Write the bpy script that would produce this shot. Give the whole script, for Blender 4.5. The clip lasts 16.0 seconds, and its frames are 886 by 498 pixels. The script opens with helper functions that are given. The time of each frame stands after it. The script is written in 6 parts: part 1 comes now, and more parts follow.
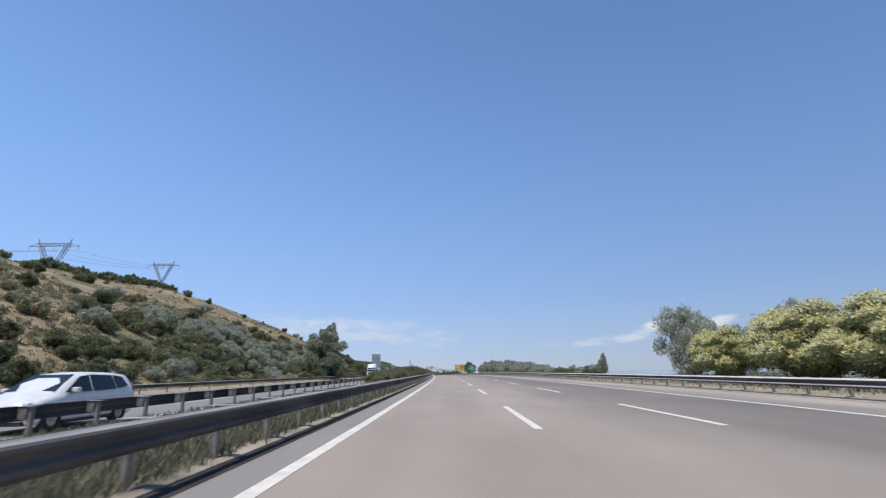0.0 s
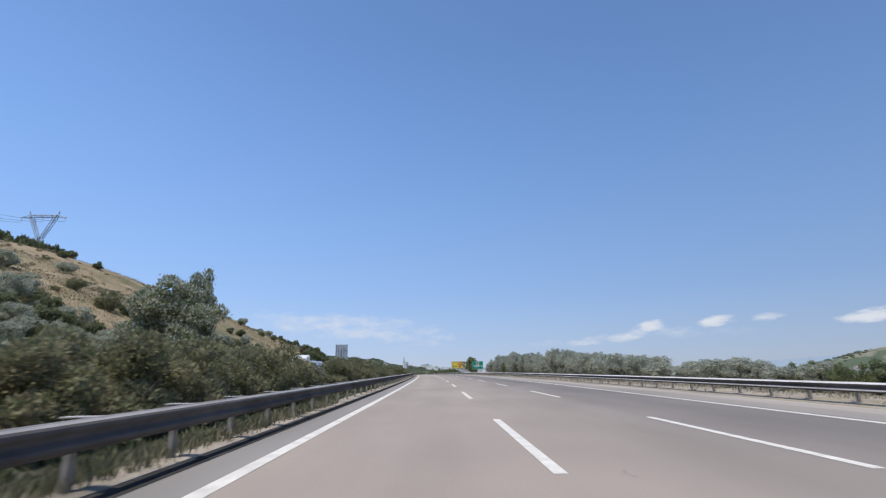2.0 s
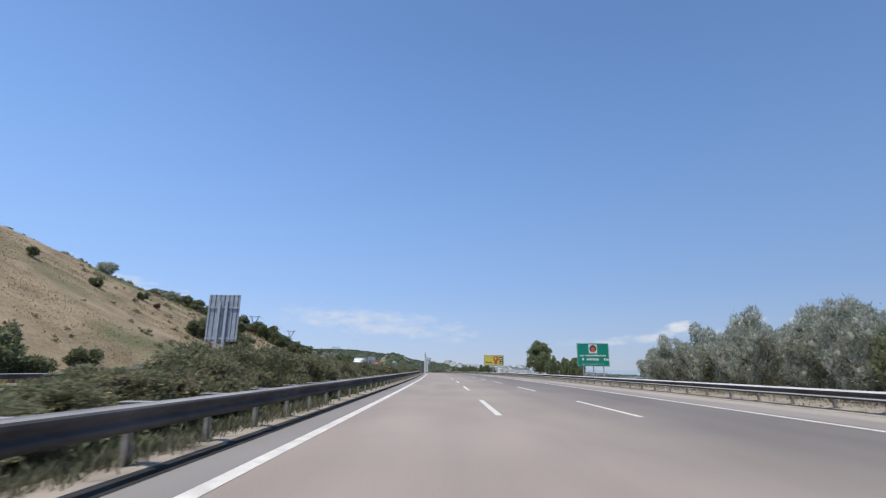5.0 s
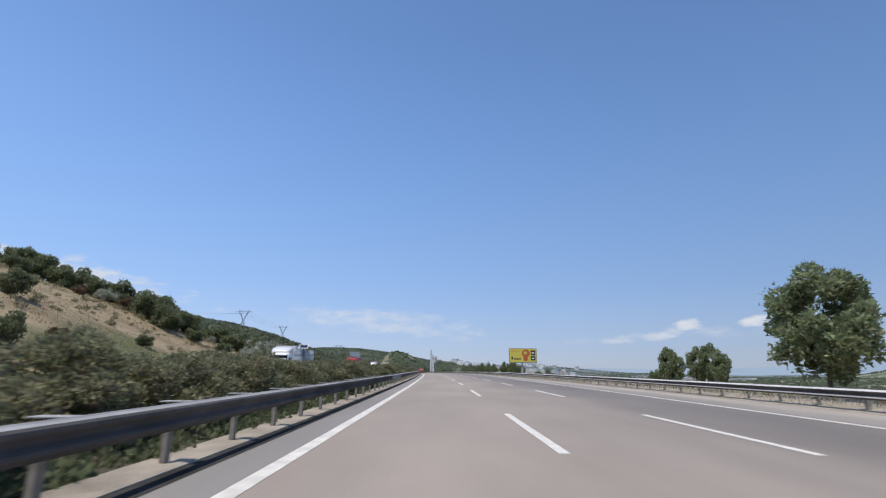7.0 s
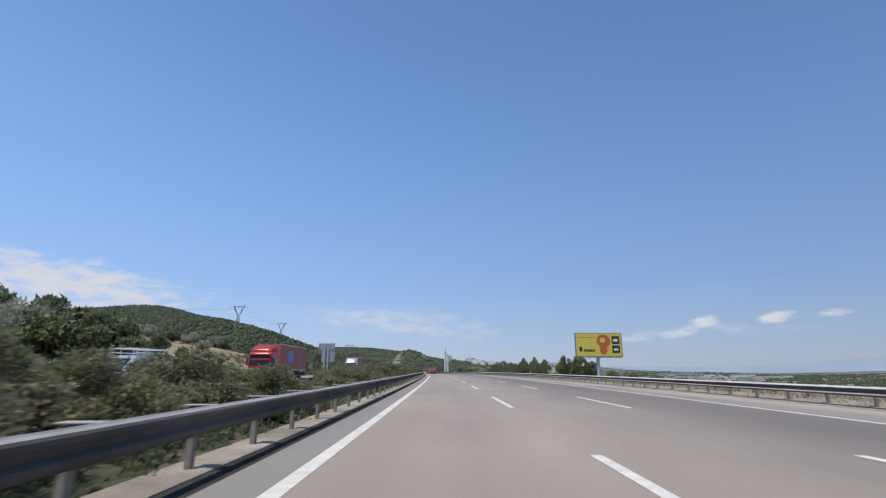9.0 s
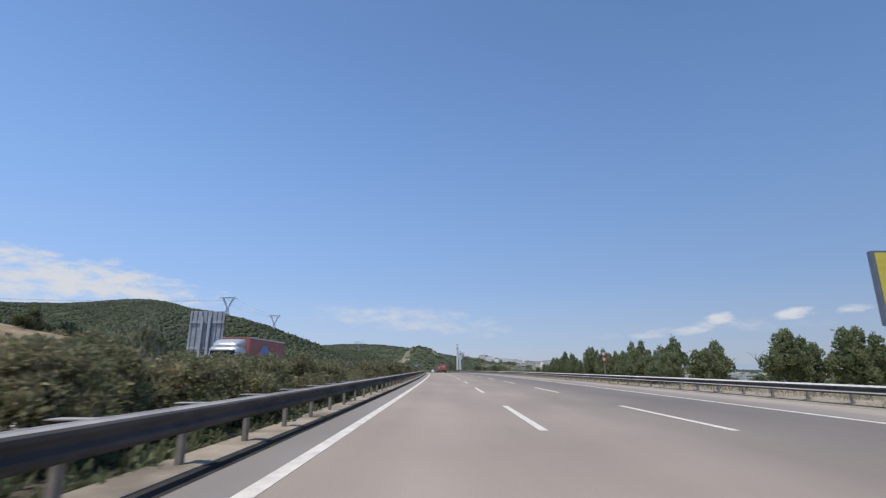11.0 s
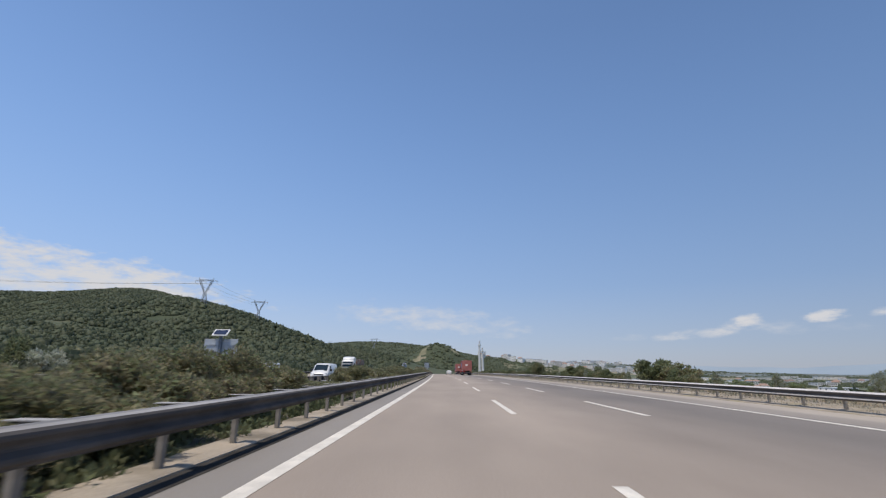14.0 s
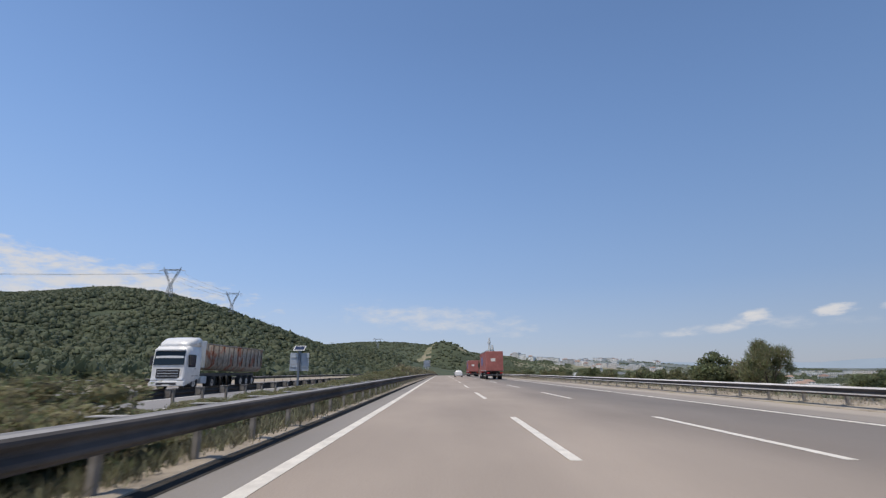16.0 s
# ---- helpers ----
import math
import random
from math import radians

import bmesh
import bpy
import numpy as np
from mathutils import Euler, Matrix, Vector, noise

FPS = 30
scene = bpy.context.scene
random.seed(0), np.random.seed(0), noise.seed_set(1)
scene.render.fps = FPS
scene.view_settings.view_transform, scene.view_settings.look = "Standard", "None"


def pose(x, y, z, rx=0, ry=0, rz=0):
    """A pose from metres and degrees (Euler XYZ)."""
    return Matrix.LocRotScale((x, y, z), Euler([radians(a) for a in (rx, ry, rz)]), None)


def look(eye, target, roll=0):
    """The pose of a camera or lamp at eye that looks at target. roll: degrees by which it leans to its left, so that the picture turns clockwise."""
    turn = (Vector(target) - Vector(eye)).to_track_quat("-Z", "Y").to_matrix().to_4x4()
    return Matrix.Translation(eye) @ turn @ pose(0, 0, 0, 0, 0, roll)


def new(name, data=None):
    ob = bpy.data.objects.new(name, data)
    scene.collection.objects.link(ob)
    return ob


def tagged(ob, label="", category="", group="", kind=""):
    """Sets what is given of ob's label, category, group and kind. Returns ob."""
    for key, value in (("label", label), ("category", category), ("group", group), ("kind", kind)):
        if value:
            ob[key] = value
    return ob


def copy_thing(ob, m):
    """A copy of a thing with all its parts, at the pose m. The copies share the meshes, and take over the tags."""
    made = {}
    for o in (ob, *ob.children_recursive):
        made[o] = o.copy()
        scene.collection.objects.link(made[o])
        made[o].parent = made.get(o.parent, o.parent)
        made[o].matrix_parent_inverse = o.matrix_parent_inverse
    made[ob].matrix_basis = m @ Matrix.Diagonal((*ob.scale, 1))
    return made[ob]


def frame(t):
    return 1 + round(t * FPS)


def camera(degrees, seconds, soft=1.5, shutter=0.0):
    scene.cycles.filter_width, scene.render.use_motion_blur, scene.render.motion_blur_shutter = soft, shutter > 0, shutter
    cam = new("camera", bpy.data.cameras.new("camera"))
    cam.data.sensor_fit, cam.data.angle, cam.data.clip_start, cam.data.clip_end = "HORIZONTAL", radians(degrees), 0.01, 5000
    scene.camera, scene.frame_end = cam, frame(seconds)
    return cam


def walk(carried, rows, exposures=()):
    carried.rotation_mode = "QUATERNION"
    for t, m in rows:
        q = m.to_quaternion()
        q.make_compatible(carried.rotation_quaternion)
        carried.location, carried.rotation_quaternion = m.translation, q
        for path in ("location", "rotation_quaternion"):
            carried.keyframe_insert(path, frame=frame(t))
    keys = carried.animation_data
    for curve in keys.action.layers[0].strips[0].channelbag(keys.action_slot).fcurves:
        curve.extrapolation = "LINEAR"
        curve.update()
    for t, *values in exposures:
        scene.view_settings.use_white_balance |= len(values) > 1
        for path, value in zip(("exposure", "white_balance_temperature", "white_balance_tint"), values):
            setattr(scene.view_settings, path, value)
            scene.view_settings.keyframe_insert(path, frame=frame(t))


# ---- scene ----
# The road bends gently to the left and runs straight past BEND_END. A place is given by s (metres along
# the road), e (metres to the right of our left edge line) and z (metres over the road surface).
CURVE, BEND_END = 3023.3, 555.0
GRADE, CREST = 0.02593, 3.8401e-5
LANE1, LANE2, LANE3 = 3.80, 7.49, 11.46
DASH_STEP, DASH_LONG, DASH_FIRST = 14.826, 6.29, 18.946


def road_z(s):
    far = max(s - 1050.0, 0.0)
    s = min(s, 1050.0)
    return GRADE * s - CREST * s * s / 2 + far * (GRADE - CREST * 1050.0)


def heading(s):
    return min(s, BEND_END) / CURVE


def flat(s, e):
    a, on = heading(s), max(s - BEND_END, 0.0)
    return (CURVE + e) * math.cos(a) - CURVE - on * math.sin(a), (CURVE + e) * math.sin(a) + on * math.cos(a)


def plan_of(x, y):
    """The place on the road plan (s, e) of a point of the world."""
    a = BEND_END / CURVE
    dx, dy = x + CURVE, y
    on = dy * math.cos(a) - dx * math.sin(a)
    if on > 0:
        return BEND_END + on, dx * math.cos(a) + dy * math.sin(a) - CURVE
    return math.atan2(y, dx) * CURVE, math.hypot(dx, y) - CURVE


def at(s, e, z=0.0):
    x, y = flat(s, e)
    return Vector((x, y, road_z(s) + z))


def along(s, e, z=0.0, turn=0.0, size=1.0):
    """A pose on the road plan: local y runs along the road, x to the right."""
    p = at(s, e, z)
    rise = math.degrees(math.atan(GRADE - CREST * min(s, 1050.0)))
    return pose(p.x, p.y, p.z, 0, 0, math.degrees(heading(s))) @ pose(0, 0, 0, rise, 0, 0) @ pose(0, 0, 0, 0, 0, turn) @ Matrix.Scale(size, 4)


def stand(s, e, turn=0.0, size=1.0, sink=0.0):
    """An upright pose on the land."""
    x, y = flat(s, e)
    return pose(x, y, land(s, e) - sink, 0, 0, math.degrees(heading(s)) + turn) @ Matrix.Scale(size, 4)


# ---- camera ----
cam = camera(85.0, 16.0, soft=1.25, shutter=0.07)
ROWS = [
    (0, 2.098, 5.528, 1.322, 105.560, 1.225, 1.314),
    (0.5, 2.071, 21.309, 1.722, 105.423, 1.215, 1.179),
    (1, 2.002, 37.261, 2.118, 105.416, 1.136, 1.100),
    (1.5, 1.853, 53.215, 2.504, 105.354, 0.957, 0.940),
    (2, 1.615, 69.164, 2.880, 105.321, 0.794, 0.820),
    (2.5, 1.309, 85.310, 3.250, 105.271, 0.678, 0.867),
    (3, 0.913, 101.357, 3.609, 105.205, 0.690, 1.183),
    (3.5, 0.366, 117.431, 3.958, 105.089, 0.569, 1.589),
    (4, -0.303, 133.390, 4.295, 105.116, 0.411, 2.174),
    (4.5, -1.144, 149.560, 4.627, 105.031, 0.059, 2.844),
    (5, -2.157, 165.674, 4.947, 104.964, -0.581, 3.483),
    (5.5, -3.129, 181.837, 5.259, 104.929, -0.561, 3.735),
    (6, -4.250, 198.075, 5.562, 104.894, -0.513, 3.914),
    (6.5, -5.483, 214.368, 5.856, 104.859, -0.456, 4.069),
    (7, -6.787, 230.701, 6.141, 104.825, -0.408, 4.250),
    (7.5, -8.124, 247.055, 6.416, 104.789, -0.388, 4.506),
    (8, -9.615, 263.407, 6.680, 104.733, -0.164, 5.054),
    (8.5, -11.203, 279.771, 6.935, 104.693, -0.091, 5.521),
    (9, -12.855, 296.146, 7.179, 104.762, -0.035, 5.926),
    (9.5, -14.471, 312.414, 7.412, 104.710, -0.028, 6.255),
    (10, -16.129, 328.607, 7.633, 104.636, -0.010, 6.609),
    (10.5, -17.862, 344.807, 7.845, 104.556, 0.011, 6.973),
    (11, -19.708, 361.101, 8.047, 104.482, 0.029, 7.329),
    (11.5, -21.705, 377.570, 8.242, 104.430, 0.036, 7.662),
    (12, -23.787, 394.093, 8.426, 104.401, -0.106, 8.007),
    (12.5, -25.948, 410.216, 8.596, 104.543, -0.336, 8.469),
    (13, -28.283, 426.808, 8.761, 104.447, -0.543, 8.956),
    (13.5, -30.661, 443.286, 8.913, 104.493, -0.695, 9.299),
    (14, -33.144, 459.817, 9.056, 104.436, -0.668, 9.598),
    (14.5, -35.660, 476.035, 9.186, 104.419, -0.481, 9.962),
    (15, -38.314, 492.528, 9.307, 104.403, -0.257, 10.185),
    (15.5, -41.072, 509.092, 9.418, 104.374, 0.003, 10.374),
    (16, -43.914, 525.406, 9.517, 104.443, 0.208, 10.440),
]

walk(cam, [(r[0], pose(*r[1:])) for r in ROWS],
     exposures=[(0, 0.0, 6500, 10), (5.0, 0.0, 6500, 10), (9.0, -0.11, 6560, 10), (11.5, -0.14, 6700, 10), (12.5, -0.17, 6850, 11), (16.0, -0.17, 7000, 11)])

# ---- world and sun ----
SUN_WAY = Vector((-0.20, -0.34, 1.0)).normalized()
SUN_UP = math.asin(SUN_WAY.z)
SUN_TURN = math.atan2(SUN_WAY.x, SUN_WAY.y)
scene.view_settings.exposure = 0.0

world = bpy.data.worlds.new("sky")
scene.world = world
world.use_nodes = True


def build_sky():
    nt = world.node_tree
    nt.nodes.clear()
    add = nt.nodes.new
    link = nt.links.new
    out = add("ShaderNodeOutputWorld")
    back = add("ShaderNodeBackground")
    back.inputs["Strength"].default_value = 0.125
    sky = add("ShaderNodeTexSky")
    sky.sky_type = "NISHITA"
    sky.sun_disc = False
    sky.sun_elevation = SUN_UP
    sky.sun_rotation = SUN_TURN
    sky.altitude = 0
    sky.air_density = 1.0
    sky.dust_density = 0.6
    sky.ozone_density = 2.0
    coord = add("ShaderNodeTexCoord")
    height = add("ShaderNodeSeparateXYZ")
    link(coord.outputs["Generated"], height.inputs[0])
    air = add("ShaderNodeValToRGB")
    air.color_ramp.interpolation = "B_SPLINE"
    shades = ((0.0, (0.465, 0.54, 0.70)), (0.06, (0.425, 0.55, 0.795)), (0.17, (0.30, 0.503, 0.89)), (0.40, (0.195, 0.382, 0.795)), (0.62, (0.143, 0.287, 0.63)), (1.0, (0.09, 0.19, 0.45)))
    while len(air.color_ramp.elements) < len(shades):
        air.color_ramp.elements.new(0.5)
    for stop, (place, shade) in zip(air.color_ramp.elements, shades):
        stop.position = place
        stop.color = (*[c for c in shade], 1)
    link(height.outputs["Z"], air.inputs["Fac"])
    lift = add("ShaderNodeMix")
    lift.data_type = "RGBA"
    lift.blend_type = "MULTIPLY"
    lift.inputs["Factor"].default_value = 1.0
    link(air.outputs["Color"], lift.inputs["A"])
    lift.inputs["B"].default_value = (1 / 0.125, 1 / 0.125, 1 / 0.125, 1)
    tint = add("ShaderNodeMix")
    tint.data_type = "RGBA"
    tint.inputs["Factor"].default_value = 0.82
    link(sky.outputs["Color"], tint.inputs["A"])
    link(lift.outputs["Result"], tint.inputs["B"])
    # the sky is paler on the sun's side
    sideways = add("ShaderNodeMath")
    sideways.operation = "MULTIPLY_ADD"
    link(height.outputs["X"], sideways.inputs[0])
    sideways.inputs[1].default_value = -0.26
    sideways.inputs[2].default_value = 0.99
    shade = add("ShaderNodeVectorMath")
    shade.operation = "SCALE"
    link(tint.outputs["Result"], shade.inputs[0])
    link(sideways.outputs[0], shade.inputs["Scale"])
    colour = shade.outputs[0]
    warp = add("ShaderNodeTexNoise")
    warp.inputs["Scale"].default_value = 21.0
    warp.inputs["Detail"].default_value = 7.0
    warp.inputs["Roughness"].default_value = 0.62
    stretch = add("ShaderNodeMapping")
    stretch.inputs["Scale"].default_value = (1.0, 1.0, 3.0)
    link(coord.outputs["Generated"], stretch.inputs["Vector"])
    link(stretch.outputs["Vector"], warp.inputs["Vector"])
    # azimuth, elevation, half width, half height (degrees), lean, softness, strength
    clouds = [(-46.0, 8.9, 17.0, 2.8, -0.10, 1.15, 1.0), (-52.0, 7.2, 14.0, 2.5, -0.05, 1.4, 0.8), (-11.0, 6.1, 15.0, 2.0, -0.08, 1.7, 0.75),
              (22.6, 5.5, 1.7, 0.75, 0.0, 1.25, 1.0), (18.8, 4.4, 4.6, 0.7, 0.1, 1.7, 0.8), (24.8, 4.8, 2.9, 0.8, -0.1, 1.9, 0.6), (20.6, 4.8, 2.2, 0.7, 0.1, 1.5, 0.75), (15.6, 4.1, 2.6, 0.6, 0.1, 1.5, 0.75),
              (28.9, 5.6, 2.2, 0.62, 0.03, 1.1, 1.0), (30.0, 4.5, 2.6, 0.55, 0.0, 2.2, 0.45), (33.2, 5.7, 1.8, 0.55, 0.0, 1.3, 0.85),
              (41.0, 5.2, 3.2, 0.8, 0.1, 1.0, 1.0), (11.0, 4.0, 2.4, 0.5, 0.0, 2.0, 0.45), (-54.5, 11.4, 2.2, 0.9, 0.0, 1.2, 0.6),
              (52.0, 5.2, 3.5, 0.8, 0.0, 1.2, 0.9), (75.0, 7.0, 8.0, 1.2, 0.0, 1.4, 0.8)]
    for az, el, wide, high, lean, soft_edge, strong in clouds:
        a, b = radians(az), radians(el)
        fore = Vector((math.sin(a) * math.cos(b), math.cos(a) * math.cos(b), math.sin(b)))
        right = Vector((math.cos(a), -math.sin(a), 0))
        up = right.cross(fore)
        right, up = right + up * lean, up - right * lean
        terms = []
        for axis, half in ((right, wide), (up, high)):
            dot = add("ShaderNodeVectorMath")
            dot.operation = "DOT_PRODUCT"
            dot.inputs[1].default_value = axis / math.radians(half)
            link(coord.outputs["Generated"], dot.inputs[0])
            square = add("ShaderNodeMath")
            square.operation = "POWER"
            square.inputs[1].default_value = 2.0
            size = add("ShaderNodeMath")
            size.operation = "ABSOLUTE"
            link(dot.outputs["Value"], size.inputs[0])
            link(size.outputs[0], square.inputs[0])
            terms.append(square)
        front = add("ShaderNodeVectorMath")
        front.operation = "DOT_PRODUCT"
        front.inputs[1].default_value = fore
        link(coord.outputs["Generated"], front.inputs[0])
        ahead = add("ShaderNodeMath")
        ahead.operation = "GREATER_THAN"
        ahead.inputs[1].default_value = 0.5
        link(front.outputs["Value"], ahead.inputs[0])
        total = add("ShaderNodeMath")
        link(terms[0].outputs[0], total.inputs[0])
        link(terms[1].outputs[0], total.inputs[1])
        rough = add("ShaderNodeMath")
        rough.operation = "MULTIPLY_ADD"
        link(warp.outputs["Fac"], rough.inputs[0])
        rough.inputs[1].default_value = 3.2
        rough.inputs[2].default_value = -0.75
        inside = add("ShaderNodeMath")
        inside.operation = "SUBTRACT"
        link(rough.outputs[0], inside.inputs[0])
        link(total.outputs[0], inside.inputs[1])
        ramp = add("ShaderNodeMapRange")
        ramp.interpolation_type = "SMOOTHSTEP"
        ramp.inputs["From Min"].default_value = 0.0
        ramp.inputs["From Max"].default_value = soft_edge
        ramp.inputs["To Max"].default_value = strong
        link(inside.outputs[0], ramp.inputs["Value"])
        gate = add("ShaderNodeMath")
        gate.operation = "MULTIPLY"
        link(ramp.outputs["Result"], gate.inputs[0])
        link(ahead.outputs[0], gate.inputs[1])
        mix = add("ShaderNodeMix")
        mix.data_type = "RGBA"
        link(gate.outputs[0], mix.inputs["Factor"])
        link(colour, mix.inputs["A"])
        mix.inputs["B"].default_value = CLOUD
        colour = mix.outputs["Result"]
    link(colour, back.inputs["Color"])
    link(back.outputs[0], out.inputs["Surface"])


CLOUD = (5.6, 5.9, 6.5, 1)
build_sky()

sun = new("sun", bpy.data.lights.new("sun", "SUN"))
sun.data.energy = 3.6
sun.data.angle = radians(0.53)
sun.data.color = (1.0, 0.95, 0.87)
sun.matrix_basis = look(SUN_WAY * 60, (0, 0, 0))


# ---- materials ----
def material(name, low, high, scale=4.0, rough=0.8, bump=0.0, bump_scale=40.0, metal=0.0, fine=0.0, coords="Object", stretch=(1, 1, 1),
             third=None, third_scale=0.4, third_range=(0.5, 0.65), island=0.0, random_ob=0.0, spec=0.5, emission=None):
    """Two colours mixed by noise at one scale, fine grain on top, a third colour in large patches, and relief."""
    mat = bpy.data.materials.new(name)
    mat.use_nodes = True
    nt = mat.node_tree
    add, link = nt.nodes.new, nt.links.new
    bsdf = nt.nodes["Principled BSDF"]
    coord = add("ShaderNodeTexCoord")
    mapping = add("ShaderNodeMapping")
    mapping.inputs["Scale"].default_value = stretch
    link(coord.outputs[coords], mapping.inputs["Vector"])
    n1 = add("ShaderNodeTexNoise")
    n1.inputs["Scale"].default_value = scale
    n1.inputs["Detail"].default_value = 6
    link(mapping.outputs[0], n1.inputs["Vector"])
    ramp = add("ShaderNodeMapRange")
    ramp.inputs["From Min"].default_value = 0.35
    ramp.inputs["From Max"].default_value = 0.65
    link(n1.outputs["Fac"], ramp.inputs["Value"])
    mix = add("ShaderNodeMix")
    mix.data_type = "RGBA"
    mix.inputs["A"].default_value = (*low, 1)
    mix.inputs["B"].default_value = (*high, 1)
    link(ramp.outputs[0], mix.inputs["Factor"])
    colour = mix.outputs["Result"]
    if third:
        n3 = add("ShaderNodeTexNoise")
        n3.inputs["Scale"].default_value = third_scale
        n3.inputs["Detail"].default_value = 5
        link(mapping.outputs[0], n3.inputs["Vector"])
        r3 = add("ShaderNodeMapRange")
        r3.inputs["From Min"].default_value, r3.inputs["From Max"].default_value = third_range
        link(n3.outputs["Fac"], r3.inputs["Value"])
        m3 = add("ShaderNodeMix")
        m3.data_type = "RGBA"
        link(r3.outputs[0], m3.inputs["Factor"])
        link(colour, m3.inputs["A"])
        m3.inputs["B"].default_value = (*third, 1)
        colour = m3.outputs["Result"]
    if island or random_ob or fine:
        hsv = add("ShaderNodeHueSaturation")
        link(colour, hsv.inputs["Color"])
        value = None
        if island:
            geo = add("ShaderNodeNewGeometry")
            value, amount = geo.outputs["Random Per Island"], island
        elif random_ob:
            info = add("ShaderNodeObjectInfo")
            value, amount = info.outputs["Random"], random_ob
        else:
            n4 = add("ShaderNodeTexNoise")
            n4.inputs["Scale"].default_value = bump_scale
            n4.inputs["Detail"].default_value = 3
            link(mapping.outputs[0], n4.inputs["Vector"])
            value, amount = n4.outputs["Fac"], fine * 2.5
        spread = add("ShaderNodeMapRange")
        spread.inputs["To Min"].default_value = 1 - amount
        spread.inputs["To Max"].default_value = 1 + amount
        link(value, spread.inputs["Value"])
        link(spread.outputs[0], hsv.inputs["Value"])
        if island:
            shift = add("ShaderNodeMapRange")
            shift.inputs["To Min"].default_value = 0.5 - island * 0.06
            shift.inputs["To Max"].default_value = 0.5 + island * 0.06
            link(value, shift.inputs["Value"])
            link(shift.outputs[0], hsv.inputs["Hue"])
        colour = hsv.outputs["Color"]
    link(colour, bsdf.inputs["Base Color"])
    bsdf.inputs["Roughness"].default_value = rough
    bsdf.inputs["Metallic"].default_value = metal
    bsdf.inputs["Specular IOR Level"].default_value = spec
    if bump:
        nb = add("ShaderNodeTexNoise")
        nb.inputs["Scale"].default_value = bump_scale
        nb.inputs["Detail"].default_value = 4
        link(mapping.outputs[0], nb.inputs["Vector"])
        bp = add("ShaderNodeBump")
        bp.inputs["Strength"].default_value = bump
        bp.inputs["Distance"].default_value = 0.02
        link(nb.outputs["Fac"], bp.inputs["Height"])
        link(bp.outputs[0], bsdf.inputs["Normal"])
    if emission:
        bsdf.inputs["Emission Color"].default_value = (*emission, 1)
        bsdf.inputs["Emission Strength"].default_value = 1.0
    return mat


def leaf_material(name, low, high, island=0.45, through_light=0.3, scale=0.9):
    """Leaves: colour varied leaf by leaf, some light shining through."""
    mat = material(name, low, high, scale=scale, rough=0.62, island=island, spec=0.25)
    nt = mat.node_tree
    bsdf = nt.nodes["Principled BSDF"]
    out = nt.nodes["Material Output"]
    glow = nt.nodes.new("ShaderNodeBsdfTranslucent")
    mix = nt.nodes.new("ShaderNodeMixShader")
    mix.inputs[0].default_value = through_light
    src = bsdf.inputs["Base Color"].links[0].from_socket
    nt.links.new(src, glow.inputs["Color"])
    nt.links.new(bsdf.outputs[0], mix.inputs[1])
    nt.links.new(glow.outputs[0], mix.inputs[2])
    nt.links.new(mix.outputs[0], out.inputs["Surface"])
    return mat


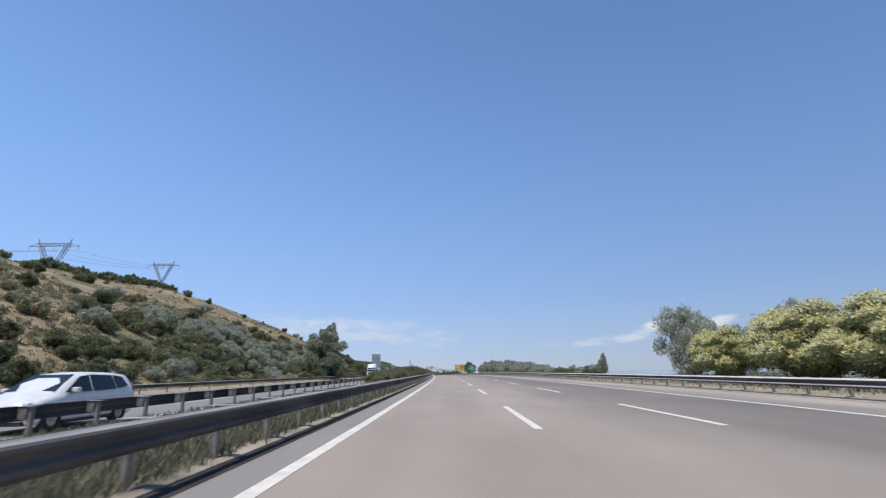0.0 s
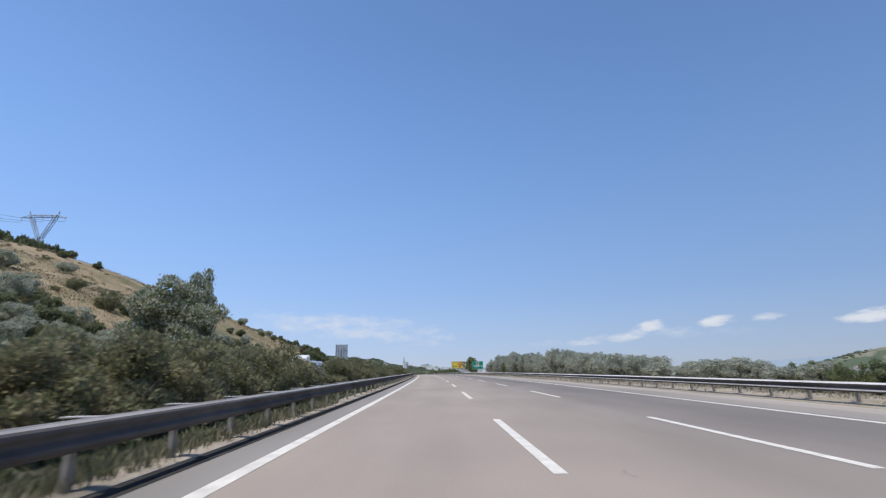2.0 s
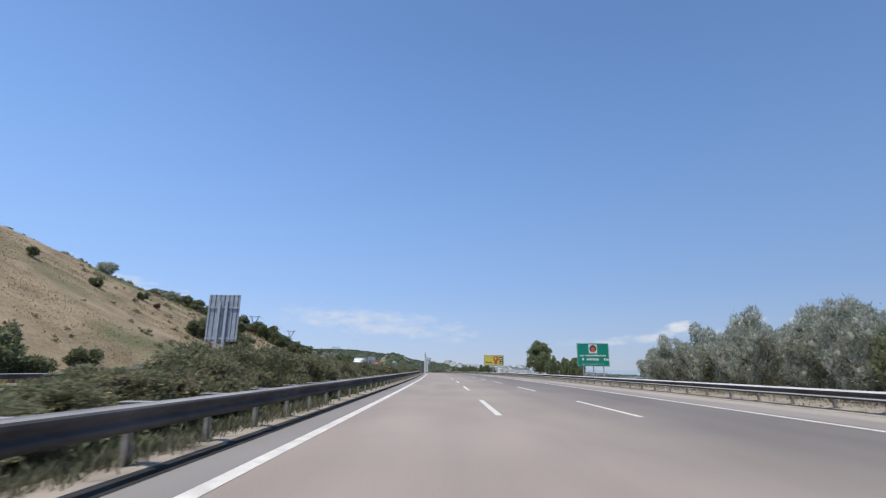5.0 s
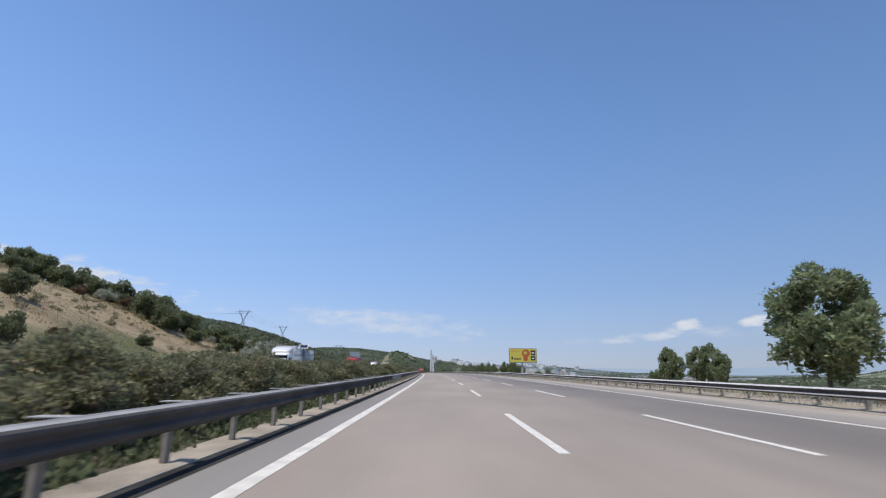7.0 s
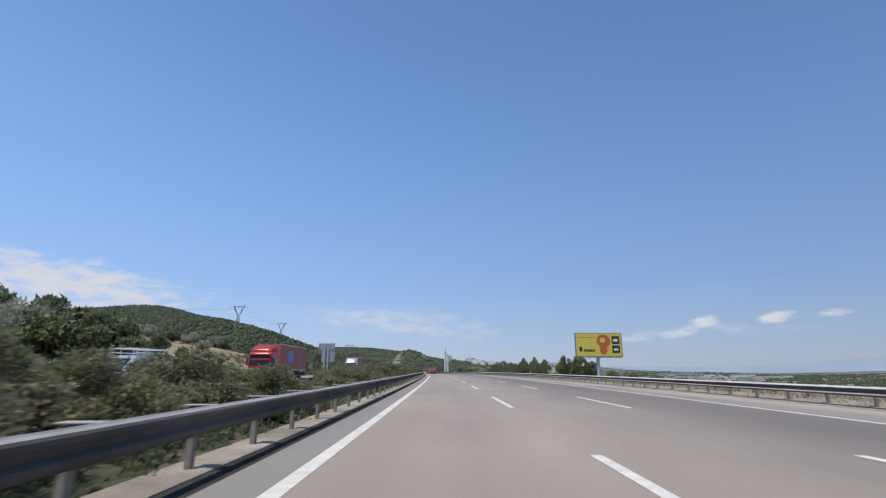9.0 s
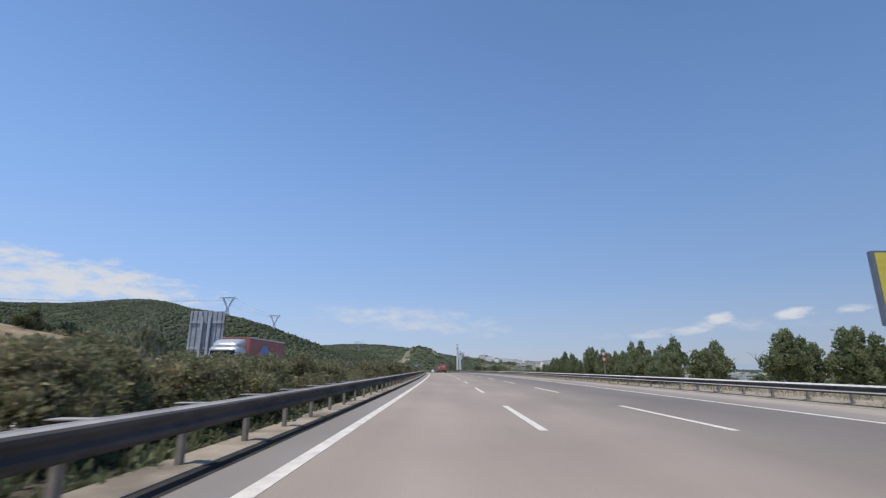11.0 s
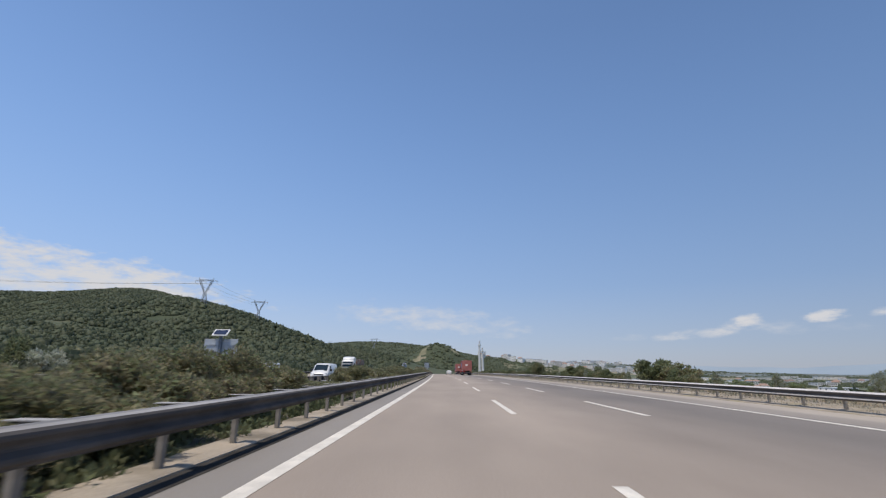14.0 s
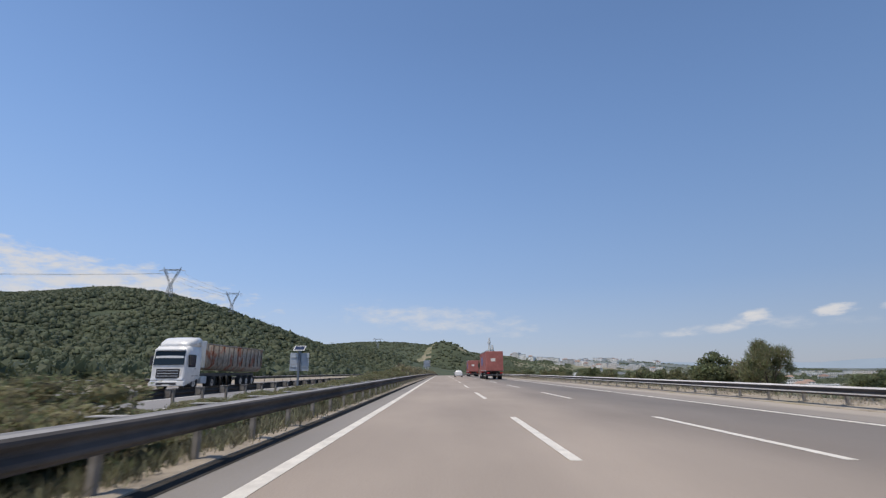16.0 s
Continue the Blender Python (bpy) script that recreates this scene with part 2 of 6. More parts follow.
def asphalt_material(name, warm, grey, split, blur=0.35):
    """Worn asphalt in road coordinates (u across, v along, metres): wheel tracks, stains, patches, aggregate."""
    mat = bpy.data.materials.new(name)
    mat.use_nodes = True
    nt = mat.node_tree
    add, link = nt.nodes.new, nt.links.new
    bsdf = nt.nodes["Principled BSDF"]
    uv = add("ShaderNodeUVMap")
    uv.uv_map = "plan"
    xyz = add("ShaderNodeSeparateXYZ")
    link(uv.outputs[0], xyz.inputs[0])

    def noise_of(scale_xyz, scale, detail=5):
        m = add("ShaderNodeMapping")
        m.inputs["Scale"].default_value = scale_xyz
        link(uv.outputs[0], m.inputs["Vector"])
        n = add("ShaderNodeTexNoise")
        n.inputs["Scale"].default_value = scale
        n.inputs["Detail"].default_value = detail
        link(m.outputs[0], n.inputs["Vector"])
        return n.outputs["Fac"]

    def calc(op, a, b, c=None):
        n = add("ShaderNodeMath")
        n.operation = op
        for i, v in enumerate((a, b, c)):
            if v is None:
                continue
            if isinstance(v, (int, float)):
                n.inputs[i].default_value = v
            else:
                link(v, n.inputs[i])
        return n.outputs[0]

    edge = calc("MULTIPLY_ADD", noise_of((1, 0.12, 1), 0.5), 1.6, calc("SUBTRACT", xyz.outputs["X"], split + 0.8))
    side = add("ShaderNodeMapRange")
    side.inputs["From Min"].default_value, side.inputs["From Max"].default_value = -blur, blur
    link(edge, side.inputs["Value"])
    mix = add("ShaderNodeMix")
    mix.data_type = "RGBA"
    mix.inputs["A"].default_value = (*warm, 1)
    mix.inputs["B"].default_value = (*grey, 1)
    link(side.outputs[0], mix.inputs["Factor"])
    streak = noise_of((1, 0.03, 1), 0.8)
    blot = noise_of((1, 0.35, 1), 0.35)
    grain = noise_of((1, 1, 1), 38.0, 2)
    crumb = noise_of((1, 1, 1), 160.0, 2)
    # two wheel tracks in each lane
    lane = calc("MULTIPLY", calc("PINGPONG", calc("ADD", xyz.outputs["X"], 20.0 - 0.95), 0.94), 1 / 0.94)
    track = calc("MULTIPLY", calc("SMOOTH_MIN", lane, 0.9, 0.3), -0.05)
    value = calc("MULTIPLY_ADD", streak, 0.20, 0.90)
    value = calc("ADD", value, calc("MULTIPLY_ADD", blot, 0.60, -0.30))
    value = calc("ADD", value, calc("MULTIPLY_ADD", grain, 0.34, -0.17))
    value = calc("ADD", value, calc("MULTIPLY_ADD", crumb, 0.30, -0.15))
    value = calc("ADD", value, track)
    hsv = add("ShaderNodeHueSaturation")
    link(mix.outputs["Result"], hsv.inputs["Color"])
    link(value, hsv.inputs["Value"])
    spots = noise_of((1, 0.6, 1), 1.9, 3)
    spot = add("ShaderNodeMapRange")
    spot.inputs["From Min"].default_value, spot.inputs["From Max"].default_value = 0.74, 0.80
    spot.inputs["To Max"].default_value = 0.55
    link(spots, spot.inputs["Value"])
    stain = add("ShaderNodeMix")
    stain.data_type = "RGBA"
    link(spot.outputs[0], stain.inputs["Factor"])
    link(hsv.outputs[0], stain.inputs["A"])
    stain.inputs["B"].default_value = (0.09, 0.085, 0.08, 1)
    link(stain.outputs["Result"], bsdf.inputs["Base Color"])
    bsdf.inputs["Roughness"].default_value = 0.75
    bsdf.inputs["Specular IOR Level"].default_value = 0.4
    bp = add("ShaderNodeBump")
    bp.inputs["Strength"].default_value = 0.35
    bp.inputs["Distance"].default_value = 0.004
    link(crumb, bp.inputs["Height"])
    link(bp.outputs[0], bsdf.inputs["Normal"])
    return mat


ASPHALT = asphalt_material("asphalt", (0.360, 0.295, 0.238), (0.205, 0.177, 0.152), 7.0, 2.4)
MARGIN = asphalt_material("margin_asphalt", (0.278, 0.252, 0.226), (0.278, 0.252, 0.226), 20.0)
SHOULDER = asphalt_material("shoulder_asphalt", (0.315, 0.275, 0.232), (0.425, 0.367, 0.304), 13.4)
ASPHALT_FAR = asphalt_material("asphalt_other", (0.27, 0.25, 0.235), (0.25, 0.235, 0.22), -13.0)
PAINT = material("road_paint", (0.82, 0.76, 0.66), (0.64, 0.59, 0.51), scale=3.0, rough=0.6, fine=0.08, bump_scale=25, bump=0.1)
CONCRETE = material("concrete", (0.42, 0.355, 0.28), (0.30, 0.255, 0.20), scale=1.5, rough=0.9, fine=0.12, bump=0.4, bump_scale=30, third=(0.2, 0.17, 0.13), third_scale=0.6)
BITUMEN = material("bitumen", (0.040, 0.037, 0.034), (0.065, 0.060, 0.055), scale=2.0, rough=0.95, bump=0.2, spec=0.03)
# rail beam steels: sunlight and shade on the folds are part of their tones
LIT_STEEL = material("lit_steel", (0.74, 0.70, 0.65), (0.60, 0.565, 0.52), scale=1.6, rough=0.45, fine=0.06, bump_scale=10, stretch=(1, 0.35, 1))
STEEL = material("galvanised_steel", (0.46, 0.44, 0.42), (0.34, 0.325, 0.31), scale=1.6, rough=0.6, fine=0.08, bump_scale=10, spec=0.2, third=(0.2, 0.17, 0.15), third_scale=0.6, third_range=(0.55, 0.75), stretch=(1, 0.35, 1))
SHADED_STEEL = material("shaded_steel", (0.122, 0.114, 0.110), (0.070, 0.066, 0.065), scale=1.3, rough=0.9, fine=0.1, bump_scale=10, spec=0.05, third=(0.15, 0.135, 0.125), third_scale=0.5, third_range=(0.58, 0.75), stretch=(1, 0.35, 1))
FRESH_STEEL = material("fresh_steel", (0.25, 0.25, 0.255), (0.18, 0.18, 0.185), scale=1.4, rough=0.55, fine=0.06, bump_scale=10, spec=0.25, stretch=(1, 0.35, 1))
POST_STEEL = material("post_steel", (0.27, 0.25, 0.225), (0.17, 0.155, 0.14), scale=5, rough=0.6, third=(0.13, 0.09, 0.065), third_scale=3.0, third_range=(0.6, 0.72))
EARTH = material("dry_earth", (0.40, 0.34, 0.265), (0.28, 0.235, 0.185), scale=1.2, rough=1.0, bump=0.5, bump_scale=12, fine=0.15, third=(0.32, 0.27, 0.18), third_scale=0.5)
GROUND = material("dry_grass_ground", (0.36, 0.275, 0.165), (0.22, 0.165, 0.095), scale=0.22, rough=1.0, bump=0.6, bump_scale=3.0, fine=0.22, third=(0.115, 0.125, 0.05), third_scale=0.035, third_range=(0.5, 0.62))
# median earth is darkened for the shade of bushes; green patches are growth
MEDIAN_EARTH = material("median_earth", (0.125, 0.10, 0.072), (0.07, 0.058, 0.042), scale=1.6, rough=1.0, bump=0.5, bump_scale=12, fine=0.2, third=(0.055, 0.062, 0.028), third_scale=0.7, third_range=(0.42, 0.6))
BARK = material("bark", (0.16, 0.12, 0.085), (0.09, 0.07, 0.05), scale=6, rough=0.95, bump=0.5, bump_scale=18, stretch=(1, 1, 0.3))
LEAF_GREEN = leaf_material("leaf_green", (0.185, 0.212, 0.105), (0.29, 0.305, 0.16), 0.32, 0.47)
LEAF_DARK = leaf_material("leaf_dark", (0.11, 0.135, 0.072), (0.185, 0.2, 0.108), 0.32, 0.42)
LEAF_SILVER = leaf_material("leaf_silver", (0.39, 0.41, 0.33), (0.55, 0.56, 0.475), 0.28, 0.42)
LEAF_FRESH = leaf_material("leaf_fresh", (0.235, 0.285, 0.15), (0.33, 0.37, 0.21), 0.32, 0.48)
LEAF_PALE = leaf_material("leaf_pale", (0.33, 0.355, 0.26), (0.47, 0.475, 0.375), 0.28, 0.45)
DRY_WEED = leaf_material("dry_weed", (0.36, 0.32, 0.25), (0.46, 0.41, 0.32), 0.3, 0.35)
LEAF_HEDGE = leaf_material("leaf_hedge", (0.225, 0.212, 0.122), (0.37, 0.325, 0.208), 0.32, 0.48)
LEAF_YELLOW = leaf_material("leaf_yellow", (0.78, 0.71, 0.34), (0.86, 0.81, 0.48), island=0.2, through_light=0.42)
LEAF_RED = leaf_material("leaf_red", (0.13, 0.06, 0.045), (0.19, 0.10, 0.06))
STRAW = leaf_material("straw", (0.42, 0.33, 0.17), (0.30, 0.23, 0.11), island=0.35, through_light=0.2)
FOREST_FLOOR = material("forest_floor", (0.050, 0.066, 0.036), (0.072, 0.085, 0.045), scale=0.05, rough=1.0, fine=0.2, bump_scale=0.4, third=(0.14, 0.14, 0.085), third_scale=0.012, third_range=(0.62, 0.72))
FIELDS = material("fields", (0.30, 0.255, 0.18), (0.13, 0.15, 0.085), scale=0.011, rough=1.0, fine=0.18, bump_scale=0.12, third=(0.085, 0.11, 0.06), third_scale=0.006, third_range=(0.5, 0.56))
QUARRY_SOIL = material("bare_soil", (0.27, 0.235, 0.16), (0.15, 0.15, 0.085), scale=0.05, rough=1.0, fine=0.2, bump_scale=0.3)
# haze over the distant ground is put into this bluish colour
HAZED_LAND = material("hazed_land", (0.115, 0.145, 0.135), (0.20, 0.205, 0.18), scale=0.006, rough=1.0, fine=0.15, bump_scale=0.05, third=(0.10, 0.125, 0.12), third_scale=0.012, third_range=(0.5, 0.58))
WEED = leaf_material("weed", (0.15, 0.155, 0.095), (0.23, 0.215, 0.14), island=0.4)
FOREST = leaf_material("forest", (0.080, 0.101, 0.061), (0.132, 0.149, 0.087), island=0.16, through_light=0.3, scale=0.035)


# ---- building blocks ----
def mesh_of(bm, name, mat):
    me = bpy.data.meshes.new(name)
    bm.to_mesh(me)
    bm.free()
    for m in mat if isinstance(mat, (list, tuple)) else (mat,):
        me.materials.append(m)
    return me


def part(name, bm, mat, parent=None, label="", m=None):
    """Links a bmesh, or a ready mesh, as one mesh object under a thing."""
    me = bm if isinstance(bm, bpy.types.Mesh) else mesh_of(bm, name, mat)
    ob = new(name, me)
    if parent is not None:
        ob.parent = parent
    if m is not None:
        ob.matrix_basis = m
    if label:
        ob["label"] = label
    return ob


def thing(name, label, category, m=None, group="", kind=""):
    ob = new(name)
    ob.empty_display_size = 0.2
    if m is not None:
        ob.matrix_basis = m
    return tagged(ob, label, category, group, kind)


def box(bm, x0, x1, y0, y1, z0, z1, bevel=0.0, mat=0, segments=2):
    geo = bmesh.ops.create_cube(bm, size=1.0, matrix=Matrix.Translation(((x0 + x1) / 2, (y0 + y1) / 2, (z0 + z1) / 2)) @ Matrix.Diagonal((x1 - x0, y1 - y0, z1 - z0, 1)))
    faces = list({f for v in geo["verts"] for f in v.link_faces})
    for f in faces:
        f.material_index = mat
    if bevel:
        edges = list({ed for v in geo["verts"] for ed in v.link_edges})
        made = bmesh.ops.bevel(bm, geom=edges, offset=bevel, segments=segments, affect="EDGES", profile=0.5)
        for f in made["faces"]:
            f.material_index = mat
    return geo


def tube(bm, a, b, r0, r1=None, sides=8, mat=0, caps=True):
    """A tapered round bar between two points."""
    a, b = Vector(a), Vector(b)
    r1 = r0 if r1 is None else r1
    way = b - a
    turn = way.to_track_quat("Z", "Y").to_matrix().to_4x4()
    geo = bmesh.ops.create_cone(bm, cap_ends=caps, segments=sides, radius1=r0, radius2=r1, depth=way.length, matrix=Matrix.Translation((a + b) / 2) @ turn)
    for f in {f for v in geo["verts"] for f in v.link_faces}:
        f.material_index = mat
    return geo


def ribbon(name, pieces, mat, s_list, parent=None, uv=False):
    """A sheet swept along the road. pieces: the cross-section as (e, z) points."""
    verts, faces, plan = [], [], []
    n = len(pieces)
    for s in s_list:
        for e, z in pieces:
            verts.append(at(s, e, z))
            plan.append((e, s))
    for i in range(len(s_list) - 1):
        for j in range(n - 1):
            a = i * n + j
            faces.append((a, a + 1, a + n + 1, a + n))
    me = bpy.data.meshes.new(name)
    me.from_pydata(verts, [], faces)
    me.materials.append(mat)
    if uv:
        layer = me.uv_layers.new(name="plan")
        for loop in me.loops:
            layer.data[loop.index].uv = plan[loop.vertex_index]
    me.update()
    ob = new(name, me)
    if parent is not None:
        ob.parent = parent
    return ob


def steps(a, b, step):
    n = max(1, round((b - a) / step))
    return [a + (b - a) * i / n for i in range(n + 1)]


# ---- the land ----
RIDGE_S = (-400, -100, -40, 20, 80, 140, 200, 260, 320, 380, 440, 500, 560, 640)
RIDGE_H = (58, 53.5, 44.7, 37.8, 34.3, 35.4, 41.0, 41.0, 31.2, 19.2, 15.0, 7.0, 3.0, 0.0)


def smooth(a, b, x):
    u = min(max((x - a) / (b - a), 0.0), 1.0)
    return u * u * (3 - 2 * u)


def bell(x, y, x0, y0, high, wide, deep, turn=0.0):
    c, q = math.cos(turn), math.sin(turn)
    u, v = (x - x0) * c + (y - y0) * q, -(x - x0) * q + (y - y0) * c
    return high * math.exp(-(u / wide) ** 2 / 2 - (v / deep) ** 2 / 2)


def big_hill(x, y):
    return bell(x, y, -487, 1006.8, 86.2, 93.3, 266.4, 0.748) + bell(x, y, -847.2, 1032.3, 120.9, 148.6, 260.9, -0.661) + bell(x, y, -267.4, 1128.1, 34.4, 58.5, 114.1, 0.447)


def bare(x, y):
    """Bald slopes, a cut track and fields among the far woods."""
    if math.hypot((x + 214) / 9, (y - 1262) / 14) < 1 or math.hypot((x + 165) / 9, (y - 1338) / 12) < 1:
        return True
    if abs(x + 212 - (y - 1290) * 0.05) < 3.6 and 1270 < y < 1350:
        return True
    return math.hypot((x + 470) / 50, (y - 1780) / 70) < 1 or math.hypot((x + 330) / 60, (y - 1560) / 40) < 1


def land(s, e):
    """Height of the ground (absolute) at a place of the plan."""
    x, y = flat(s, e)
    z = road_z(min(max(s, -300), 1400))
    bed = z - (0.14 if e > -5 else 0.32)
    if e < -23.5:
        h = float(np.interp(s, RIDGE_S, RIDGE_H))
        u = min(max((-e - 27) / 120.0, 0.0), 1.0)
        ridge = h * math.sin(math.pi / 2 * u)
        back = smooth(150, 700, -e)
        base = bed * (1 - back) - 5 * back
        rough = noise.noise(Vector((x * 0.03, y * 0.03, 0.0))) * 1.6 + noise.noise(Vector((x * 0.11, y * 0.11, 3.0))) * 0.5
        bed = base + ridge * (1 - 0.4 * back) + rough * smooth(26, 45, -e)
    elif e > 16.5:
        down = smooth(19, 150, e)
        rough = noise.noise(Vector((x * 0.05, y * 0.05, 7.0))) * 0.8
        bed = bed * (1 - down) + (-8.5 + 9.5 * smooth(260, 1300, e) + 8 * smooth(450, 1800, e) * smooth(600, 1500, s)) * down + rough * smooth(18, 40, e)
    if s > 640 or e < -150 or e > 150:
        far = max(smooth(640, 900, s), smooth(100, 260, abs(e)))
        near_road = max(smooth(20, 110, abs(e + 3)), smooth(930, 1060, s))
        far *= near_road
        hills = big_hill(x, y)
        hills = max(hills, bell(x, y, -197, 1362, 61, 52, 80), bell(x, y, -640, 2150, 112, 520, 240), bell(x, y, -320, 1470, 55, 130, 120))
        hills += bell(x, y, 300, 3050, 44, 260, 320) + bell(x, y, 150, 3500, 42, 900, 420) + bell(x, y, 3000, 3700, 40, 800, 600) + bell(x, y, 1500, 1700, 88, 160, 230)
        hills += 5 * noise.noise(Vector((x * 0.004, y * 0.004, 1.0)))
        bed += hills * far
    return bed


def build_ground():
    ss = steps(-420, -40, 20) + steps(-40, 700, 6)[1:] + steps(700, 1500, 9)[1:] + steps(1500, 2400, 30)[1:] + steps(2400, 3900, 75)[1:]
    ee = steps(-2500, -800, 100) + steps(-800, -300, 25)[1:] + steps(-300, -30, 7)[1:] + [-27, -25, -23.6, -22.8, -15, -7, -6, -4, -2, -1.7, 5, 12, 15.2, 16.4, 17.2, 18.2, 19.5, 22] + steps(22, 300, 7)[1:] + steps(300, 1000, 35)[1:] + steps(1000, 4400, 100)[1:]
    verts, faces = [], []
    for s in ss:
        for e in ee:
            x, y = flat(s, e)
            verts.append((x, y, land(s, e)))
    n = len(ee)
    for i in range(len(ss) - 1):
        for j in range(n - 1):
            a = i * n + j
            faces.append((a, a + 1, a + n + 1, a + n))
    me = bpy.data.meshes.new("ground")
    me.from_pydata(verts, [], faces)
    for m in (GROUND, FOREST_FLOOR, FIELDS, HAZED_LAND, QUARRY_SOIL):
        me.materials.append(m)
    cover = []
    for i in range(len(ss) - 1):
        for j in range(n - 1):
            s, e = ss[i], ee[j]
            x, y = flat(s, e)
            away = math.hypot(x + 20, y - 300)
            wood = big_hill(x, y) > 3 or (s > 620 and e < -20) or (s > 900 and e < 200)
            # past 2300 m the ground takes the colour with haze in it
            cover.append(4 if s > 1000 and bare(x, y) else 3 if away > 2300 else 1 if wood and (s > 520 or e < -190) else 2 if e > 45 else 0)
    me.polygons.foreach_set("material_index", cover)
    me.polygons.foreach_set("use_smooth", [True] * len(faces))
    return tagged(new("ground", me), "dry yellow grass land with green patches, a hillside beside the road", "ground", kind="structure")


build_ground()
LOW = -0.12
ROAD_S = steps(-60, 980, 10)
road = tagged(ribbon("road", [(-0.1, 0), (LANE1, 0), (LANE2, 0), (LANE3, 0), (11.75, 0)], ASPHALT, ROAD_S, uv=True),
              "worn pale grey asphalt motorway carriageway with three lanes", "road", kind="structure")
road_other = tagged(ribbon("road_other", [(-22.6, LOW), (-19.1, LOW), (-15.4, LOW), (-11.7, LOW), (-7.2, LOW)], ASPHALT_FAR, ROAD_S, uv=True),
                    "worn pale grey asphalt opposite carriageway", "road", kind="structure")
for name, e0, e1 in (("edge_line", -0.1, 0.12), ("edge_line", LANE3 - 0.11, LANE3 + 0.11)):
    ribbon(name, [(e0, 0.005), (e1, 0.005)], PAINT, ROAD_S, road)
for e0, e1 in ((-8.2, -7.98), (-19.3, -19.08)):
    ribbon("edge_line", [(e0, LOW + 0.005), (e1, LOW + 0.005)], PAINT, ROAD_S, road_other)


def dash_mesh():
    bm = bmesh.new()
    box(bm, -0.085, 0.085, -DASH_LONG / 2, DASH_LONG / 2, 0.002, 0.006)
    return mesh_of(bm, "lane_dash", PAINT)


DASH = dash_mesh()
for k in range(-2, 60):
    for e, holder in ((LANE1, road), (LANE2, road), (-11.7, road_other), (-15.4, road_other)):
        part("lane_dash", DASH, PAINT, holder, m=along(DASH_FIRST + k * DASH_STEP, e, 0 if e > 0 else LOW))

tagged(ribbon("margin", [(-1.16, 0), (-0.1, 0)], MARGIN, ROAD_S, uv=True), "grey asphalt margin between the edge line and the kerb", "pavement", kind="structure")
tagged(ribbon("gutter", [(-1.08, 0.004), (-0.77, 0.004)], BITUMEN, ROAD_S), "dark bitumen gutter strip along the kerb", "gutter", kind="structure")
tagged(ribbon("kerb", [(-1.70, -0.16), (-1.70, 0.02), (-1.67, 0.035), (-1.13, 0.03), (-1.09, 0.02), (-1.075, -0.1)], CONCRETE, ROAD_S),
       "weathered concrete kerb under the guard rail", "kerb", kind="structure")
tagged(ribbon("kerb_other", [(-7.2, -0.25), (-7.19, -0.03), (-7.15, -0.01), (-6.6, -0.01), (-6.57, -0.03), (-6.56, -0.3)], CONCRETE, ROAD_S),
       "weathered concrete kerb of the opposite carriageway", "kerb", kind="structure")
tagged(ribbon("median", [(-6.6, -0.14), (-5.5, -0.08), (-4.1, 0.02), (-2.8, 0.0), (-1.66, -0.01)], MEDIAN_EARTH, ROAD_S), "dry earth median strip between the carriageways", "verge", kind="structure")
tagged(ribbon("shoulder", [(11.75, 0), (12.6, -0.02), (14.33, -0.068), (15.0, -0.075), (15.05, -0.08)], SHOULDER, ROAD_S, uv=True), "pale dusty asphalt hard shoulder beside the road", "pavement", kind="structure")
tagged(ribbon("bank", [(15.02, -0.12), (15.06, -0.06), (15.3, 0.0), (15.9, 0.06), (17.2, 0.04), (19.0, -0.05)], EARTH, ROAD_S), "dry earth bank under the roadside guard rail", "verge", kind="structure")
tagged(ribbon("verge_other", [(-27.5, 0.12), (-25.5, 0.0), (-23.6, -0.12), (-22.6, -0.16)], EARTH, ROAD_S), "dry grass verge beyond the opposite carriageway", "verge", kind="structure")


# ---- guard rails ----
def beam_profile(out):
    """Cross-section of a W beam: (depth towards the traffic, height)."""
    pts = [(0.0, 0.0), (0.012, 0.02), (0.078, 0.055), (0.083, 0.075), (0.078, 0.095), (0.032, 0.135), (0.026, 0.155), (0.032, 0.175), (0.078, 0.215), (0.083, 0.235), (0.078, 0.255), (0.048, 0.277), (0.012, 0.296), (0.0, 0.31)]
    back = [(d - 0.008, z) for d, z in reversed(pts)]
    return [(d * out, z) for d, z in pts + back + pts[:1]]


def post_mesh(out, high):
    bm = bmesh.new()
    # C-shaped post and the spacer that holds the beam
    box(bm, -0.036, 0.036, -0.05, -0.044, -0.35, high, 0.002, segments=1)
    box(bm, -0.036, -0.030, -0.05, 0.05, -0.35, high)
    box(bm, 0.030, 0.036, -0.05, 0.05, -0.35, high)
    lo, hi = sorted((0.06 * out, 0.26 * out))
    box(bm, lo, hi, -0.07, 0.07, high - 0.27, high - 0.262)
    box(bm, lo, hi, -0.07, 0.07, high - 0.02, high - 0.012)
    box(bm, lo, hi, -0.07, -0.064, high - 0.27, high - 0.012)
    lo, hi = sorted((-0.12 * out, 0.25 * out))
    # top plate in the paler steel, for the sunlight falling on it
    box(bm, lo, hi, -0.085, 0.085, high - 0.002, high + 0.008, mat=1)
    return mesh_of(bm, "post", (POST_STEEL, STEEL))


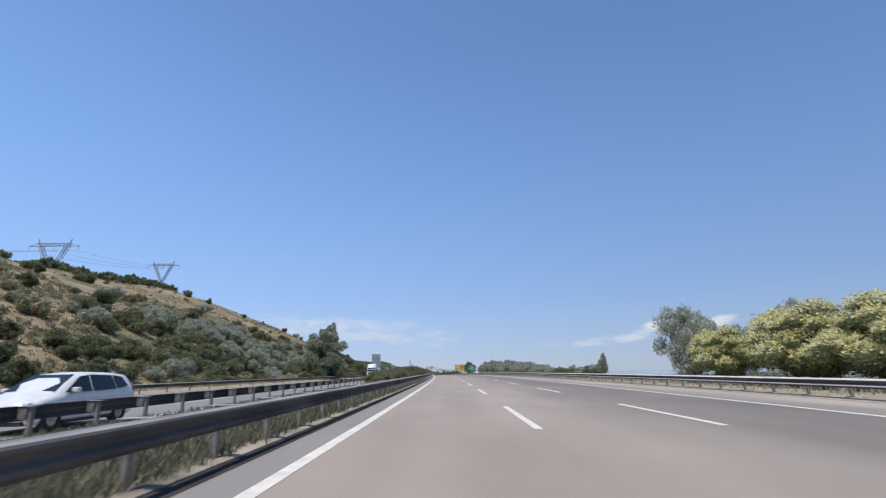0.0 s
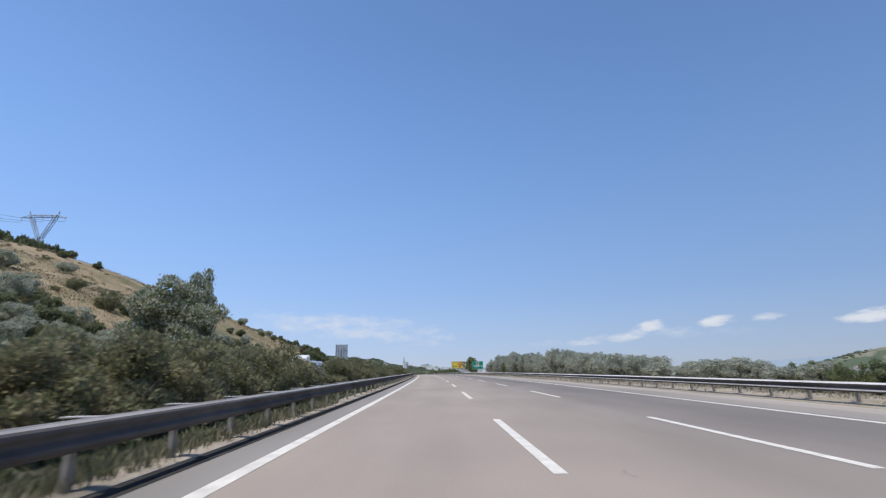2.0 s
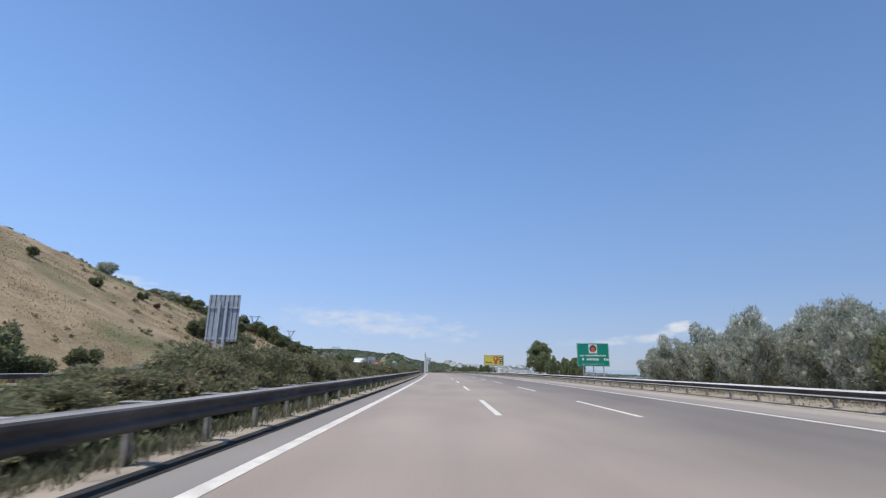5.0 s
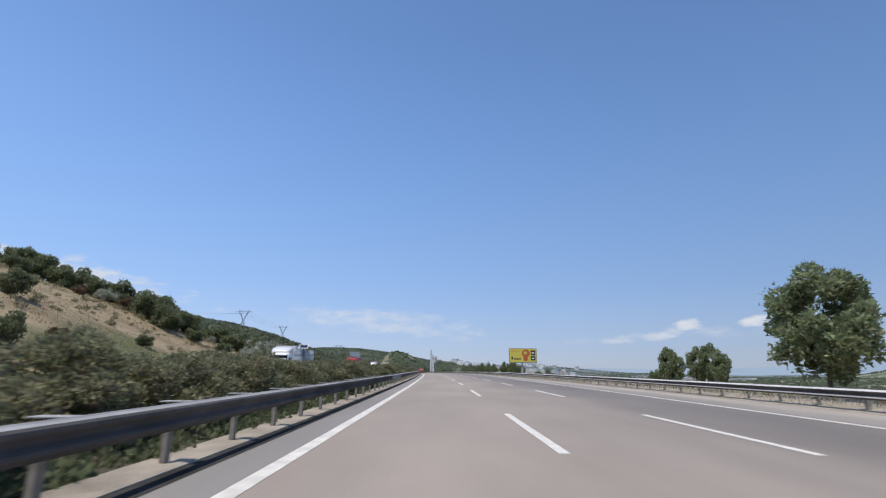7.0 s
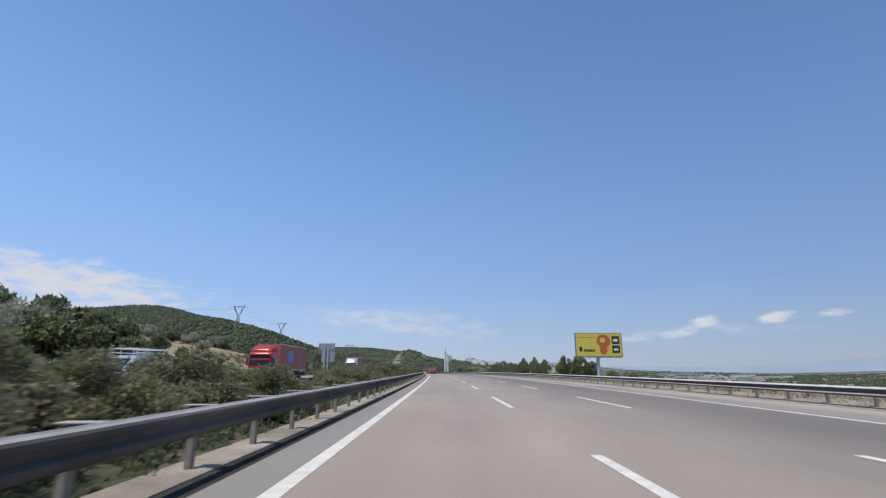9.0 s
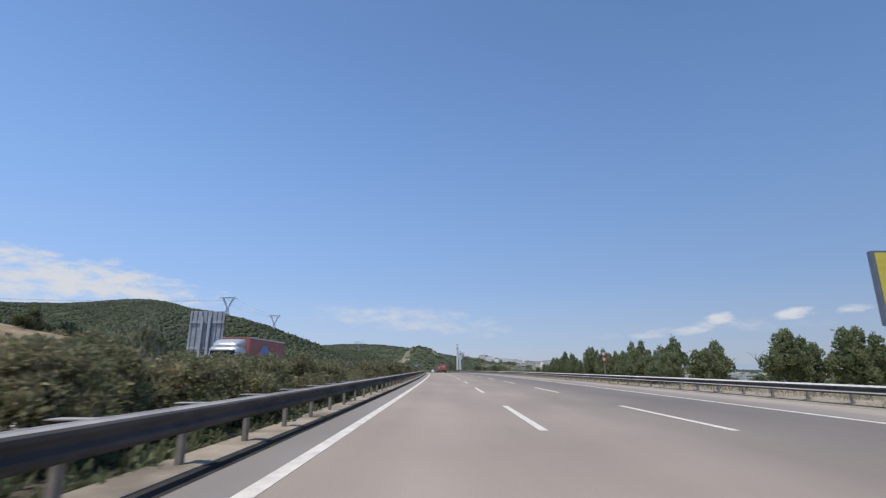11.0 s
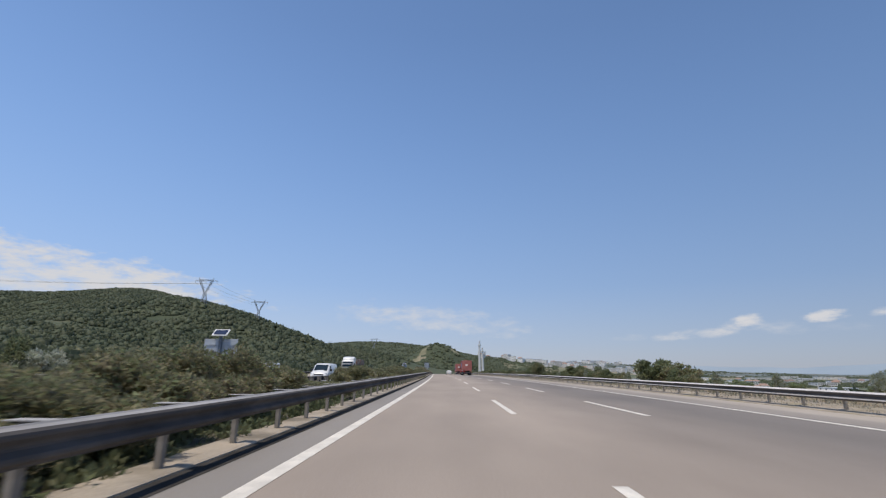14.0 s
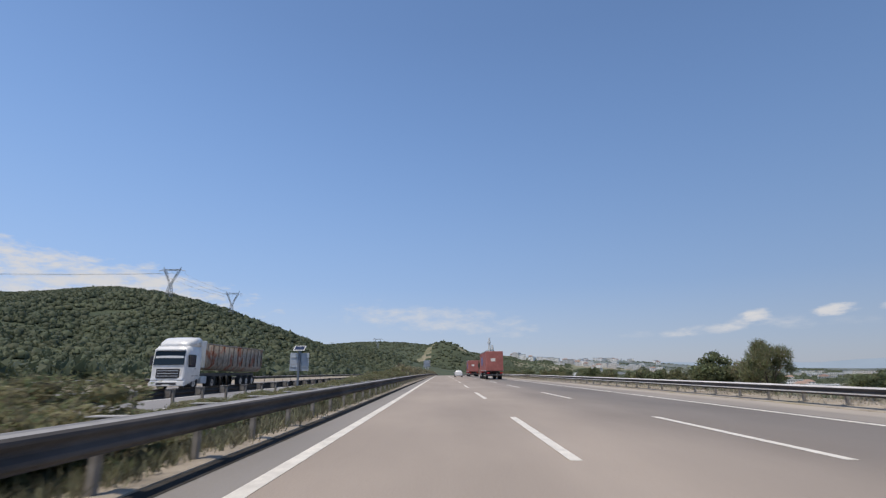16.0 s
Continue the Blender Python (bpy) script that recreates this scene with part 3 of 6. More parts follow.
def guard_rail(label, e_post, out, s0, s1, near0, near1, low=0.45, spacing=2.0, lit_folds=(11, 12, 13), top=STEEL, fresh=None):
    rail = thing("guard_rail", label, "guard rail", kind="structure")
    e_beam = e_post + out * 0.27
    section = [(e_beam + d, low + z) for d, z in beam_profile(out)]
    beam = ribbon("beam", section, top, steps(s0, s1, 4), rail)
    # the face's shade and the sunlit upward folds are put into the colours
    beam.data.materials.append(SHADED_STEEL)
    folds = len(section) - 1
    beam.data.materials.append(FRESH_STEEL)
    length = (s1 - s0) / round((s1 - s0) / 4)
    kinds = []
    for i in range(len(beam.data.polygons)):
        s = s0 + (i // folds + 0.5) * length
        kinds.append(2 if fresh and fresh[0] < s < fresh[1] else 0 if i % folds in lit_folds else 1)
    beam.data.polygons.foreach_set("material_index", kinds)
    me = post_mesh(out, low + 0.30)
    count = int((s1 - s0) / spacing)
    rest = bmesh.new()
    for i in range(count):
        s = s0 + i * spacing
        if near0 <= s < near1:
            part("post", me, POST_STEEL, rail, m=along(s, e_post))
        else:
            tmp = bmesh.new()
            tmp.from_mesh(me)
            tmp.transform(along(s, e_post))
            holder = bpy.data.meshes.new("tmp")
            tmp.to_mesh(holder)
            tmp.free()
            rest.from_mesh(holder)
            bpy.data.meshes.remove(holder)
    if len(rest.verts):
        tagged(part("far_posts", rest, (POST_STEEL, STEEL), rail), kind="stuff")
    else:
        rest.free()
    return rail


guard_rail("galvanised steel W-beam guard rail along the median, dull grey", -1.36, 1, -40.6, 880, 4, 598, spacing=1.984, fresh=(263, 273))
guard_rail("galvanised steel W-beam guard rail on the outer roadside", 15.45, -1, -39.4, 880, 8, 608, low=0.33, lit_folds=(2, 3, 10, 11, 12, 13), top=LIT_STEEL)
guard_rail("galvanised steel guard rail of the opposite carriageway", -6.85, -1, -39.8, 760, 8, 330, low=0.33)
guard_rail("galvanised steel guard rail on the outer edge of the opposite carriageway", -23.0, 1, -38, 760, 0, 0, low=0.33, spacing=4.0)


# ---- plants ----
def sprays(rng, centres, radii, count, long, wide, up=0.25, shell=(0.72, 1.08), shoots=0.1):
    """Pointed leaves on the outside of round clumps, a few on longer shoots: verts and faces."""
    centres, radii = np.asarray(centres, float), np.asarray(radii, float)
    area = (radii[:, 0] * radii[:, 1] * radii[:, 2]) ** (2 / 3)
    many = count if len(centres) == 1 else count * 4
    pick = rng.choice(len(centres), many, p=area / area.sum())
    d = rng.normal(size=(many, 3))
    d[:, 2] += 0.15
    d /= np.linalg.norm(d, axis=1)[:, None]
    r = rng.uniform(shell[0], shell[1], (many, 1))
    r += (rng.random((many, 1)) < shoots) * rng.uniform(0.0, 0.45, (many, 1))
    p = centres[pick] + d * radii[pick] * r
    if len(centres) > 1:
        deep = np.full(many, 9.0)
        for k in range(len(centres)):
            gap = np.linalg.norm((p - centres[k]) / radii[k], axis=1)
            gap[pick == k] = 9.0
            deep = np.minimum(deep, gap)
        keep = np.nonzero(deep > 0.74)[0][:count]
        p, d = p[keep], d[keep]
    n = len(p)
    axis = d + rng.normal(size=(n, 3)) * 0.7
    axis[:, 2] += up
    axis /= np.linalg.norm(axis, axis=1)[:, None]
    side = np.cross(axis, d + rng.normal(size=(n, 3)) * 0.5)
    side /= np.linalg.norm(side, axis=1)[:, None] + 1e-9
    k = rng.uniform(0.6, 1.3, (n, 1))
    leaf = np.stack([p - axis * long * 0.4 * k + side * wide * k * 0.5, p + axis * long * 0.6 * k, p - axis * long * 0.25 * k - side * wide * k * 0.5], 1)
    return leaf.reshape(-1, 3), np.arange(n * 3).reshape(n, 3)


def clump_cores(rng, centres, radii, part_of=0.8, level=1):
    """Lumpy dark hearts of the clumps, so that a crown is not see-through everywhere."""
    bm = bmesh.new()
    for c, r in zip(centres, radii):
        geo = bmesh.ops.create_icosphere(bm, subdivisions=level, radius=1.0)
        for v in geo["verts"]:
            k = part_of * rng.uniform(0.78, 1.1)
            v.co = Vector((c[0] + v.co.x * r[0] * k, c[1] + v.co.y * r[1] * k, c[2] + v.co.z * r[2] * k))
    me = bpy.data.meshes.new("core")
    bm.to_mesh(me)
    bm.free()
    co = np.empty(len(me.vertices) * 3)
    me.vertices.foreach_get("co", co)
    faces = [tuple(p.vertices) for p in me.polygons]
    bpy.data.meshes.remove(me)
    return co.reshape(-1, 3), faces


def crown_mesh(name, seed, centres, radii, count, long, wide, mats, up=0.25, core=0.8, level=1, second=None):
    """Crown: cores and leaf sprays. second: (share, where) gives some sprays the second material (flowers, new growth)."""
    rng = np.random.default_rng(seed)
    lv, lf = sprays(rng, centres, radii, count, long, wide, up)
    verts = [tuple(v) for v in lv]
    faces = [tuple(int(i) for i in f) for f in lf]
    slots = [0] * len(faces)
    if second:
        mid = lv.reshape(-1, 3, 3).mean(1)
        if second[1] == "caps":
            # on the upper side of each clump
            near = np.argmin(np.linalg.norm((mid[:, None] - np.asarray(centres)[None]) / np.asarray(radii)[None], axis=2), axis=1)
            top = mid[:, 2] > np.asarray(centres)[near, 2] + 0.05 * np.asarray(radii)[near, 2]
        else:
            top = mid[:, 2] > np.quantile(mid[:, 2], 1 - second[1])
        slots = [1 if top[i] and rng.random() < second[0] else 0 for i in range(len(faces))]
    if core:
        cv, cf = clump_cores(rng, centres, radii, core, level)
        base = len(verts)
        verts += [tuple(v) for v in cv]
        faces += [tuple(i + base for i in f) for f in cf]
        slots += [0] * len(cf)
    leaves = len(lf)
    me = bpy.data.meshes.new(name)
    me.from_pydata(verts, [], faces)
    for m in mats:
        me.materials.append(m)
    me.polygons.foreach_set("material_index", slots)
    me.polygons.foreach_set("use_smooth", [i >= leaves for i in range(len(faces))])
    me.update()
    return me


def round_clumps(seed, n, wide, deep, low, high, clump, tall=1.0):
    """Centres and radii of n clumps filling a rounded crown."""
    rng = np.random.default_rng(seed)
    centres, radii = [], []
    mid, half = (low + high) / 2, (high - low) / 2
    while len(centres) < n:
        p = rng.uniform(-1, 1, 3)
        q = np.linalg.norm(p)
        if q > 1 or q < 0.35:
            continue
        c = (p[0] * (wide - clump * 0.6), p[1] * (deep - clump * 0.6), mid + p[2] * (half - clump * 0.55))
        k = clump * rng.uniform(0.65, 1.15)
        centres.append(c)
        radii.append((k, k, k * rng.uniform(0.7, 0.95) * tall))
    return centres, radii


def trunk_mesh(seed, high, thick, spread, limbs=5, stems=1, sides=7):
    rng = random.Random(seed)
    bm = bmesh.new()
    for q in range(stems):
        x, y = (rng.uniform(-0.2, 0.2) * spread, rng.uniform(-0.2, 0.2) * spread) if stems > 1 else (0, 0)
        p = Vector((x, y, -0.25))
        lean = Vector((rng.uniform(-0.12, 0.12), rng.uniform(-0.12, 0.12), 1))
        if stems > 1:
            lean = Vector((rng.uniform(-0.7, 0.7), rng.uniform(-0.7, 0.7), 1))
        r = thick
        knots = []
        for i in range(4):
            nxt = p + Vector((lean.x + rng.uniform(-0.1, 0.1), lean.y + rng.uniform(-0.1, 0.1), 1)) * high / 4
            tube(bm, p, nxt, r, r * 0.78, sides, caps=False)
            p, r = nxt, r * 0.78
            knots.append((p.copy(), r))
        for i in range(limbs):
            k, kr = knots[rng.randrange(1, 4)]
            a = rng.uniform(0, 6.28)
            tip = k + Vector((math.cos(a) * spread, math.sin(a) * spread, rng.uniform(0.35, 0.9) * spread))
            mid = (k + tip) / 2 + Vector((0, 0, 0.12 * spread))
            tube(bm, k, mid, kr * 0.7, kr * 0.42, 5, caps=False)
            tube(bm, mid, tip, kr * 0.42, kr * 0.12, 5, caps=False)
    return mesh_of(bm, "trunk", BARK)


def plant(name, label, category, trunk, crown, m, group=""):
    ob = thing(name, label, category, m, group)
    part("trunk", trunk, BARK, ob)
    part("crown", crown, LEAF_GREEN, ob)
    return ob


PLANTS = {}


def plant_kind(key, name, label, category, group, variants):
    PLANTS[key] = dict(name=name, label=label, category=category, group=group, variants=variants, made=[None] * len(variants))


def put(key, m, which):
    kind = PLANTS[key]
    i = which % len(kind["variants"])
    if kind["made"][i] is None:
        trunk, crown = kind["variants"][i]
        kind["made"][i] = plant(kind["name"], kind["label"], kind["category"], trunk, crown, m, kind["group"])
        return kind["made"][i]
    first = kind["made"][i]
    return copy_thing(first, m @ Matrix.Diagonal((1 / first.scale.x, 1 / first.scale.y, 1 / first.scale.z, 1)))


def shrub_variant(seed, wide, high, mats, count, long, wide_leaf, n=16, clump=0.42, core=0.8, second=None, up=0.35, stems=4, low=0.1):
    c, r = round_clumps(seed, n, wide, wide * 0.92, low * high, high, clump)
    return (trunk_mesh(seed, high * 0.55, 0.035 * high / 1.6, wide * 0.5, 2, stems), crown_mesh("crown", seed, c, r, count, long, wide_leaf, mats, up, core, 1, second))


def tree_variant(seed, wide, low, high, mats, count, long, wide_leaf, n=30, clump=0.7, core=0.75, thick=0.12, stems=1, second=None, up=0.25, tall=1.0):
    c, r = round_clumps(seed, n, wide, wide, low, high, clump, tall)
    return (trunk_mesh(seed, low + (high - low) * 0.55, thick, wide * 0.6, 6, stems), crown_mesh("crown", seed, c, r, count, long, wide_leaf, mats, up, core, 1, second))


plant_kind("hedge", "median_bush", "dense dark green bush growing in the dry median strip", "bush", "bushes of the median strip",
           [shrub_variant(10 + i, 1.4, 1.7, (LEAF_HEDGE, LEAF_GREEN), 11000, 0.085, 0.05, n=28, clump=0.39, core=0.62, second=(0.35, 0.8), low=-0.02) for i in range(4)])
plant_kind("silver", "silver_tree", "silvery grey-green olive-like tree beside the guard rail", "tree", "roadside trees",
           [tree_variant(30 + i, 2.1, 0.15, 4.1, (LEAF_SILVER, LEAF_PALE), 13000, 0.18, 0.055, n=64, clump=0.46, core=0.5, stems=3, thick=0.06, second=(0.4, 1.0), up=1.0, tall=1.35) for i in range(3)])
plant_kind("green", "green_tree", "leafy dark green tree beside the guard rail", "tree", "roadside trees",
           [tree_variant(50 + i, 1.5, 0.0, 3.9, (LEAF_GREEN, LEAF_FRESH), 7500, 0.20, 0.11, n=46, clump=0.33, core=0.28, thick=0.06, stems=4, second=(0.6, 1.0), up=1.0, tall=1.9) for i in range(3)])
plant_kind("yellow", "flowering_tree", "round tree covered in pale yellow blossom", "tree", "blossoming trees",
           [tree_variant(70 + i, 2.7, 0.3, 4.25, (LEAF_GREEN, LEAF_YELLOW), 24000, 0.13, 0.085, n=46, clump=0.85, core=0.72, thick=0.12, second=(0.9, "caps")) for i in range(2)])
plant_kind("weed_bush", "wild_shrub", "scrubby wild shrub with thin grey-green leaves", "shrub", "roadside shrubs",
           [shrub_variant(90 + i, 1.1, 1.8, (LEAF_SILVER, LEAF_GREEN), 2600, 0.17, 0.05, n=18, clump=0.36, core=0.45, second=(0.5, 1.0), up=0.9) for i in range(3)])
plant_kind("hill_silver", "hill_shrub", "silvery grey shrub on the dry hillside", "shrub", "hillside shrubs",
           [shrub_variant(110 + i, 1.8, 2.5, (LEAF_PALE, LEAF_SILVER), 4000, 0.17, 0.08, n=26, clump=0.5, core=0.6, second=(0.35, 1.0), low=-0.02) for i in range(3)])
plant_kind("hill_green", "hill_bush", "dark green bush on the dry hillside", "bush", "hillside shrubs",
           [shrub_variant(130 + i, 1.8, 2.5, (LEAF_DARK, LEAF_GREEN), 3200, 0.21, 0.12, n=26, clump=0.5, core=0.62, second=(0.5, 0.8), low=-0.02) for i in range(3)])
plant_kind("hill_olive", "hill_scrub", "low olive-green scrub bush on the dry hillside", "bush", "hillside shrubs",
           [shrub_variant(140 + i, 1.8, 2.0, (LEAF_HEDGE, LEAF_GREEN), 3000, 0.20, 0.10, n=26, clump=0.46, core=0.55, second=(0.5, 0.9), low=-0.02) for i in range(3)])
plant_kind("red", "reddish_shrub", "reddish brown leafy shrub on the slope", "shrub", "hillside shrubs",
           [shrub_variant(150 + i, 1.2, 1.8, (LEAF_RED, LEAF_GREEN), 1500, 0.20, 0.11, n=14, clump=0.45, core=0.6, second=(0.25, 1.0), low=-0.02) for i in range(2)])
plant_kind("poplar", "poplar_tree", "tall leafy grey-green poplar at the foot of the hill", "tree", "",
           [tree_variant(170, 5.6, 0.3, 12.2, (LEAF_GREEN, LEAF_SILVER), 26000, 0.34, 0.2, n=90, clump=1.25, core=0.5, thick=0.2, second=(0.5, 1.0), up=0.6)])
plant_kind("fig", "fig_tree", "broad dark green fig tree on the slope", "tree", "",
           [tree_variant(180, 4.0, 0.2, 5.2, (LEAF_DARK, LEAF_GREEN), 9000, 0.38, 0.30, n=50, clump=0.9, core=0.65, thick=0.16, second=(0.55, 0.7))])
plant_kind("round", "round_tree", "round dark green leafy tree beside the guard rail", "tree", "",
           [tree_variant(186, 2.7, 0.5, 6.4, (LEAF_GREEN, LEAF_FRESH), 12000, 0.24, 0.15, n=60, clump=0.66, core=0.5, thick=0.13, second=(0.7, 1.0))])
plant_kind("wind", "windswept_shrub", "sparse windswept shrub with long drooping twigs", "shrub", "",
           [shrub_variant(190, 1.8, 3.2, (LEAF_GREEN, LEAF_HEDGE), 5200, 0.5, 0.045, n=24, clump=0.45, core=0.25, second=(0.4, 1.0), up=1.1, stems=7)])

rng = random.Random(5)
HEDGE_S = (44, 46, 60, 78, 86, 90.3, 91.3, 95.8, 97.3, 101, 103, 104.5, 110, 111.5, 113, 116.5, 119.3, 122, 124, 127, 129, 133, 145, 151, 156, 158, 160, 171, 174, 177, 181, 196, 250, 280, 284.5, 289, 292, 302, 304, 306, 307.3, 309, 312, 314, 317, 320, 323, 360, 385, 400, 417, 437, 455, 458.5, 460, 464, 466, 472, 476, 477.2, 480.5, 483, 489, 490.5, 491, 496, 499.5, 504, 505.5, 520, 524, 526, 529, 533.5, 534.8, 535.6, 540, 556, 575, 593, 700)
HEDGE_H = (0.7, 1.35, 1.5, 2, 2.1, 1.8, 0.55, 0.55, 1.85, 2.2, 2, 0.55, 0.55, 1.25, 1.55, 1.9, 1.5, 1.5, 0.85, 0.9, 1.4, 1.7, 2.1, 1.55, 1.6, 0.9, 0.75, 0.7, 1.25, 1.8, 1.95, 1.6, 1.65, 1.6, 1.2, 1.12, 1.5, 1.75, 1.4, 1.35, 1.6, 1.4, 1, 0.6, 0.55, 1.4, 1.6, 1.7, 1.6, 1.9, 1.9, 1.6, 1.5, 1.35, 0.72, 0.72, 1.25, 1.7, 1.7, 0.9, 0.9, 0.55, 0.5, 0.9, 1.5, 1.3, 1.32, 1.3, 1.45, 1.6, 1.4, 0.7, 1.35, 1.45, 1.1, 0.55, 0.55, 0.75, 1.3, 2, 1.9)
s = 45.0
while s < 585:
    h = float(np.interp(s, HEDGE_S, HEDGE_H)) * rng.uniform(0.92, 1.04)
    m = along(s, -3.5 + rng.uniform(-0.65, 0.65), -0.05, rng.uniform(0, 360)) @ Matrix.Diagonal((0.85 + 0.12 * h, 0.85 + 0.12 * h, h / 1.72, 1))
    put("hedge", m, rng.randrange(4))
    s += rng.uniform(1.55, 2.25) * (0.75 + 0.25 * h / 1.6)

# outer roadside: s, e, height, width, kind
ROADSIDE = [(22.0, 22.0, 4.5, 1.2, "yellow"), (26.3, 20.8, 4.2, 1.15, "yellow"), (31.0, 20.9, 4.35, 1.15, "yellow"), (38.6, 20.6, 3.7, 0.85, "yellow"), (34.8, 23.0, 4.1, 1.0, "yellow"),
            (43.6, 20.8, 6.1, 1.3, "silver"), (47.5, 27.0, 5.0, 1.0, "silver"), (41.0, 27.0, 5.6, 1.0, "silver"), (64.3, 20.2, 2.8, 0.7, "weed_bush"), (65.2, 20.6, 2.0, 0.7, "weed_bush")]
for s in np.arange(70, 106, 0.95):
    ROADSIDE.append((float(s) + rng.uniform(-0.6, 0.6), 21.5 + rng.uniform(-1, 1.5), 1.5 + rng.uniform(-0.25, 0.25), 0.5, "green" if rng.random() < 0.6 else "silver"))
for s in range(98, 118, 3):
    ROADSIDE.append((s + rng.uniform(-1, 1), 21 + rng.uniform(-1, 2), (1.7 if s < 112 else 2.5) + rng.uniform(-0.3, 0.3), 0.7, "silver"))
for s, h in ((118, 2.5), (121, 2.5), (124, 2.9), (126.5, 2.9), (129.5, 2.8), (132.5, 3.2), (135.5, 3.9), (138, 4.3), (141, 4.1), (144, 3.4), (147, 3.1), (150, 3.3), (153, 3.6), (156, 3.8), (159, 4.2), (162, 4.2), (165, 4.4),
             (168, 4.6), (171.5, 4.8), (175, 5.0), (178.5, 5.1), (182, 4.7), (187, 4.8), (190.5, 4.9), (194, 4.8), (197.5, 4.6), (201, 4.5), (204.5, 4.0), (208.5, 3.0)):
    ROADSIDE.append((s, 20.6 + rng.uniform(-0.6, 0.8), h * rng.uniform(0.96, 1.03), 0.85, "silver"))
    ROADSIDE.append((s + 1.5, 24.5 + rng.uniform(-1, 1), h * rng.uniform(0.8, 1.0), 0.85, "silver"))
ROADSIDE += [(185.0, 20.4, 4.0, 0.75, "green"), (325.5, 45.0, 2.2, 1.0, "green"), (329.5, 46.0, 1.3, 0.9, "green"), (242.5, 20.2, 3.9, 0.65, "green"), (247.0, 20.8, 3.3, 0.7, "green"), (301.2, 18, 1.5, 0.4, "weed_bush"), (303, 18, 1.3, 0.4, "weed_bush")]
for s, h, w in ((396.1, 2.5, 0.6), (397.6, 2.2, 0.6), (398.9, 2.7, 0.6), (400.4, 2.5, 0.6), (401.6, 2.9, 0.6), (403.6, 2.6, 0.65), (405.2, 3.0, 0.6), (406.7, 3.4, 0.6), (408.6, 2.9, 0.65), (410.5, 3.2, 0.6), (412.4, 3.6, 0.62), (413.9, 3.3, 0.55), (415.2, 3.6, 0.5),
                (418.6, 2.3, 0.45), (419.8, 2.9, 0.5), (421.3, 3.0, 0.5), (422.8, 3.2, 0.5), (424.3, 3.7, 0.42), (426, 3.2, 0.5), (427.8, 3.0, 0.55), (429.4, 2.9, 0.5), (430.8, 2.9, 0.4), (433.4, 2.0, 0.26), (436.3, 2.0, 0.28), (442.8, 1.95, 0.3)):
    ROADSIDE.append((s, 17.4 + rng.uniform(-0.2, 0.5), h, w, "green"))
for s, e, h, w in ((396, 30.5, 4.3, 1.3), (399.5, 28.0, 4.4, 1.2), (398, 33.5, 3.9, 1.2), (402, 31.5, 4.0, 1.1), (404, 25.0, 3.8, 1.1), (401, 22.5, 3.4, 0.9), (406, 21.5, 3.9, 0.8), (409, 24.0, 4.2, 0.9), (412, 22.0, 4.0, 0.8), (416, 23.0, 4.3, 0.8), (420, 21.0, 3.8, 0.8)):
    ROADSIDE.append((s, e, h, w, "green"))
for s, h in ((438.2, 1.7), (440.2, 1.9), (445, 1.3), (449, 1.2), (453, 1.3), (457, 1.1)):
    ROADSIDE.append((s, 18.2 + rng.uniform(-0.3, 0.5), h, 0.4, "weed_bush"))
for s in range(404, 560, 7):
    ROADSIDE.append((s + rng.uniform(-1, 1), 43 + rng.uniform(-4, 8), 0.9 + rng.uniform(-0.8, 0.6), 1.2, "green"))
for s, h, k in ((460, 0.9, "weed_bush"), (466, 1.1, "weed_bush"), (470.5, 1.5, "silver"), (473.5, 2.1, "silver"), (476, 2.2, "silver"), (479, 1.7, "silver"), (482.8, 1.5, "weed_bush"), (488.8, 1.2, "weed_bush"), (495, 1.2, "weed_bush"), (499.4, 1.4, "green"),
                (503.2, 2.4, "green"), (505.5, 1.6, "weed_bush"), (512, 1.2, "weed_bush"), (517, 1.5, "green"), (520.7, 1.8, "green"), (525, 1.5, "weed_bush"), (529.2, 2.1, "green"), (532.3, 1.7, "green"), (535, 1.5, "green"), (538, 1.3, "weed_bush"), (542, 1.2, "weed_bush"),
                (548, 1.2, "green"), (559.7, 2.3, "green"), (564, 1.6, "silver")):
    if k == "green":
        ROADSIDE.append((s - 0.9, 20.6 + rng.uniform(-0.3, 0.8), h * 0.8, h * 0.42, "hill_olive"))
        ROADSIDE.append((s + 0.9, 20.0 + rng.uniform(-0.3, 0.5), h, h * 0.45, "hill_green"))
    else:
        ROADSIDE.append((s, 20.2 + rng.uniform(-0.3, 0.5), h, 0.22 + h * 0.15, k))
for s in np.arange(562, 760, 1.7):
    h = 1.3 + rng.uniform(-0.45, 0.4)
    ROADSIDE.append((float(s) + rng.uniform(-0.8, 0.8), 19.3 + rng.uniform(-0.7, 1.5), h, h / 2.6, "hill_olive" if rng.random() < 0.65 else "hill_green"))
for s in np.arange(539, 556, 1.3):
    h = 0.85 + rng.uniform(-0.3, 0.4)
    ROADSIDE.append((float(s), 22.0 + rng.uniform(-2, 6), h, 0.7, "hill_green" if rng.random() < 0.6 else "hill_olive"))
for s, e, h, w, k in ROADSIDE:
    full = {"silver": 4.25, "green": 4.25, "yellow": 4.25, "weed_bush": 1.8, "hill_green": 2.5, "hill_olive": 2.0}[k]
    base = land(s, e) - road_z(s)
    h = max(h - base, 0.5) * (rng.uniform(0.84, 1.04) if k == "green" else 1.0)
    w = max(w, h / 9.0 if k == "green" else h / 6.5)
    put(k, stand(s, e, rng.uniform(0, 360)) @ Matrix.Diagonal((w, w, h / full, 1)), rng.randrange(3))
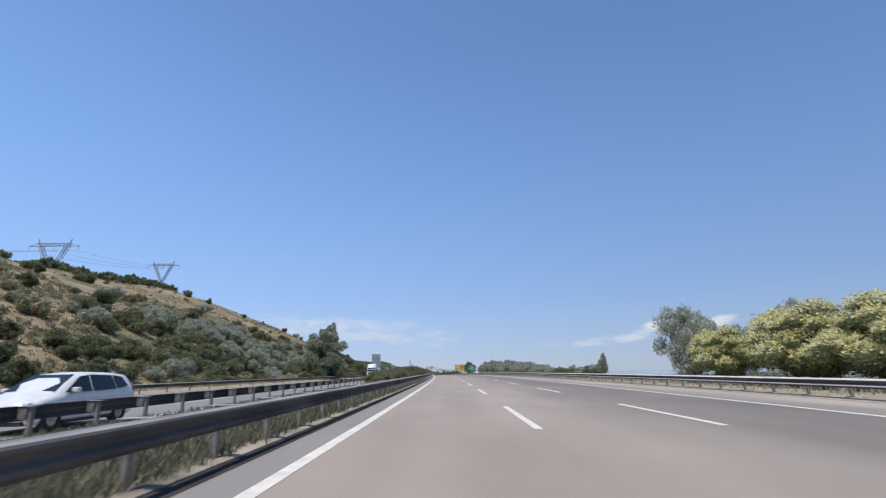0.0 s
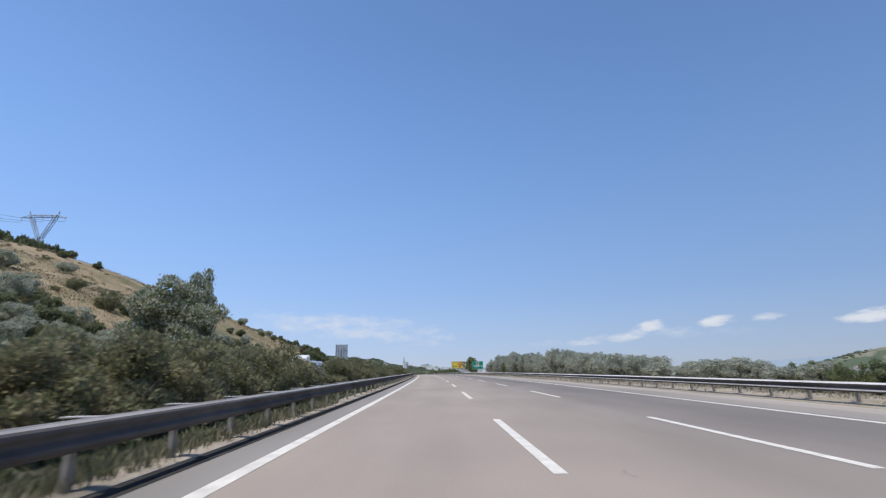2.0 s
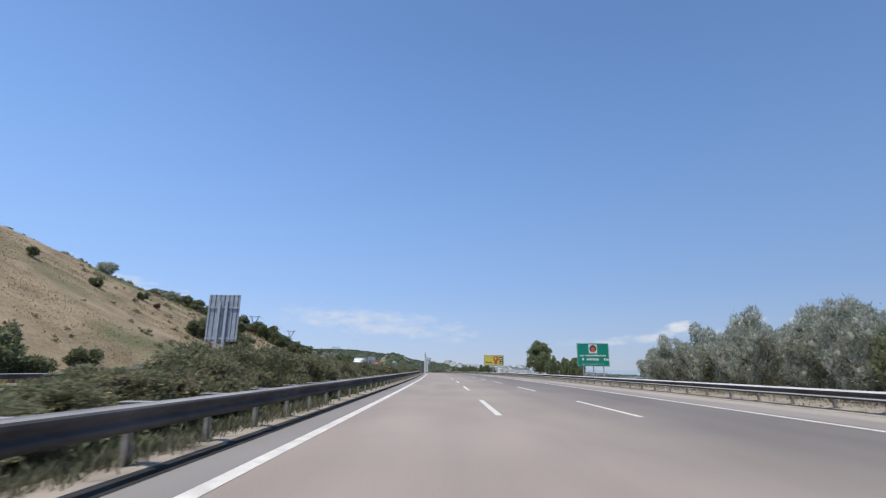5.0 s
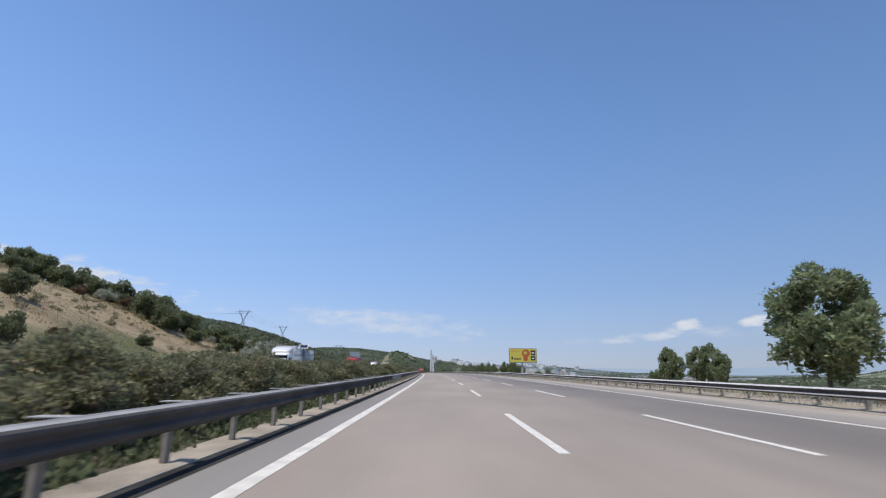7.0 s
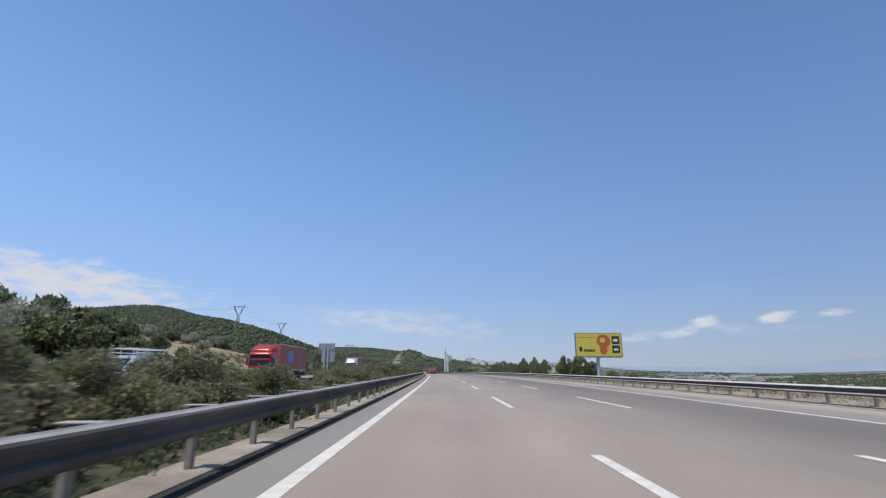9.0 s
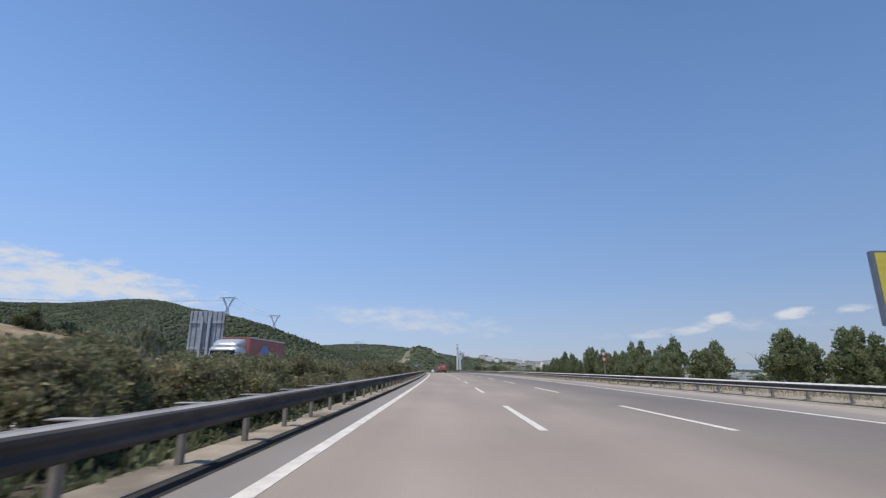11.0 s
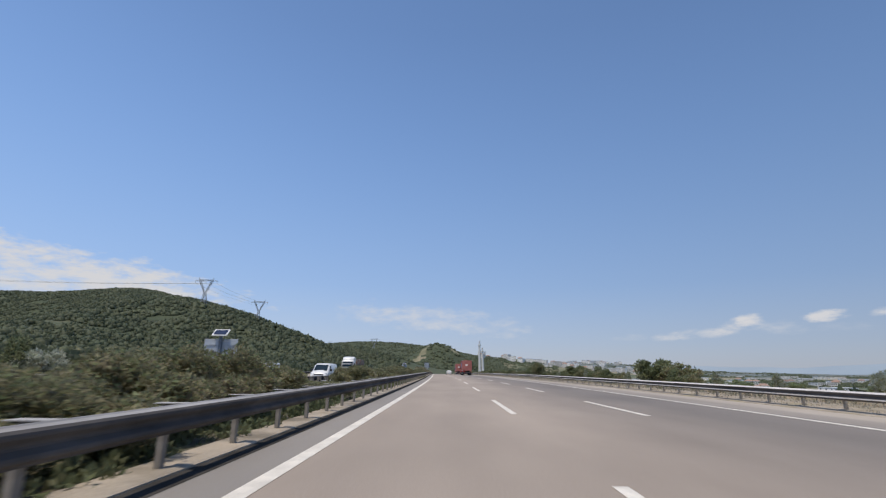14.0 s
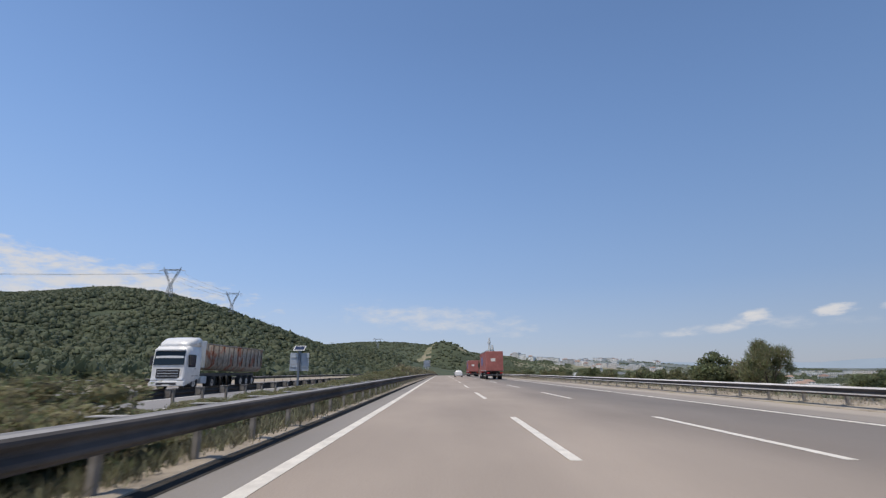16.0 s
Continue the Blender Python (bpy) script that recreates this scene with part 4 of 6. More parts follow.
for s, e, h, w in ((254.0, 20.2, 6.4, 1.0), (315.6, 42.3, 5.3, 0.72), (313.6, 42.8, 4.3, 0.55), (305.6, 42.0, 4.9, 0.75), (302.8, 42.6, 5.3, 0.75), (299.8, 42.0, 3.9, 0.6)):
    h -= min(land(s, e) - road_z(s), 0.0)
    put("round", stand(s, e, s * 70) @ Matrix.Diagonal((w, w, h / 6.5, 1)), 0)
put("wind", stand(555.5, 20.0, 40) @ Matrix.Diagonal((0.85, 0.85, 0.93, 1)), 0)

# hill and verge of the opposite carriageway
put("poplar", stand(122.6, -25.9, 20) @ Matrix.Diagonal((0.95, 0.95, 1.0, 1)), 0)
put("poplar", stand(127.2, -26.2, 130) @ Matrix.Diagonal((0.52, 0.52, 1.2, 1)), 0)
put("poplar", stand(405.5, -24.6, 200) @ Matrix.Diagonal((0.22, 0.22, 0.53, 1)), 0)
for s, e, size in ((116.5, -25.6, 1.1), (119.5, -26.8, 1.4), (122.5, -24.9, 1.2), (125.5, -26.5, 1.5), (128.5, -26.0, 1.1)):
    put("hill_green", stand(s, e, rng.uniform(0, 360), size, 0.2), rng.randrange(3))
put("fig", stand(337.0, -28.0, 0, 1.2), 0)
for s in np.arange(-6, 130, 2.6):
    for row in range(3):
        e = -27.6 - row * 4.2 + rng.uniform(-1.3, 1.3)
        if rng.random() < (0.12 if row == 0 else 0.0) or (s < 58 and rng.random() < 0.5):
            continue
        if s < 58:
            e -= 2.0
        k = "hill_green" if s < 58 and rng.random() < 0.7 else rng.choice(("hill_green", "hill_olive", "hill_olive") if s < 85 else ("hill_green", "hill_silver", "hill_olive") if row < 2 else ("hill_silver", "hill_silver", "hill_green"))
        size = rng.uniform(0.7, 1.15) * (0.8 if row == 0 else 1.0)
        put(k, stand(float(s) + rng.uniform(-1, 1), e, rng.uniform(0, 360), size, 0.1), rng.randrange(3))
for q in range(260):
    s, e = rng.uniform(55, 200), -rng.uniform(28, 64)
    if rng.random() < (0.25 + 0.75 * (62 + e) / 33) * (0.45 if s < 92 else 1.0 if s < 160 else 0.6):
        put(rng.choice(("hill_silver", "hill_silver", "hill_olive", "hill_green") if e > -48 and s > 92 else ("hill_olive", "hill_olive", "hill_green", "hill_silver")), stand(s, e, rng.uniform(0, 360), rng.uniform(0.4, 1.25), 0.15), rng.randrange(3))
for q in range(150):
    s, e = rng.uniform(-60, 235), -rng.uniform(40, 125)
    share = float(np.interp(s, (-60, 90, 150, 180, 235), (1.0, 1.0, 0.55, 0.2, 0.1)))
    if rng.random() > share:
        continue
    put(rng.choice(("hill_olive", "hill_green", "hill_olive", "hill_silver")), stand(s, e, rng.uniform(0, 360), rng.uniform(0.5, 1.35), 0.1), rng.randrange(3))
for s in np.arange(128, 245, 3.0):
    if rng.random() < 0.75:
        put(rng.choice(("hill_green", "hill_silver")), stand(float(s), -27.8 + rng.uniform(-1.2, 0.8), rng.uniform(0, 360), rng.uniform(0.45, 0.85), 0.1), rng.randrange(3))
for s in np.arange(129, 184, 2.3):
    put(rng.choice(("hill_green", "hill_green", "hill_olive")), stand(float(s), -27.0 + rng.uniform(-1.0, 1.0), rng.uniform(0, 360), rng.uniform(1.15, 1.6) * (1.0 if s < 160 else 0.8), 0.2), rng.randrange(3))
    if s < 165:
        put(rng.choice(("hill_silver", "hill_silver", "hill_olive")), stand(float(s), -33.0 + rng.uniform(-2.5, 2.5), rng.uniform(0, 360), rng.uniform(1.0, 1.5), 0.2), rng.randrange(3))
for s, e, size in ((252, -40, 1.3), (255, -40.5, 1.45), (258, -39.5, 1.4), (261, -39, 1.3), (264.5, -38, 1.2), (268, -37, 1.05), (246, -55, 0.8), (238, -60, 0.7), (231, -66, 0.9), (225, -74, 0.6), (218, -80, 0.7), (210, -92, 1.0), (204, -98, 0.9), (196, -110, 1.1), (190, -118, 1.0)):
    put("hill_green", stand(s, e, rng.uniform(0, 360), size, 0.1), rng.randrange(3))
for q in range(14):
    put("hill_green", stand(330 - q * 0.5 + rng.uniform(-0.6, 0.6), -48 - q * 3.0, rng.uniform(0, 360), rng.uniform(1.8, 2.3), 0.2), rng.randrange(3))
for s, e, size in ((185.5, -26.5, 1.5), (188, -28.5, 1.9), (191, -27.5, 2.2), (194, -28.5, 2.0), (197.5, -27.5, 1.6), (200.5, -27, 1.1)):
    put("hill_green", stand(s, e, rng.uniform(0, 360), size, 0.2), rng.randrange(3))
for q in range(90):
    s, e = rng.uniform(250, 520), -rng.uniform(27, 70)
    k = rng.choice(("hill_silver", "hill_green", "red", "hill_green", "hill_silver")) if s < 360 else rng.choice(("hill_green", "hill_green", "red", "hill_silver"))
    put(k, stand(s, e, rng.uniform(0, 360), rng.uniform(0.6, 1.35), 0.1), rng.randrange(3))
for s in np.arange(312, 334, 2.4):
    for e in (-29.0, -32.5):
        put("hill_silver" if rng.random() < 0.3 else "red", stand(float(s), e + rng.uniform(-1.5, 1.5), rng.uniform(0, 360), rng.uniform(0.6, 1.0), 0.1), rng.randrange(3))


for s, e, size, k in ((340, -37, 1.6, "hill_silver"), (342, -42, 1.8, "hill_green"), (344.5, -38, 1.7, "hill_silver"), (347, -42, 1.8, "hill_silver"), (349, -37.5, 1.5, "hill_green"), (351, -41.5, 1.7, "hill_silver"), (346, -47, 1.9, "hill_green"), (353.5, -39, 1.3, "hill_silver"), (335.5, -33.0, 2.1, "hill_silver"), (338, -34.5, 2.3, "hill_green"), (341, -34.0, 2.1, "hill_silver"), (343.5, -35.0, 1.8, "hill_silver"),
                      (318, -46, 1.8, "hill_green"), (321, -50, 2.1, "hill_green"), (324, -47.5, 1.7, "hill_green"), (326, -54, 2.1, "hill_green"), (330, -50, 1.4, "hill_silver")):
    put(k, stand(s, e, rng.uniform(0, 360), size, 0.2), rng.randrange(3))
for q in range(70):
    s, e = rng.uniform(70, 130), -rng.uniform(31, 52)
    if s < 88 and rng.random() < 0.6:
        continue
    put("hill_silver" if s > 88 and rng.random() < 0.85 else rng.choice(("hill_olive", "hill_green")), stand(s, e, rng.uniform(0, 360), rng.uniform(1.0, 1.55), 0.15), rng.randrange(3))


def woods(name, label, seed, count, where, size, mat, heart=0.85, leaves=24, tall=0.75):
    """Many small tree crowns on far slopes, one object."""
    r = np.random.default_rng(seed)
    ring = [(math.cos(i * math.pi / 3), math.sin(i * math.pi / 3)) for i in range(6)]
    core = np.array([(0.92 * c, 0.92 * q, -0.1) for c, q in ring] + [(0.72 * c - 0.3 * q, 0.72 * q + 0.3 * c, 0.62) for c, q in ring] + [(0, 0, 1.0)])
    tri = np.array([t for i in range(6) for t in ((i, (i + 1) % 6, 6 + i), ((i + 1) % 6, 6 + (i + 1) % 6, 6 + i), (6 + i, 6 + (i + 1) % 6, 12))])
    spots = []
    while len(spots) < count:
        spot = where(r)
        if spot is not None:
            spots.append(spot)
    p = np.array(spots)
    k = size * (0.4 + 0.95 * r.random((count, 1)) ** 1.6)
    shape = core[None] * r.uniform(0.75, 1.15, (count, 13, 1)) * (k * heart)[:, :, None]
    shape[:, :, 2] = shape[:, :, 2] * tall + k * 0.1
    shape += p[:, None]
    n = count * leaves
    d = r.normal(size=(n, 3))
    d[:, 2] = np.abs(d[:, 2])
    d /= np.linalg.norm(d, axis=1)[:, None]
    kk = np.repeat(k, leaves, axis=0)
    q = np.repeat(p, leaves, axis=0) + d * kk * np.array((1, 1, tall)) * r.uniform(0.55, 1.12, (n, 1))
    axis = d * 0.6 + r.normal(size=(n, 3)) * 0.5
    axis[:, 2] += 0.5
    axis /= np.linalg.norm(axis, axis=1)[:, None]
    side = np.cross(axis, r.normal(size=(n, 3)))
    side /= np.linalg.norm(side, axis=1)[:, None] + 1e-9
    leaf = np.stack([q - axis * kk * 0.2 + side * kk * 0.2, q + axis * kk * 0.3, q - axis * kk * 0.12 - side * kk * 0.2], 1).reshape(-1, 3)
    faces = (tri[None] + 13 * np.arange(count)[:, None, None]).reshape(-1, 3)
    faces = np.concatenate([faces, count * 13 + np.arange(n * 3).reshape(n, 3)])
    me = bpy.data.meshes.new(name)
    me.from_pydata(np.concatenate([shape.reshape(-1, 3), leaf]).tolist(), [], faces.tolist())
    me.materials.append(mat)
    me.polygons.foreach_set("use_smooth", [i < count * 18 for i in range(len(faces))])
    return tagged(new(name, me), label, "woods", kind="stuff")


def on_big_hill(r):
    x, y = r.uniform(-880, -110), r.uniform(480, 1250)
    h = big_hill(x, y)
    s, e = plan_of(x, y)
    if h < 9 or e > -40 or noise.noise(Vector((x * 0.03, y * 0.03, 4.0))) < -0.42:
        return None
    return x, y, land(s, e)


def on_hill_foot(r):
    x, y = r.uniform(-420, -60), r.uniform(430, 900)
    s, e = plan_of(x, y)
    if not 0.4 < big_hill(x, y) < 10 or e > -29:
        return None
    return x, y, land(s, e)


def on_far_hills(r):
    x, y = r.uniform(-1000, 60), 860 + 1440 * r.random() ** 1.3
    s, e = plan_of(x, y)
    if (s < 1040 and -30 < e < 26) or bare(x, y) or noise.noise(Vector((x * 0.006, y * 0.006, 5.0))) > 0.28 + 0.2 * r.random():
        return None
    z = land(s, e)
    return (x, y, z) if z > (12 if y > 1330 else 3) else None


def in_valley(r):
    """Groves, field hedges and thickets of the valley."""
    s, e = r.uniform(-100, 1700), 60 + 1300 * r.random() ** 1.7
    x, y = flat(s, e)
    grove = noise.noise(Vector((x * 0.009, y * 0.009, 9.0)))
    hedge = abs(noise.noise(Vector((x * 0.006, y * 0.006, 2.0)))) < 0.035
    if not (grove > 0.12 or hedge) or (s < 420 and e < 140):
        return None
    return x, y, land(s, e)


def on_plain(r):
    """Belts of trees over the far plain."""
    a, d = math.radians(r.uniform(-3, 50)), r.uniform(900, 2900)
    x, y = -44 + d * math.sin(a), 525 + d * math.cos(a)
    if noise.noise(Vector((x * 0.004, y * 0.010, 5.0))) < 0.08:
        return None
    return x, y, land(*plan_of(x, y))


def on_first_hill(r):
    s, e = r.uniform(-60, 520), -r.uniform(30, 150)
    x, y = flat(s, e)
    if 110 < s < 260 and e < -75 and r.random() < 0.8:
        return None
    if r.random() > np.interp(s, (0, 100, 160, 240, 280, 400, 520), (0.9, 0.9, 0.8, 0.08, 0.3, 0.5, 0.9)) or noise.noise(Vector((x * 0.04, y * 0.04, 2.0))) < -0.05:
        return None
    return x, y, land(s, e)


woods("hill_woods", "dense dark green scrub forest covering the hill", 1, 36000, on_big_hill, 2.9, FOREST, 0.85, 13, 0.85)
woods("hill_foot_scrub", "green scrub and small trees at the foot of the hill", 9, 4500, on_hill_foot, 2.0, FOREST, 0.6, 60, 0.9)
woods("far_woods", "green woods on the far hills", 2, 21000, on_far_hills, 3.3, FOREST, 0.85, 8)
woods("valley_woods", "green trees and hedges in the valley fields", 3, 9000, in_valley, 3.4, FOREST, 0.9, 14)
woods("plain_woods", "belts of green trees on the far plain", 5, 7000, on_plain, 5.0, FOREST, 0.9, 8)


def on_ridge(r):
    if r.random() < 0.65:
        s = r.uniform(-50, 215)
        e = -r.uniform(138, 165)
    else:
        s = r.uniform(160, 226)
        e = -117.5 - (222 - s) * 0.08 + r.uniform(-3, 2)
    x, y = flat(s, e)
    return x, y, land(s, e) - 0.2


woods("ridge_scrub", "dark green bushes along the hill's ridge", 7, 430, on_ridge, 2.4, LEAF_DARK, 0.75, 110, 1.1)
woods("low_scrub", "low olive-green scrub on the dry slope", 4, 8500, on_first_hill, 0.6, LEAF_HEDGE, 0.5, 40, 0.9)


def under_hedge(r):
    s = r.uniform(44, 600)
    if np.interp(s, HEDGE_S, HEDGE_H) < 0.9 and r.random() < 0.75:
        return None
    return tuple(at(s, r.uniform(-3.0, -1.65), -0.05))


# the hedge's shade is put in by using the dark leaf colour
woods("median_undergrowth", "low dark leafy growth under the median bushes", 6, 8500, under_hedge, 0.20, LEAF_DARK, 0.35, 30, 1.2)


def far_hedge(r):
    s = r.uniform(585, 850)
    h = float(np.interp(s, HEDGE_S, HEDGE_H))
    return tuple(at(s, r.uniform(-4.3, -2.7), r.uniform(0.0, max(h - 0.7, 0.1))))


woods("median_thicket", "dark green bushes of the median strip far ahead", 8, 1100, far_hedge, 0.72, LEAF_HEDGE, 0.7, 45, 1.1)


def tufts(name, label, seed, count, where, high, wide, mat, blade=0.013):
    """Grass blades in tufts, one object."""
    r = np.random.default_rng(seed)
    spots = []
    while len(spots) < count:
        p = where(r)
        if p is not None:
            spots.append(p)
    p = np.repeat(np.array(spots), 6, axis=0)
    n = len(p)
    p[:, :2] += r.normal(size=(n, 2)) * wide * 0.5
    lean = r.normal(size=(n, 2)) * 0.35
    k = r.uniform(0.4, 1.2, n) * high
    tip = p + np.stack([lean[:, 0] * k, lean[:, 1] * k, k], 1)
    a = r.uniform(0, 6.28, n)
    side = np.stack([np.cos(a), np.sin(a), np.zeros(n)], 1) * blade
    mid = (p + tip) / 2 + np.stack([np.zeros(n), np.zeros(n), k * 0.08], 1)
    quad = np.stack([p - side, p + side, mid + side * 1.3, mid - side * 1.3], 1).reshape(-1, 3)
    verts = np.concatenate([quad, tip])
    faces = [(4 * i, 4 * i + 1, 4 * i + 2, 4 * i + 3) for i in range(n)] + [(4 * i + 3, 4 * i + 2, 4 * n + i) for i in range(n)]
    me = bpy.data.meshes.new(name)
    me.from_pydata([tuple(v) for v in verts], [], faces)
    me.materials.append(mat)
    return tagged(new(name, me), label, "grass", kind="stuff")


def strip_spot(s0, s1, e0, e1, z=0.0):
    return lambda r: tuple(at(r.uniform(s0, s1), r.uniform(e0, e1), z))


def low_median(r):
    s = r.uniform(0, 600) if r.random() < 0.6 else r.uniform(2, 50)
    h = float(np.interp(s, HEDGE_S, HEDGE_H)) if s > 45 else 0.3
    return tuple(at(s, r.uniform(-6.3, -1.5) if s < 60 or 538 < s < 560 else r.uniform(-6.3, -2.0), -0.02)) if s < 47 or h < 1.15 or r.random() < 0.1 else None


tufts("median_weeds", "green weeds and grass in the median strip", 21, 9000, low_median, 0.24, 0.3, WEED, 0.010)
tufts("median_straw", "dry straw in the median strip", 22, 3000, low_median, 0.2, 0.25, DRY_WEED, 0.008)
def on_kerb(r):
    spot = r.random()
    s = r.uniform(2, 88) if spot < 0.68 else r.uniform(164, 182) if spot < 0.78 else r.uniform(524, 566)
    return tuple(at(s, -1.25 - 0.6 * r.random() ** 0.7, 0.02))


tufts("kerb_weeds", "weeds and dry grass creeping over the kerb", 30, 5500, on_kerb, 0.22, 0.18, WEED, 0.008)
tufts("bank_straw", "dry yellow grass on the roadside bank", 23, 5000, strip_spot(5, 640, 16.0, 18.5, 0.0), 0.24, 0.3, DRY_WEED)
tufts("verge_straw", "tall dry yellow grass beside the opposite carriageway", 24, 5000, strip_spot(0, 520, -27.5, -23.4, 0.05), 0.5, 0.3, STRAW)
tufts("bank_weeds", "green weeds behind the roadside guard rail", 25, 2600, strip_spot(5, 640, 16.2, 20.0, 0.1), 0.4, 0.3, WEED)


def on_slope(r):
    s = r.uniform(20, 175)
    e = -27 - 45 * r.random() ** 1.5
    x, y = flat(s, e)
    return (x, y, land(s, e) - 0.03)


tufts("slope_straw", "dry yellow grass on the lower hillside", 26, 7000, on_slope, 0.18, 1.1, STRAW, 0.025)
tufts("slope_weeds", "olive weeds on the lower hillside", 27, 9000, on_slope, 0.26, 1.0, WEED, 0.035)
def on_dry_hill(r):
    s, e = r.uniform(130, 345), -28 - 95 * r.random() ** 1.4
    x, y = flat(s, e)
    if noise.noise(Vector((x * 0.05, y * 0.09, 6.0))) < -0.12:
        return None
    return (x, y, land(s, e) - 0.03)


tufts("hill_straw", "dry brown and yellow grass on the open hillside", 29, 22000, on_dry_hill, 0.16, 1.3, STRAW, 0.035)
tufts("rail_straw", "greyish dry grass under the roadside guard rail", 28, 3000, strip_spot(5, 640, 15.3, 16.5, -0.03), 0.16, 0.25, DRY_WEED, 0.009)


# ---- paints and other finishes ----
def plain(name, colour, rough=0.4, metal=0.0, wear=0.88, spec=0.5):
    return material(name, colour, tuple(c * wear for c in colour), scale=2.5, rough=rough, metal=metal, fine=0.03, bump_scale=30, spec=spec)


WHITE_PAINT = plain("white_paint", (0.78, 0.78, 0.77), 0.28)
SILVER_PAINT = plain("silver_paint", (0.55, 0.57, 0.60), 0.3, 0.3)
RED_PAINT = plain("red_paint", (0.48, 0.035, 0.03), 0.3)
RED_TARP = material("red_tarpaulin", (0.43, 0.15, 0.13), (0.34, 0.115, 0.10), scale=1.2, rough=0.6, fine=0.06, bump=0.15, bump_scale=6)
BLUE_PAINT = plain("blue_paint", (0.06, 0.17, 0.48), 0.35)
ORANGE_PAINT = plain("orange_paint", (0.55, 0.14, 0.05), 0.5)
GREEN_SHEET = plain("green_sheet", (0.0, 0.26, 0.17), 0.5)
YELLOW_SHEET = plain("yellow_sheet", (0.72, 0.60, 0.10), 0.6)
BLACK_TRIM = plain("black_trim", (0.03, 0.03, 0.032), 0.55)
RUBBER = plain("rubber", (0.025, 0.025, 0.025), 0.8)
RIM = plain("rim_metal", (0.5, 0.5, 0.5), 0.35, 0.7)
CHASSIS = plain("chassis", (0.07, 0.07, 0.075), 0.6)
LAMP_GLASS = plain("lamp_glass", (0.75, 0.76, 0.78), 0.1)
RED_LAMP = plain("red_lamp", (0.45, 0.02, 0.02), 0.2)
ALUMINIUM = material("aluminium_sheet", (0.52, 0.56, 0.60), (0.40, 0.44, 0.49), scale=1.5, rough=0.5, metal=0.35, fine=0.05, bump_scale=20)
DARK_RIB = plain("rib_metal", (0.20, 0.23, 0.27), 0.5, 0.4)
TIPPER = material("tipper_steel", (0.34, 0.31, 0.27), (0.22, 0.19, 0.16), scale=3.0, rough=0.7, metal=0.2, third=(0.25, 0.09, 0.05), third_scale=1.2, third_range=(0.52, 0.65))
PANEL_GLASS = plain("solar_cells", (0.03, 0.04, 0.08), 0.15)
LATTICE = plain("lattice_steel", (0.30, 0.33, 0.37), 0.6, 0.2)
CABLE = plain("cable", (0.18, 0.2, 0.23), 0.6)
PLASTER = material("plaster", (0.84, 0.82, 0.79), (0.72, 0.69, 0.65), scale=0.05, rough=0.9, random_ob=0.25)
ROOF_TILE = material("roof_tile", (0.34, 0.23, 0.18), (0.28, 0.19, 0.15), scale=0.3, rough=0.9, random_ob=0.2)
ROOF_SHEET = material("roof_sheet", (0.70, 0.71, 0.72), (0.6, 0.61, 0.62), scale=0.1, rough=0.6, random_ob=0.15)
WINDOW_DARK = plain("window_dark", (0.10, 0.12, 0.14), 0.15)
QUARRY = material("quarry_earth", (0.48, 0.34, 0.24), (0.38, 0.25, 0.17), scale=0.08, rough=1.0, bump=0.5, bump_scale=0.5, fine=0.1)


def glass_material():
    mat = bpy.data.materials.new("car_glass")
    mat.use_nodes = True
    b = mat.node_tree.nodes["Principled BSDF"]
    b.inputs["Base Color"].default_value = (0.02, 0.034, 0.048, 1)
    b.inputs["Roughness"].default_value = 0.12
    b.inputs["Specular IOR Level"].default_value = 0.16
    return mat


GLASS = glass_material()


# ---- signs ----
def ribbed_sign(m, wide, low, high, ground, label):
    """A large road sign seen from behind: sheet, ribs, cross rails, posts."""
    ob = thing("road_sign", label, "road sign", m)
    bm = bmesh.new()
    box(bm, -wide / 2, wide / 2, 0.0, 0.03, low, high, 0.008)
    part("sheet", bm, ALUMINIUM, ob)
    for i in range(7):
        x = -wide / 2 + wide * (i + 0.5) / 7
        bm = bmesh.new()
        box(bm, x - 0.045, x + 0.045, -0.07, -0.002, low + 0.02, high - 0.02, 0.01)
        part("rib", bm, DARK_RIB, ob)
    n = int((high - low) / 0.3)
    for i in range(n):
        z = low + 0.15 + (high - low - 0.3) * i / (n - 1)
        bm = bmesh.new()
        box(bm, -wide / 2 - 0.02, wide / 2 + 0.02, -0.022, -0.001, z - 0.02, z + 0.02)
        part("seam", bm, ALUMINIUM, ob)
    for z in (low + 0.35, low + (high - low) * 0.72):
        bm = bmesh.new()
        box(bm, -wide / 2 + 0.05, wide / 2 - 0.05, -0.17, -0.072, z - 0.08, z + 0.08, 0.01)
        part("cross_rail", bm, ALUMINIUM, ob)
    for x in (-0.42, 0.42):
        bm = bmesh.new()
        box(bm, x - 0.14, x + 0.14, -0.40, -0.172, ground - 0.4, low + (high - low) * 0.86, 0.015)
        part("post", bm, ALUMINIUM, ob)
    return ob


ribbed_sign(along(223.8, -23.7), 3.75, 4.0, 9.55, 0.0, "large road sign on steel posts, bare ribbed aluminium back")
ribbed_sign(along(417.3, -24.85), 3.9, 3.0, 7.5, 0.0, "road sign with a bare ribbed aluminium back, half behind bushes")
ribbed_sign(along(700, -3.4), 2.3, 2.9, 5.2, 0.0, "small distant road sign with a bare ribbed back")


def bar(name, parent, x0, x1, z0, z1, mat, y=-0.032, deep=0.006, bevel=0.0):
    bm = bmesh.new()
    box(bm, x0, x1, y - deep, y, z0, z1, bevel)
    return part(name, bm, mat, parent)


